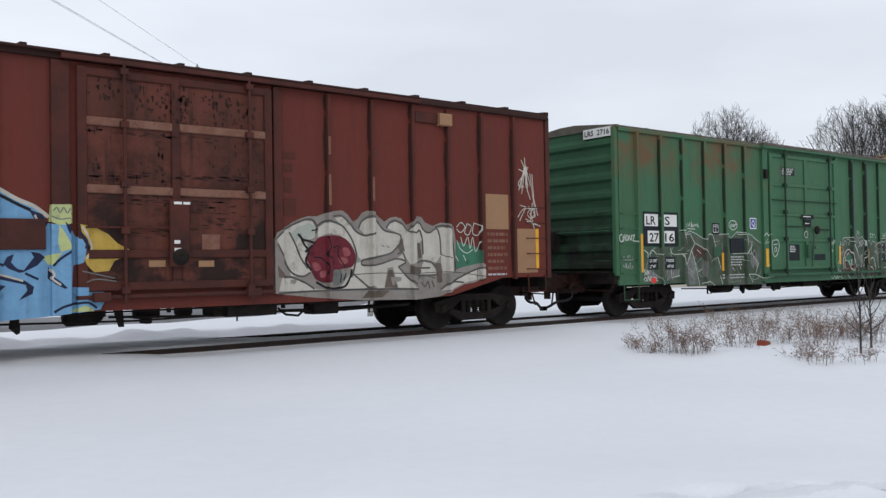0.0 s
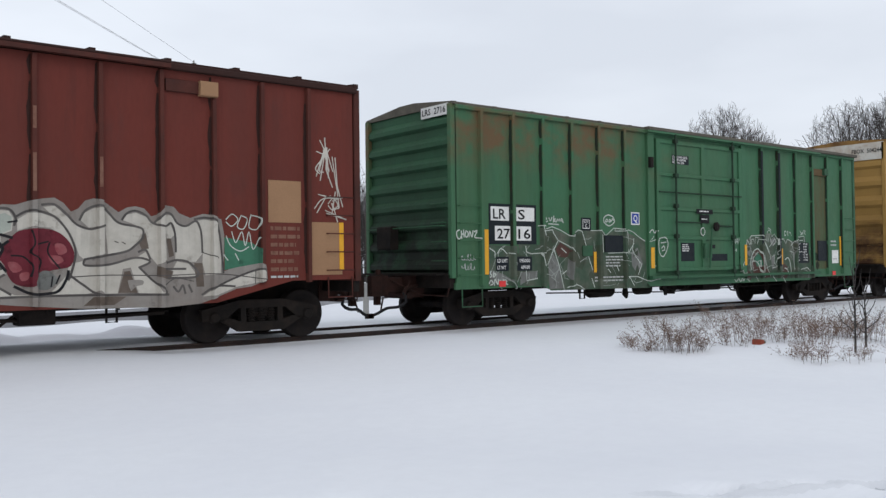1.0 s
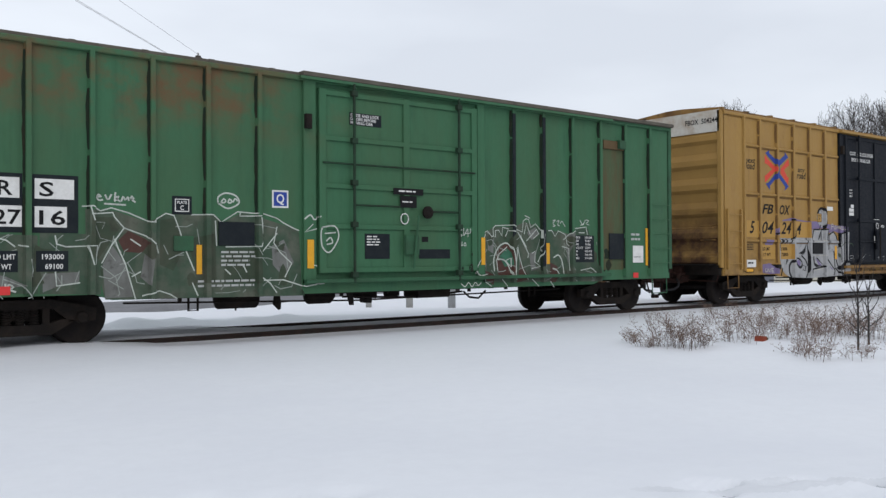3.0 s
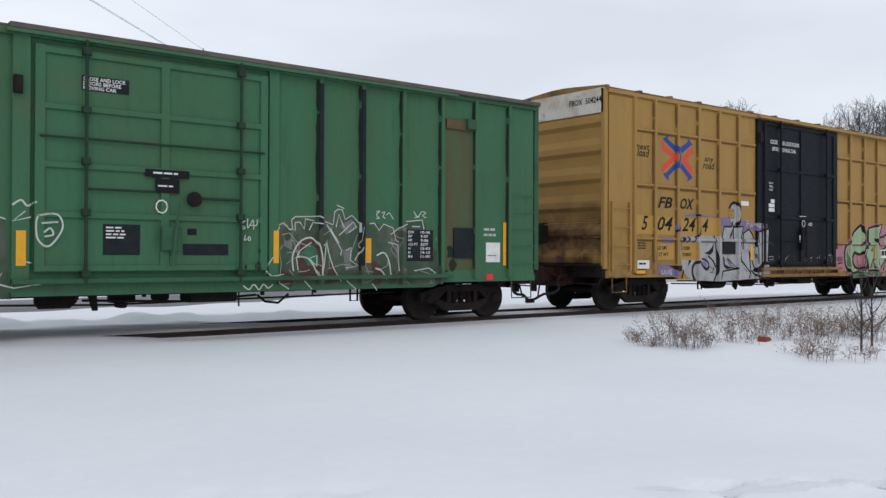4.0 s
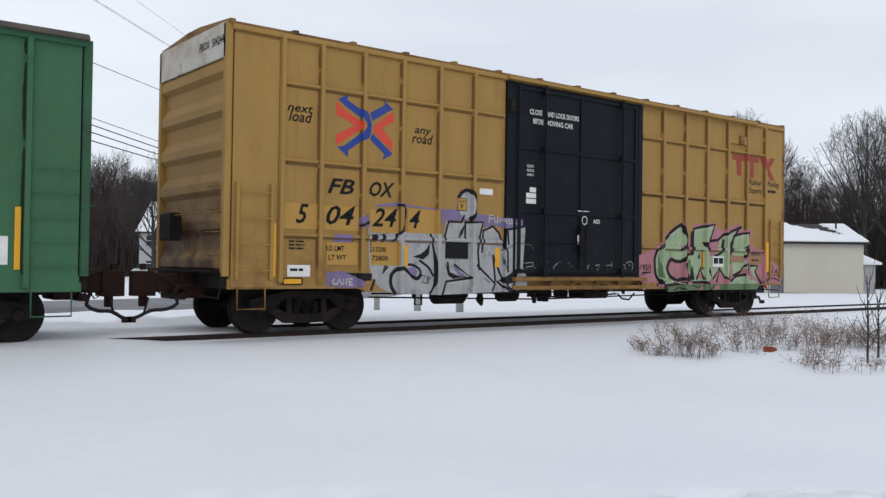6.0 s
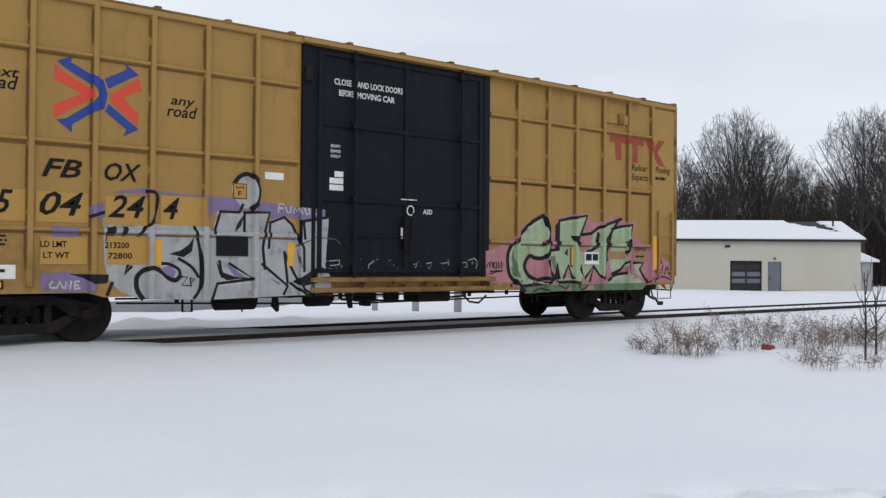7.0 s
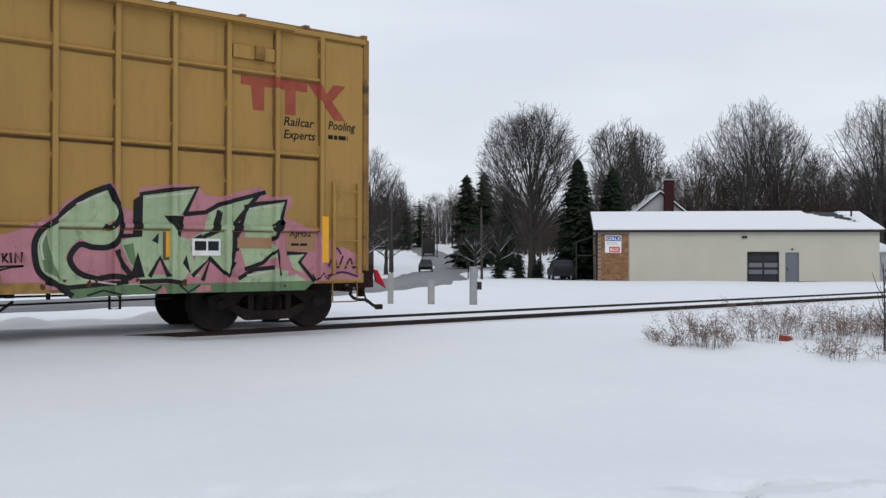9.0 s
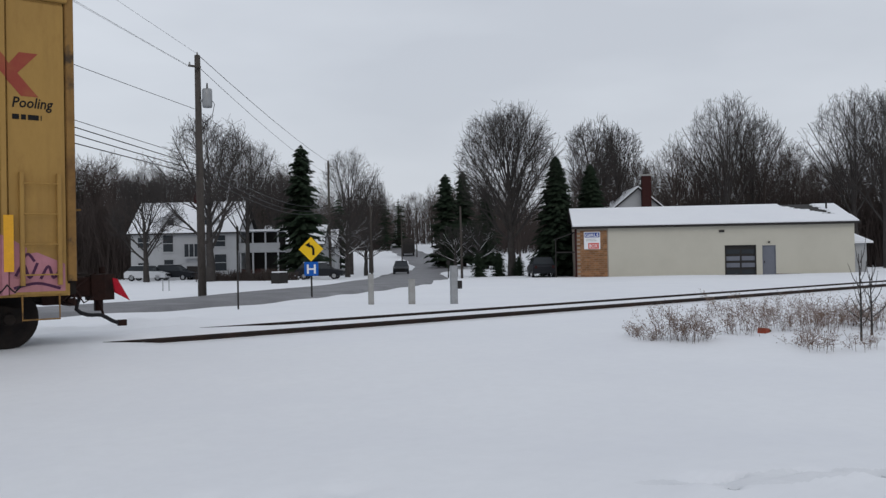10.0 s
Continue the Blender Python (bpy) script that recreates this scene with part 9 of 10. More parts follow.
def build_low_building():
    """A long low shop with cream walls, a brick end and a snow-covered roof."""
    ax, ay, bx, by = 48.9, 45.5, 63.1, 31.7
    L = math.hypot(bx - ax, by - ay)
    turn = math.degrees(math.atan2(by - ay, bx - ax))
    z = -0.72
    b = thing("low_building", pose(ax, ay, z, 0, 0, turn), "long low cream building with a brick end under a snowy roof", "building")
    t, D, eave = 0.25, 10.0, 3.88
    ridge = eave + 1.45
    bw = 2.35
    # front wall with the garage opening and the doorway cut through
    gx0, gx1, gz1 = 10.83, 13.08, 2.22
    dx0, dx1, dz1 = 13.52, 14.48, 2.25
    for x0, x1, z0, z1 in ((bw, gx0, -0.4, eave), (gx0, gx1, gz1, eave), (gx1, dx0, -0.4, eave), (dx0, dx1, dz1, eave), (dx1, L, -0.4, eave)):
        part("wall", Geo().box(x0, x1, 0, t, z0, z1), cream, b)
    part("wall", Geo().box(0, L, D - t, D, -0.4, eave), cream, b)
    part("gable_wall", Geo().prism([(0, -0.4), (D - t, -0.4), (D - t, eave), (D / 2, ridge - 0.1), (0, eave)], "x", L, L + t), cream, b)
    part("gable_wall", Geo().prism([(t, -0.4), (D - t, -0.4), (D - t, eave), (D / 2, ridge - 0.1), (t, eave)], "x", 0.02, 0.02 + t), mortar, b)
    part("brick_backing", Geo().box(0.02, bw, 0.03, t, -0.4, eave), mortar, b)
    part("base_course", Geo().box(bw, gx0, -0.03, 0.0, -0.4, 0.08), dark_trim, b)
    part("base_course", Geo().box(dx1, L + t, -0.03, 0.0, -0.4, 0.14), dark_trim, b)
    o = 0.35
    k = (ridge - eave) / (D / 2)
    roof_ = part("roof", Geo().prism([(-o, eave - 0.16), (D / 2, ridge - 0.16 + o * k), (D + o, eave - 0.16), (D + o, eave), (D / 2, ridge + o * k), (-o, eave)], "x", -o, L + t + o), dark_trim, b, "dark roof with a thin fascia")
    kk = (ridge + o * k - eave) / (D / 2 + o)
    rr, n_strips = random.Random(2), 28
    for i in range(n_strips):
        y0, y1 = -o + 0.05 + (D / 2 + o - 0.05) * i / n_strips, -o + 0.05 + (D / 2 + o - 0.05) * (i + 1) / n_strips
        z0, z1 = eave + (y0 + o) * kk, eave + (y1 + o) * kk
        end = L + t + 0.25 if i < 9 else L - 0.9 - 3.4 * (i - 9) / 19 + rr.uniform(-0.45, 0.4)
        part("roof_snow", Geo().prism([(y0, z0 + 0.01), (y1, z1 + 0.01), (y1, z1 + 0.10), (y0, z0 + 0.10)], "x", -o + 0.05, end), snow, roof_, "snow lying on the roof")
        if i >= 9:
            a = L - 0.5 - 0.9 * (i - 9) / 19 + rr.uniform(-0.2, 0.25)
            part("roof_snow", Geo().prism([(y0, z0 + 0.01), (y1, z1 + 0.01), (y1, z1 + 0.05), (y0, z0 + 0.05)], "x", a, L + t + 0.25), snow, roof_, "thin snow melting off the roof")
    part("roof_vent", Geo().tube([(L - 0.6, 3.4, eave + 0.9), (L - 0.6, 3.4, ridge + 0.35)], 0.07, 10), dark_trim, roof_)
    # garage door with glazed panels
    g = part("garage_door", Geo().box(gx0, gx1, 0.08, 0.14, -0.4, gz1), dark_trim, b, "dark sectional garage door with glazed rows")
    for i in range(4):
        for j in range(2):
            x0 = gx0 + 0.12 + j * 1.1
            part("pane", Geo().box(x0, x0 + 0.96, 0.06, 0.08, 0.16 + i * 0.5, 0.48 + i * 0.5), glass_dark if i in (0, 3) else door_grey, g)
    for x in (gx0, gx1 - 0.08):
        part("door_frame", Geo().box(x, x + 0.08, -0.02, 0.08, -0.4, gz1), dark_trim, g)
    part("door_frame", Geo().box(gx0, gx1, -0.02, 0.08, gz1, gz1 + 0.08), dark_trim, g)
    d = part("door", Geo().box(dx0 + 0.05, dx1 - 0.05, 0.05, 0.1, -0.4, dz1 - 0.04), door_grey, b, "grey steel side door")
    part("door_handle", Geo().box(dx0 + 0.12, dx0 + 0.18, 0.0, 0.05, 0.95, 1.1, 0.01), dark_trim, d)
    for x0, x1, z0, z1 in ((dx0, dx0 + 0.05, -0.4, dz1), (dx1 - 0.05, dx1, -0.4, dz1), (dx0 + 0.05, dx1 - 0.05, dz1 - 0.04, dz1)):
        part("door_frame", Geo().box(x0, x1, -0.01, 0.12, z0, z1), door_grey, d)
    part("wall_lamp", Geo().box(10.45, 10.8, -0.14, 0.0, 3.28, 3.44, 0.02), dark_trim, b)
    part("door_lamp", Geo().box(13.94, 14.06, -0.12, 0.0, 2.42, 2.54, 0.02), dark_trim, b)
    # awning and dark side at the brick end
    part("corner_board", Geo().box(-0.12, 0.02, -0.02, 0.3, -0.4, eave - 0.16), red_brick, b)
    part("awning", Geo().prism([(-1.6, 2.95), (-1.6, 3.03), (-0.02, 3.58), (-0.02, 3.5)], "y", 0.4, 4.5), dark_trim, b, "dark lean-to awning")
    part("awning_rail", Geo().box(-1.6, -0.02, 0.4, 0.48, 1.95, 2.05), dark_trim, b)
    part("awning_post", Geo().box(-1.6, -1.52, 0.4, 0.48, -0.4, 2.95), dark_trim, b)
    # sign: blue and red bands with lettering
    s = part("shop_sign", Geo().box(0.55, 1.75, -0.06, 0.0, 2.2, 3.5), sign_white, b, "white shop sign with blue and red bands")
    part("sign_band", Geo().box(0.6, 1.7, -0.068, -0.06, 3.08, 3.44), logo_blue, s)
    part("sign_band", Geo().box(0.86, 1.64, -0.068, -0.06, 2.24, 2.66), logo_red, s)
    lettering("GIRLS", 0.64, 3.14, 0.24, sign_white, s, -0.072, 1.0)
    lettering("BOX", 0.94, 2.32, 0.26, sign_white, s, -0.072, 0.62)
    bars(0.7, 2.98, 0.9, 2, grey_paint, s, -0.064, 0.12, seed=21)
    # meter at the far corner and an annex behind
    part("meter_box", Geo().box(L + t + 0.02, L + t + 0.4, 0.3, 0.7, 0.5, 1.2, 0.03), galvanised, b)
    part("annex_wall", Geo().box(L + t, L + 2.6, 4.2, 9.0, -0.4, 2.4), grey_siding, b)
    part("annex_roof", Geo().prism([(3.9, 2.3), (9.3, 3.2), (9.3, 3.35), (3.9, 2.45)], "x", L + t + 0.01, L + 3.0), snow, b, "snow-covered lean-to roof")
    # bricks of the end panel
    bg = Geo().box(0, 0.205, 0, 0.035, 0, 0.062).mesh("brick", brick_mat)
    rows = int((eave - 0.2 + 0.3) / 0.15)
    for i in range(rows):
        x = 0.04 - (0.11 if i % 2 else 0)
        while x < bw - 0.12:
            if x > 0.0:
                q = new("brick", bg)
                q.parent = b
                q.location = (x, 0.0, -0.3 + i * 0.15)
                q.scale = (1.55 if x + 0.33 < bw else 1.0, 1, 2.2)
            x += 0.335
    return b


build_low_building()


def build_houses():
    # white two-storey house with a double porch
    ax, ay, bx, by = 33.4, 97.8, 42.6, 90.4
    turn = math.degrees(math.atan2(by - ay, bx - ax))
    L = math.hypot(bx - ax, by - ay)
    h = gable_house("white_house", pose(ax, ay, -0.85, 0, 0, turn), L, 9.0, 5.3, 8.6, siding, "white two-storey wooden house with a snowy gable roof")
    for x0, x1, z0, z1 in ((0.8, 2.0, 3.5, 4.6), (3.6, 4.7, 3.0, 4.8), (0.8, 2.0, 0.9, 1.8), (3.7, 4.7, 1.0, 2.1), (9.3, 10.6, 0.8, 2.6), (9.3, 10.5, 3.5, 4.7)):
        window(h, x0, x1, z0, z1, 0.0)
    bay = part("bay_window", Geo().box(6.0, 8.3, -0.5, 0.0, 2.2, 4.0), siding, h)
    for k in range(4):
        part("pane", Geo().box(6.1 + k * 0.55, 6.55 + k * 0.55, -0.52, -0.5, 2.4, 3.8), glass_dark, bay)
    part("garage_door", Geo().box(6.2, 8.2, -0.06, 0.001, -0.4, 1.35), dark_trim, h, "dark green garage door")
    for cx in (4.2, 8.4):
        dm = part("dormer", Geo().prism([(cx - 1.0, 5.4), (cx + 1.0, 5.4), (cx + 1.0, 6.5), (cx, 7.4), (cx - 1.0, 6.5)], "y", 0.8, 3.6), siding, h, "white gabled dormer")
        part("pane", Geo().box(cx - 0.35, cx + 0.35, 0.76, 0.8, 5.7, 6.6), glass_dark, dm)
        part("dormer_snow", Geo().prism([(cx - 1.25, 6.35), (cx, 7.5), (cx + 1.25, 6.35), (cx + 1.25, 6.5), (cx, 7.65), (cx - 1.25, 6.5)], "y", 0.7, 3.6), snow, dm)
    part("chimney", Geo().box(5.9, 6.7, 4.2, 5.0, 7.8, 9.8), red_brick, h)
    # two-level porch beside it
    p0, p1 = L + 0.01, L + 4.6
    for z in (0.05, 2.75):
        part("porch_deck", Geo().box(p0, p1, 0.6, 4.2, z, z + 0.18), siding, h)
    part("porch_roof", Geo().box(p0, p1 + 0.3, 0.3, 4.4, 5.1, 5.3), snow, h, "snow-covered porch roof")
    # dark trim colour stands in for the shade inside the porch
    part("porch_wall", Geo().box(p0, p1, 4.0, 4.2, -0.6, 5.1), dark_trim, h, "porch wall coloured dark for its shade")
    part("porch_parapet", Geo().box(p0, p1, 0.6, 0.7, 2.93, 3.8), siding, h)
    for k in range(4):
        x = p0 + 0.1 + k * 1.4
        part("porch_post", Geo().box(x, x + 0.16, 0.62, 0.78, 0.23, 5.1), siding, h)
    part("porch_wall_lower", Geo().box(p0, p1, 0.8, 1.0, -0.6, 0.9), red_brick, h)
    # neighbours along the road
    for u, d, ln, ev, rd, mat, lab in ((-0.205, 118, 8.0, 4.2, 6.6, grey_siding, "grey house with a snowy roof behind the porch"), (-0.178, 128, 7.0, 3.8, 6.2, siding, "small white house with a snowy roof")):
        x, y = spot(u, d)
        n = gable_house("house", pose(x, y, land_z(x, y), 0, 0, -38), ln, 7.0, ev, rd, mat, lab)
        for k in range(3):
            window(n, 0.8 + k * 2.3, 1.8 + k * 2.3, 1.2, 2.6, 0.0)
    # grey gabled house with a tall red chimney behind the low building
    x, y = spot(0.184, 98)
    n = thing("gabled_house", pose(x, y, land_z(x, y), 0, 0, -40), "pale grey gabled house with a tall red brick chimney", "house")
    part("gable_wall", Geo().prism([(0, -0.5), (7.6, -0.5), (7.6, 6.1), (3.8, 9.2), (0, 6.1)], "y", 0, 0.2), grey_siding, n)
    part("wall", Geo().box(0, 0.2, 0.2, 10, -0.5, 6.1), grey_siding, n)
    part("wall", Geo().box(7.4, 7.6, 0.2, 10, -0.5, 6.1), grey_siding, n)
    rf = part("roof", Geo().prism([(-0.4, 5.75), (3.8, 9.2), (8.0, 5.75), (8.0, 5.95), (3.8, 9.4), (-0.4, 5.95)], "y", -0.35, 10.2), dark_trim, n)
    part("roof_snow", Geo().prism([(-0.38, 5.97), (3.8, 9.41), (7.98, 5.97), (7.98, 6.1), (3.8, 9.55), (-0.38, 6.1)], "y", -0.3, 10.1), snow, rf, "snow lying on the roof")
    part("chimney", Geo().box(4.15, 5.15, -0.75, -0.02, -0.5, 10.6, 0.02), red_brick, n, "tall red brick chimney")
    part("chimney_cap", Geo().box(4.05, 5.25, -0.85, 0.08, 10.6, 10.75, 0.02), concrete, n)
    window(n, 3.2, 3.9, 5.6, 7.0, 0.0)


build_houses()


# ---------------------------------------------------------------- roadside things
def utility_pole(x, y, z0, z1, r, label, fittings=True):
    p = thing("utility_pole", pose(x, y, 0), label, "utility pole", "utility poles along the road")
    part("pole", Geo().tube([(0.06, 0, z0 - 0.4), (0.03, 0, (z0 + z1) / 2), (0, 0, z1)], [r, r * 0.85, r * 0.66], 12), pole_wood, p, smooth=True)
    if fittings:
        t = part("transformer", Geo().lathe([(8.35, 0.0), (8.35, 0.2), (8.42, 0.23), (9.15, 0.23), (9.22, 0.2), (9.25, 0.0)], (0.34, -0.27, 0), "z", 16), galvanised, p, "grey can transformer", smooth=True)
        part("bushing", Geo().tube([(0.34, -0.27, 9.25), (0.34, -0.27, 9.5)], [0.05, 0.03], 8), dark_trim, t)
        part("bracket", Geo().box(0.05, 0.25, -0.16, -0.1, 8.6, 8.72), galvanised, p)
        part("cross_arm", Geo().box(-0.52, 0.06, -0.26, -0.16, z1 - 0.62, z1 - 0.54), pole_wood, p)
        for q in (-0.47, 0.0):
            part("insulator", Geo().tube([(q, -0.21 if q else 0, z1 - 0.54 if q else z1), (q, -0.21 if q else 0, z1 - 0.4 if q else z1 + 0.15)], [0.05, 0.035], 8), concrete, p)
        part("cable_loop", Geo().tube([(0.4, -0.3, 8.9), (0.62, -0.45, 8.5), (0.5, -0.4, 7.9), (0.15, -0.1, 7.6)], 0.016, 6), cable, p)
    return p


utility_pole(16.6, 39.15, -0.53, 10.8, 0.2, "tall weathered wooden utility pole with a grey transformer")
px, py = spot(-0.129, 100)
utility_pole(px, py, land_z(px, py), 12.2, 0.17, "distant wooden utility pole beside the road", False)
for u, d, h in ((-0.082, 92, 7.0), (0.0205, 72, 5.3), (-0.03, 165, 8.0), (-0.047, 150, 8.0)):
    x, y = spot(u, d)
    utility_pole(x, y, land_z(x, y), land_z(x, y) + h + 0.6, 0.11, "slim wooden pole beside the road", False)


def wire(a, b, sag, r, label):
    """A cable that hangs between two fixings."""
    a, b = Vector(a), Vector(b)
    pts = [a.lerp(b, k / 24) - Vector((0, 0, sag * 4 * (k / 24) * (1 - k / 24))) for k in range(25)]
    solid("overhead_wire", Geo().tube(pts, r, 5), cable, label, "cable", "overhead wires", smooth=True)


def leftward(z_at_pole, dz):
    """The far fixing of a span that leaves the pole towards the crossing."""
    return (16.6 - 27.0, 39.15 - 25.0, z_at_pole + dz)


wire((16.1, 39.15, 10.29), leftward(11.94, 0), 0.1, 0.007, "thin overhead power wire")
wire((16.15, 39.1, 10.22), leftward(11.82, 0), 0.1, 0.006, "thin overhead power wire")
wire((16.6, 39.15, 10.87), leftward(13.58, 0), 0.1, 0.006, "thin overhead power wire")
wire((16.55, 39.1, 8.23), leftward(8.46, 0), 0.1, 0.012, "thin black overhead service wire")
for k, (a, b) in enumerate(((5.95, 7.4), (5.65, 7.28), (5.4, 6.96), (5.2, 6.4))):
    wire((16.5, 39.05, a), leftward(b, 0), 0.12, 0.02 if k else 0.013, "sagging black overhead communication cable")
for z, e, sag, q in ((10.85, 12.1, 0.3, 0.016), (10.3, 10.6, 0.4, 0.012), (8.2, 9.0, 0.5, 0.014), (5.9, 7.4, 1.1, 0.022), (5.6, 7.0, 1.2, 0.022), (5.3, 6.7, 1.2, 0.018)):
    wire((16.65, 39.2, z), (px, py, e), sag, q, "overhead wire along the road")


def build_signs():
    s = thing("road_sign", pose(19.14, 33.33, -0.5, 0, 0, -34), "yellow curve warning sign above a blue hospital sign", "road sign")
    part("post", Geo().box(-0.035, 0.035, 0.0, 0.05, -0.3, 2.75), dark_trim, s)
    d = part("warning_plate", Geo().prism([(-0.53, 2.12), (0, 1.59), (0.53, 2.12), (0, 2.65)], "y", -0.02, 0.0), sign_yellow, s, "yellow diamond plate")
    g = Geo()
    g.prism([(-0.02 + 0.07, 1.86), (0.15, 1.86), (0.15, 2.16), (0.06, 2.28), (-0.06, 2.32), (-0.08, 2.24), (0.0, 2.2), (0.05, 2.12)], "y", -0.026, -0.02)
    g.prism([(-0.26, 2.3), (-0.04, 2.18), (-0.06, 2.42)], "y", -0.026, -0.02)
    part("curve_arrow", g, black_paint, d)
    h = part("hospital_plate", Geo().box(-0.3, 0.3, -0.02, 0.0, 0.97, 1.57), sign_blue, s, "blue square plate")
    lettering("H", -0.19, 1.07, 0.40, sign_white, h, -0.024, 0.38)
    t = thing("sign_seen_edge_on", pose(13.15, 27.9, -0.45, 0, 0, -25.2), "dark steel post with a sign seen edge on", "road sign")
    part("post", Geo().box(-0.03, 0.03, -0.03, 0.03, -0.3, 2.85), dark_trim, t)
    part("plate", Geo().box(0.03, 0.05, -0.32, 0.32, 2.0, 2.8), dark_trim, t)
    for x, y, z0, z1, r, lab, mat in ((17.26, 25.9, -0.46, 0.62, 0.10, "grey square post with a reddish stain", concrete), (18.38, 25.0, -0.45, 0.42, 0.115, "short grey square post", concrete), (19.55, 24.08, -0.43, 0.86, 0.125, "tall pale grey post", galvanised)):
        p = thing("marker_post", pose(x, y, z0, 0, 0, -30), lab, "post", "posts beyond the track")
        h2 = z1 - z0
        part("shaft", Geo().box(-r, r, -r, r, -0.3, h2, 0.03), mat, p)
        part("cap", Geo().box(-r * 0.9, r * 0.9, -r * 0.9, r * 0.9, h2, h2 + 0.025), mat, p)
        if z1 > 0.8:
            part("junction_box", Geo().box(r, r + 0.16, -0.1, 0.1, 0.5, 0.78, 0.02), dark_trim, p)
    # hoop and kerbside bits on the verge
    x, y = spot(-0.316, 52)
    hp = thing("hoop_rail", pose(x, y, land_z(x, y), 0, 0, -38), "small metal hoop standing in the snow", "rail")
    part("hoop", Geo().tube([(-0.18, 0, -0.2), (-0.18, 0, 0.7), (0.18, 0, 0.7), (0.18, 0, -0.2)], 0.03, 6), galvanised, hp)
    for x, y in ((30.02, 56.85),):
        bn = thing("planter_box", pose(x, y, land_z(x, y), 0, 0, 20), "dark box standing on the snowy verge", "box")
        part("box", Geo().box(-0.45, 0.45, -0.4, 0.4, -0.1, 0.8, 0.04), dark_trim, bn)
        part("box_snow", Geo().box(-0.42, 0.42, -0.37, 0.37, 0.8, 0.88, 0.03), snow, bn)
    x, y = spot(0.021, 71.6)
    mb = thing("mailbox", pose(x + 1.0, y + 3.0, land_z(x, y), 0, 0, -38), "dark mailbox on a post", "mailbox")
    part("post", Geo().box(-0.05, 0.05, -0.05, 0.05, -0.2, 1.1), dark_trim, mb)
    part("box", Geo().box(-0.16, 0.16, -0.25, 0.25, 1.1, 1.45, 0.05), dark_trim, mb)


build_signs()


# ---------------------------------------------------------------- vehicles
def road_vehicle(m, paint, label, snowy=False, name="parked_car"):
    """A small sport-utility car, its front towards -y."""
    c = thing(name, m, label, "car", "cars")
    part("body", Geo().prism([(-2.2, 0.32), (-2.26, 0.75), (-1.2, 0.98), (1.9, 1.06), (2.22, 0.85), (2.18, 0.32)], "x", -0.9, 0.9), paint, c)
    cab = Geo()
    lo = [(-0.85, -1.2, 0.98), (0.85, -1.2, 0.98), (0.85, 1.95, 1.05), (-0.85, 1.95, 1.05)]
    hi = [(-0.68, -0.45, 1.55), (0.68, -0.45, 1.55), (0.68, 1.45, 1.6), (-0.68, 1.45, 1.6)]
    cab.add(lo + hi, [(0, 1, 5, 4), (1, 2, 6, 5), (2, 3, 7, 6), (3, 0, 4, 7), (0, 3, 2, 1)])
    part("glasshouse", cab, glass_dark, c)
    part("roof_panel", Geo().box(-0.69, 0.69, -0.46, 1.46, 1.56, 1.62, 0.02), snow if snowy else paint, c)
    for x in (-0.9, 0.72):
        for y in (-1.4, 1.4):
            w = part("wheel", Geo().lathe([(x, 0.0), (x, 0.33), (x + 0.18, 0.33), (x + 0.18, 0.0)], (0, y, 0.33), "x", 16), rubber, c)
            part("rim", Geo().lathe([(x - 0.006, 0.0), (x - 0.006, 0.19), (x + 0.186, 0.19), (x + 0.186, 0.0)], (0, y, 0.33), "x", 12), galvanised, w)
    part("grille", Geo().box(-0.5, 0.5, -2.28, -2.22, 0.48, 0.74), black_paint, c)
    for x in (-0.82, 0.55):
        part("headlight", Geo().box(x, x + 0.27, -2.275, -2.18, 0.62, 0.76), glass_dark, c)
        part("tail_light", Geo().box(x, x + 0.2, 2.16, 2.235, 0.72, 0.95), red_brick, c)
    return c


x, y = spot(0.111, 71.5)
road_vehicle(pose(x, y, land_z(x, y), 0, 0, 142), car_dark, "dark parked sport-utility car seen from behind")
x, y = spot(-0.336, 91)
road_vehicle(pose(x, y, land_z(x, y) + 0.05, 0, 0, 45), car_white, "white parked sport-utility car beside the house")
x, y = spot(-0.306, 92)
road_vehicle(pose(x, y, land_z(x, y) + 0.05, 0, 0, 40), car_dark, "dark car parked behind the white one")
x, y = spot(-0.140, 82)
road_vehicle(pose(x, y, land_z(x, y), 0, 0, 50), car_dark, "dark car parked behind the road signs", True)

moving_car = road_vehicle(pose(60.7, 84.6, land_z(60.7, 84.6) + 0.1, 0, 0, -38), car_dark, "dark car driving along the wet road", name="driving_car")
MOVERS = []
drive = [(0.0, 150.0, 205.0), (3.0, 122.0, 167.0), (6.0, 92.0, 124.0), (8.0, 75.5, 103.0), (9.0, 67.2, 92.6), (9.5, 63.9, 88.6), (10.0, 60.7, 84.6)]
MOVERS.append((moving_car, [(t, pose(a, b, land_z(a, b) + 0.11, 0, 0, -37)) for t, a, b in drive]))

x, y = spot(-0.0395, 172)
truck_far = thing("box_truck", pose(x, y, land_z(x, y) + 0.1, 0, 0, -35), "brown box truck stopped far up the road", "truck")
part("cargo_box", Geo().box(-1.25, 1.25, -1.5, 4.0, 0.8, 3.4, 0.05), bark, truck_far)
part("cab", Geo().box(-1.1, 1.1, -3.1, -1.52, 0.5, 2.4, 0.1), dark_trim, truck_far)
for a in (-1.1, 0.9):
    for b in (-2.4, 2.6):
        part("wheel", Geo().lathe([(a, 0.0), (a, 0.45), (a + 0.2, 0.45), (a + 0.2, 0.0)], (0, b, 0.45), "x", 14), rubber, truck_far)


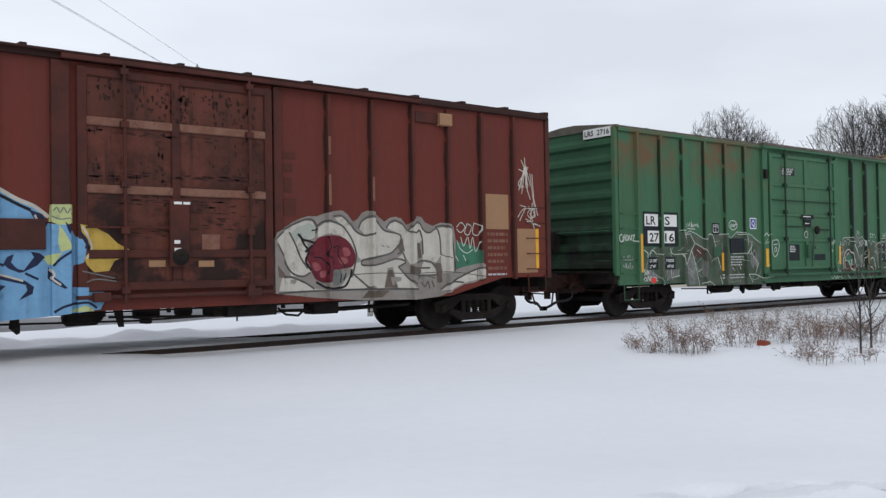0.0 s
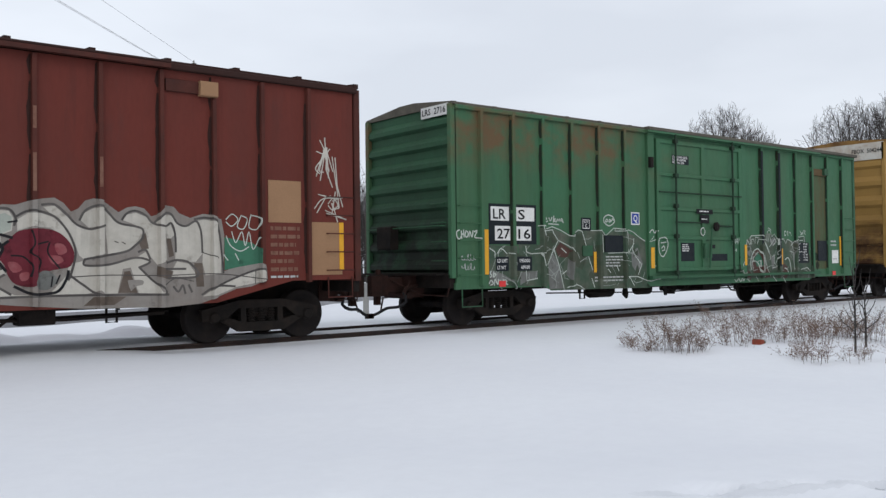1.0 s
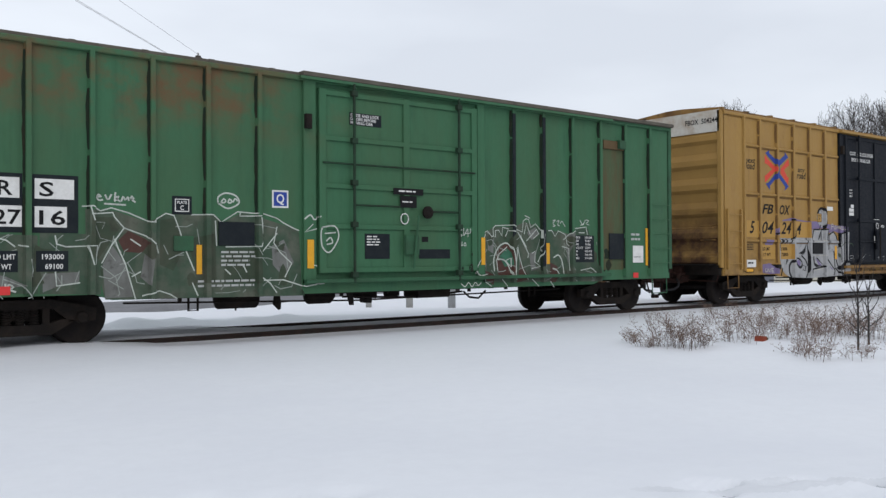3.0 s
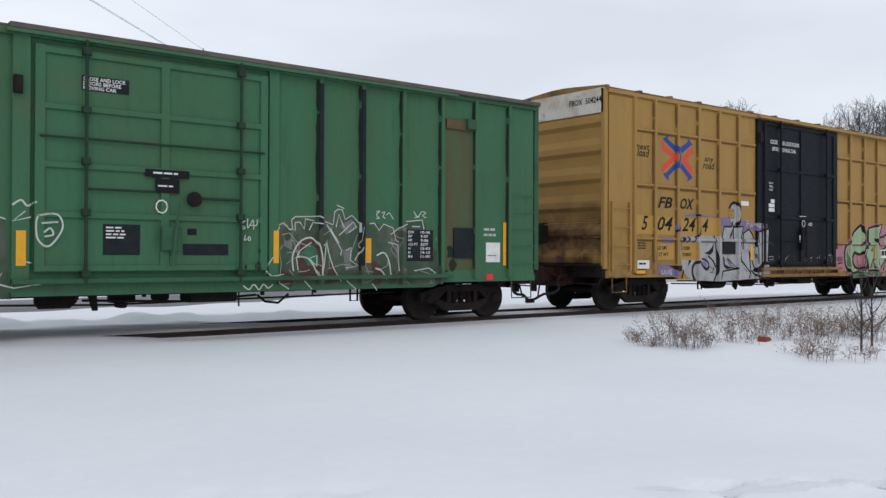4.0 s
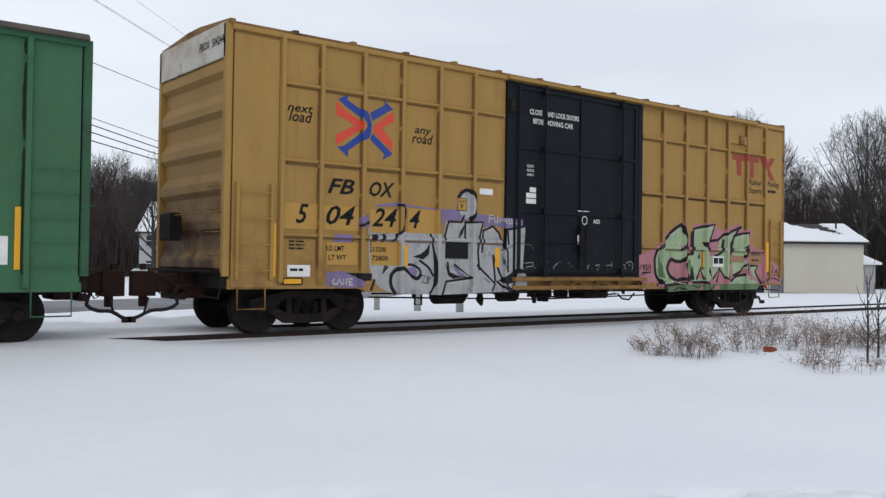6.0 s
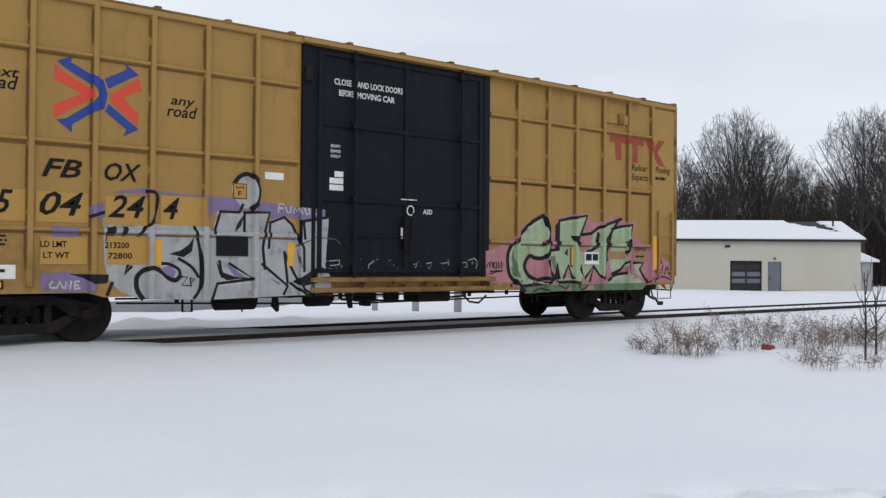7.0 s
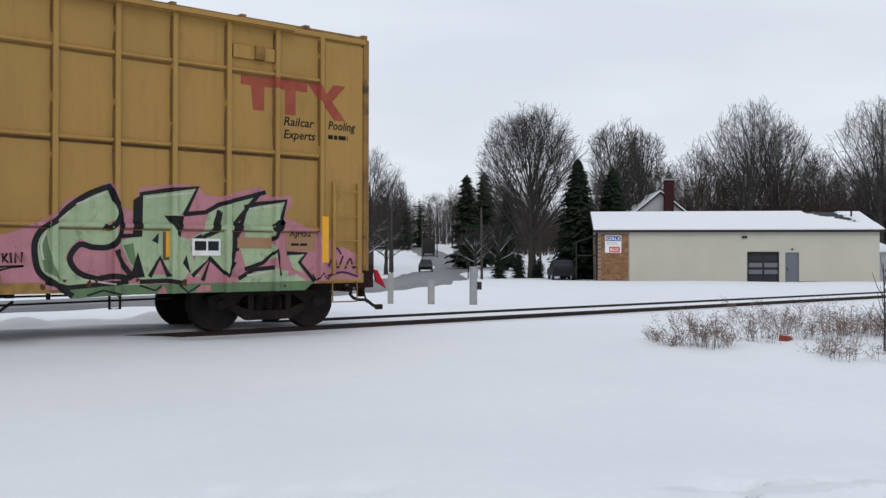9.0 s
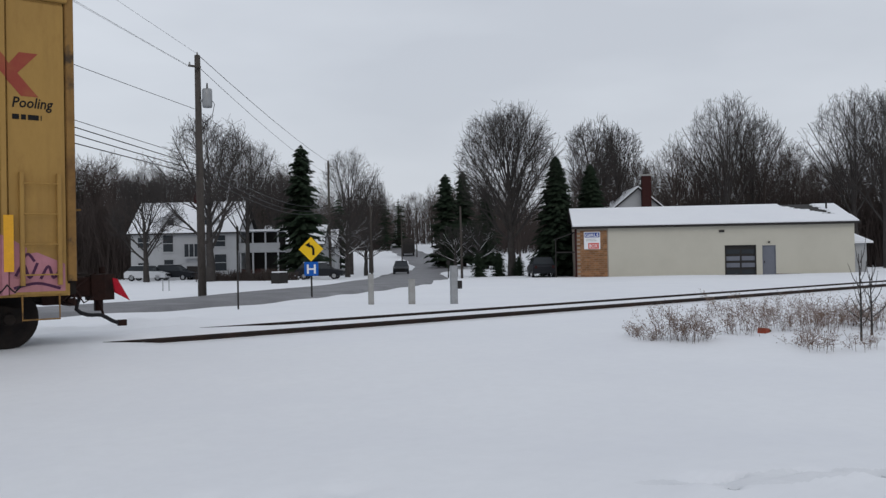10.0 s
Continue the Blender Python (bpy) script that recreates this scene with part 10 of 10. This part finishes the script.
# ---------------------------------------------------------------- weeds and debris in the snow
def weed_clump(cx, cy, rx, ry, n, height, seed, fluff=True, label="dry brown goldenrod stems standing in the snow"):
    """Dry stalks with side stems and feathery seed heads."""
    r = random.Random(seed)
    g, f = Geo(), Geo()
    for k in range(n):
        ex, ey = r.gauss(0, 1), r.gauss(0, 1)
        x, y = cx + ex * rx * 0.75, cy + ey * ry * 0.75
        z = land_z(x, y) - 0.02
        h = height * r.uniform(0.4, 1.1)
        a, b = 0.22 * ex + r.gauss(0, 0.16), 0.16 * ey + r.gauss(0, 0.16)
        p = [Vector((x, y, z)), Vector((x + a * h * 0.4, y + b * h * 0.4, z + h * 0.6)), Vector((x + a * h * 1.1, y + b * h * 1.1, z + h))]
        g.tube(p, [0.0034, 0.0026, 0.0016], 3, cap=False)
        for j in range(11):
            t = r.uniform(0.5, 1.0)
            q = p[0].lerp(p[1], t * 1.6) if t < 0.6 else p[1].lerp(p[2], (t - 0.6) / 0.4)
            e = q + Vector((r.gauss(0, 0.07), r.gauss(0, 0.07), r.uniform(0.0, 0.10)))
            g.tube([q, e], [0.0019, 0.0012], 3, cap=False)
            if fluff and r.random() < 0.75:
                for _ in range(2):
                    s = r.uniform(0.006, 0.012)
                    c = e + Vector((r.gauss(0, 0.02), r.gauss(0, 0.02), r.gauss(0, 0.015)))
                    f.add([c + Vector((s, 0, 0)), c + Vector((-s * 0.6, s, 0)), c + Vector((-s * 0.6, -s, 0)), c + Vector((0, 0, s * 1.6))], [(0, 1, 3), (1, 2, 3), (2, 0, 3), (0, 2, 1)])
    w = thing("dry_weeds", pose(0, 0, 0), label, "weeds", "weeds in the snow")
    tagged(part("stems", g, dry_weed, w), kind="stuff")
    if f.v:
        tagged(part("seed_heads", f, weed_fluff, w), kind="stuff")


for k, (u, d, rx, ry, n, h) in enumerate(((0.256, 14.1, 0.14, 0.25, 60, 0.60), (0.280, 14.0, 0.13, 0.2, 45, 0.58), (0.296, 14.2, 0.06, 0.1, 12, 0.4), (0.218, 14.6, 0.08, 0.1, 16, 0.32), (0.234, 14.1, 0.1, 0.1, 14, 0.24),
                                          (0.335, 14.6, 0.10, 0.2, 24, 0.5), (0.350, 15.2, 0.2, 0.3, 40, 0.6), (0.385, 15.4, 0.22, 0.3, 44, 0.6), (0.415, 14.9, 0.22, 0.35, 46, 0.55), (0.437, 15.6, 0.16, 0.4, 60, 0.7),
                                          (0.458, 15.9, 0.18, 0.4, 70, 0.7), (0.48, 15.6, 0.2, 0.4, 55, 0.65), (0.405, 13.4, 0.25, 0.15, 22, 0.3), (0.43, 12.9, 0.14, 0.12, 20, 0.38), (0.475, 13.0, 0.3, 0.2, 20, 0.3),
                                          (0.525, 15.0, 0.4, 0.5, 60, 0.6), (0.36, 17.8, 0.5, 0.4, 40, 0.55), (0.31, 18.0, 0.4, 0.3, 26, 0.5))):
    x, y = spot(u, d)
    weed_clump(x, y, rx, ry, int(n * 0.68), h * 0.97, 40 + k)


def sapling(u, d, h, seed):
    x, y = spot(u, d)
    r = random.Random(seed)
    s = thing("sapling", pose(x, y, land_z(x, y)), "thin leafless sapling growing from the snow", "sapling")
    part("stem", Geo().tube([(0, 0, -0.1), (0.05, 0.02, h * 0.5), (-0.04, 0.0, h)], [0.02, 0.014, 0.005], 6), bark, s)
    for k in range(11):
        z = h * (0.2 + 0.07 * k)
        a = k * 2.4
        l = 0.4 * (1.1 - z / h)
        part("twig", Geo().tube([(0.03, 0.01, z), (0.03 + math.cos(a) * l * 0.6, math.sin(a) * l * 0.6, z + 0.16), (0.03 + math.cos(a) * l, math.sin(a) * l, z + 0.4)], [0.008, 0.006, 0.003], 4), bark, s)


sapling(0.474, 13.9, 1.45, 1)
sapling(0.486, 14.6, 1.1, 2)

x, y = spot(0.364, 14.9)
db = thing("brick_debris", pose(x, y, land_z(x, y), 0, 6, 15), "broken orange-red brick lying in the snow", "debris")
part("brick_body", Geo().box(-0.17, 0.05, -0.07, 0.07, 0.03, 0.17, 0.015), debris_red, db)
part("brick_end", Geo().box(0.051, 0.15, -0.065, 0.065, 0.035, 0.15, 0.012), rust_patch, db)


# ---------------------------------------------------------------- what moves
def motions():
    """The train rolls by with its wheels turning; a car comes down the road."""
    for car, x0 in CARS.values():
        walk(car, [(t * 0.5, pose(x0 - advance(t * 0.5), TRACK, 0)) for t in range(21)])
    for ws, x, r in WHEELS:
        walk(ws, [(k * 0.1, pose(x, 0, r, 0, -math.degrees(advance(k * 0.1) / r), 0)) for k in range(101)])
    for thing_moving, rows in MOVERS:
        walk(thing_moving, rows)


motions()
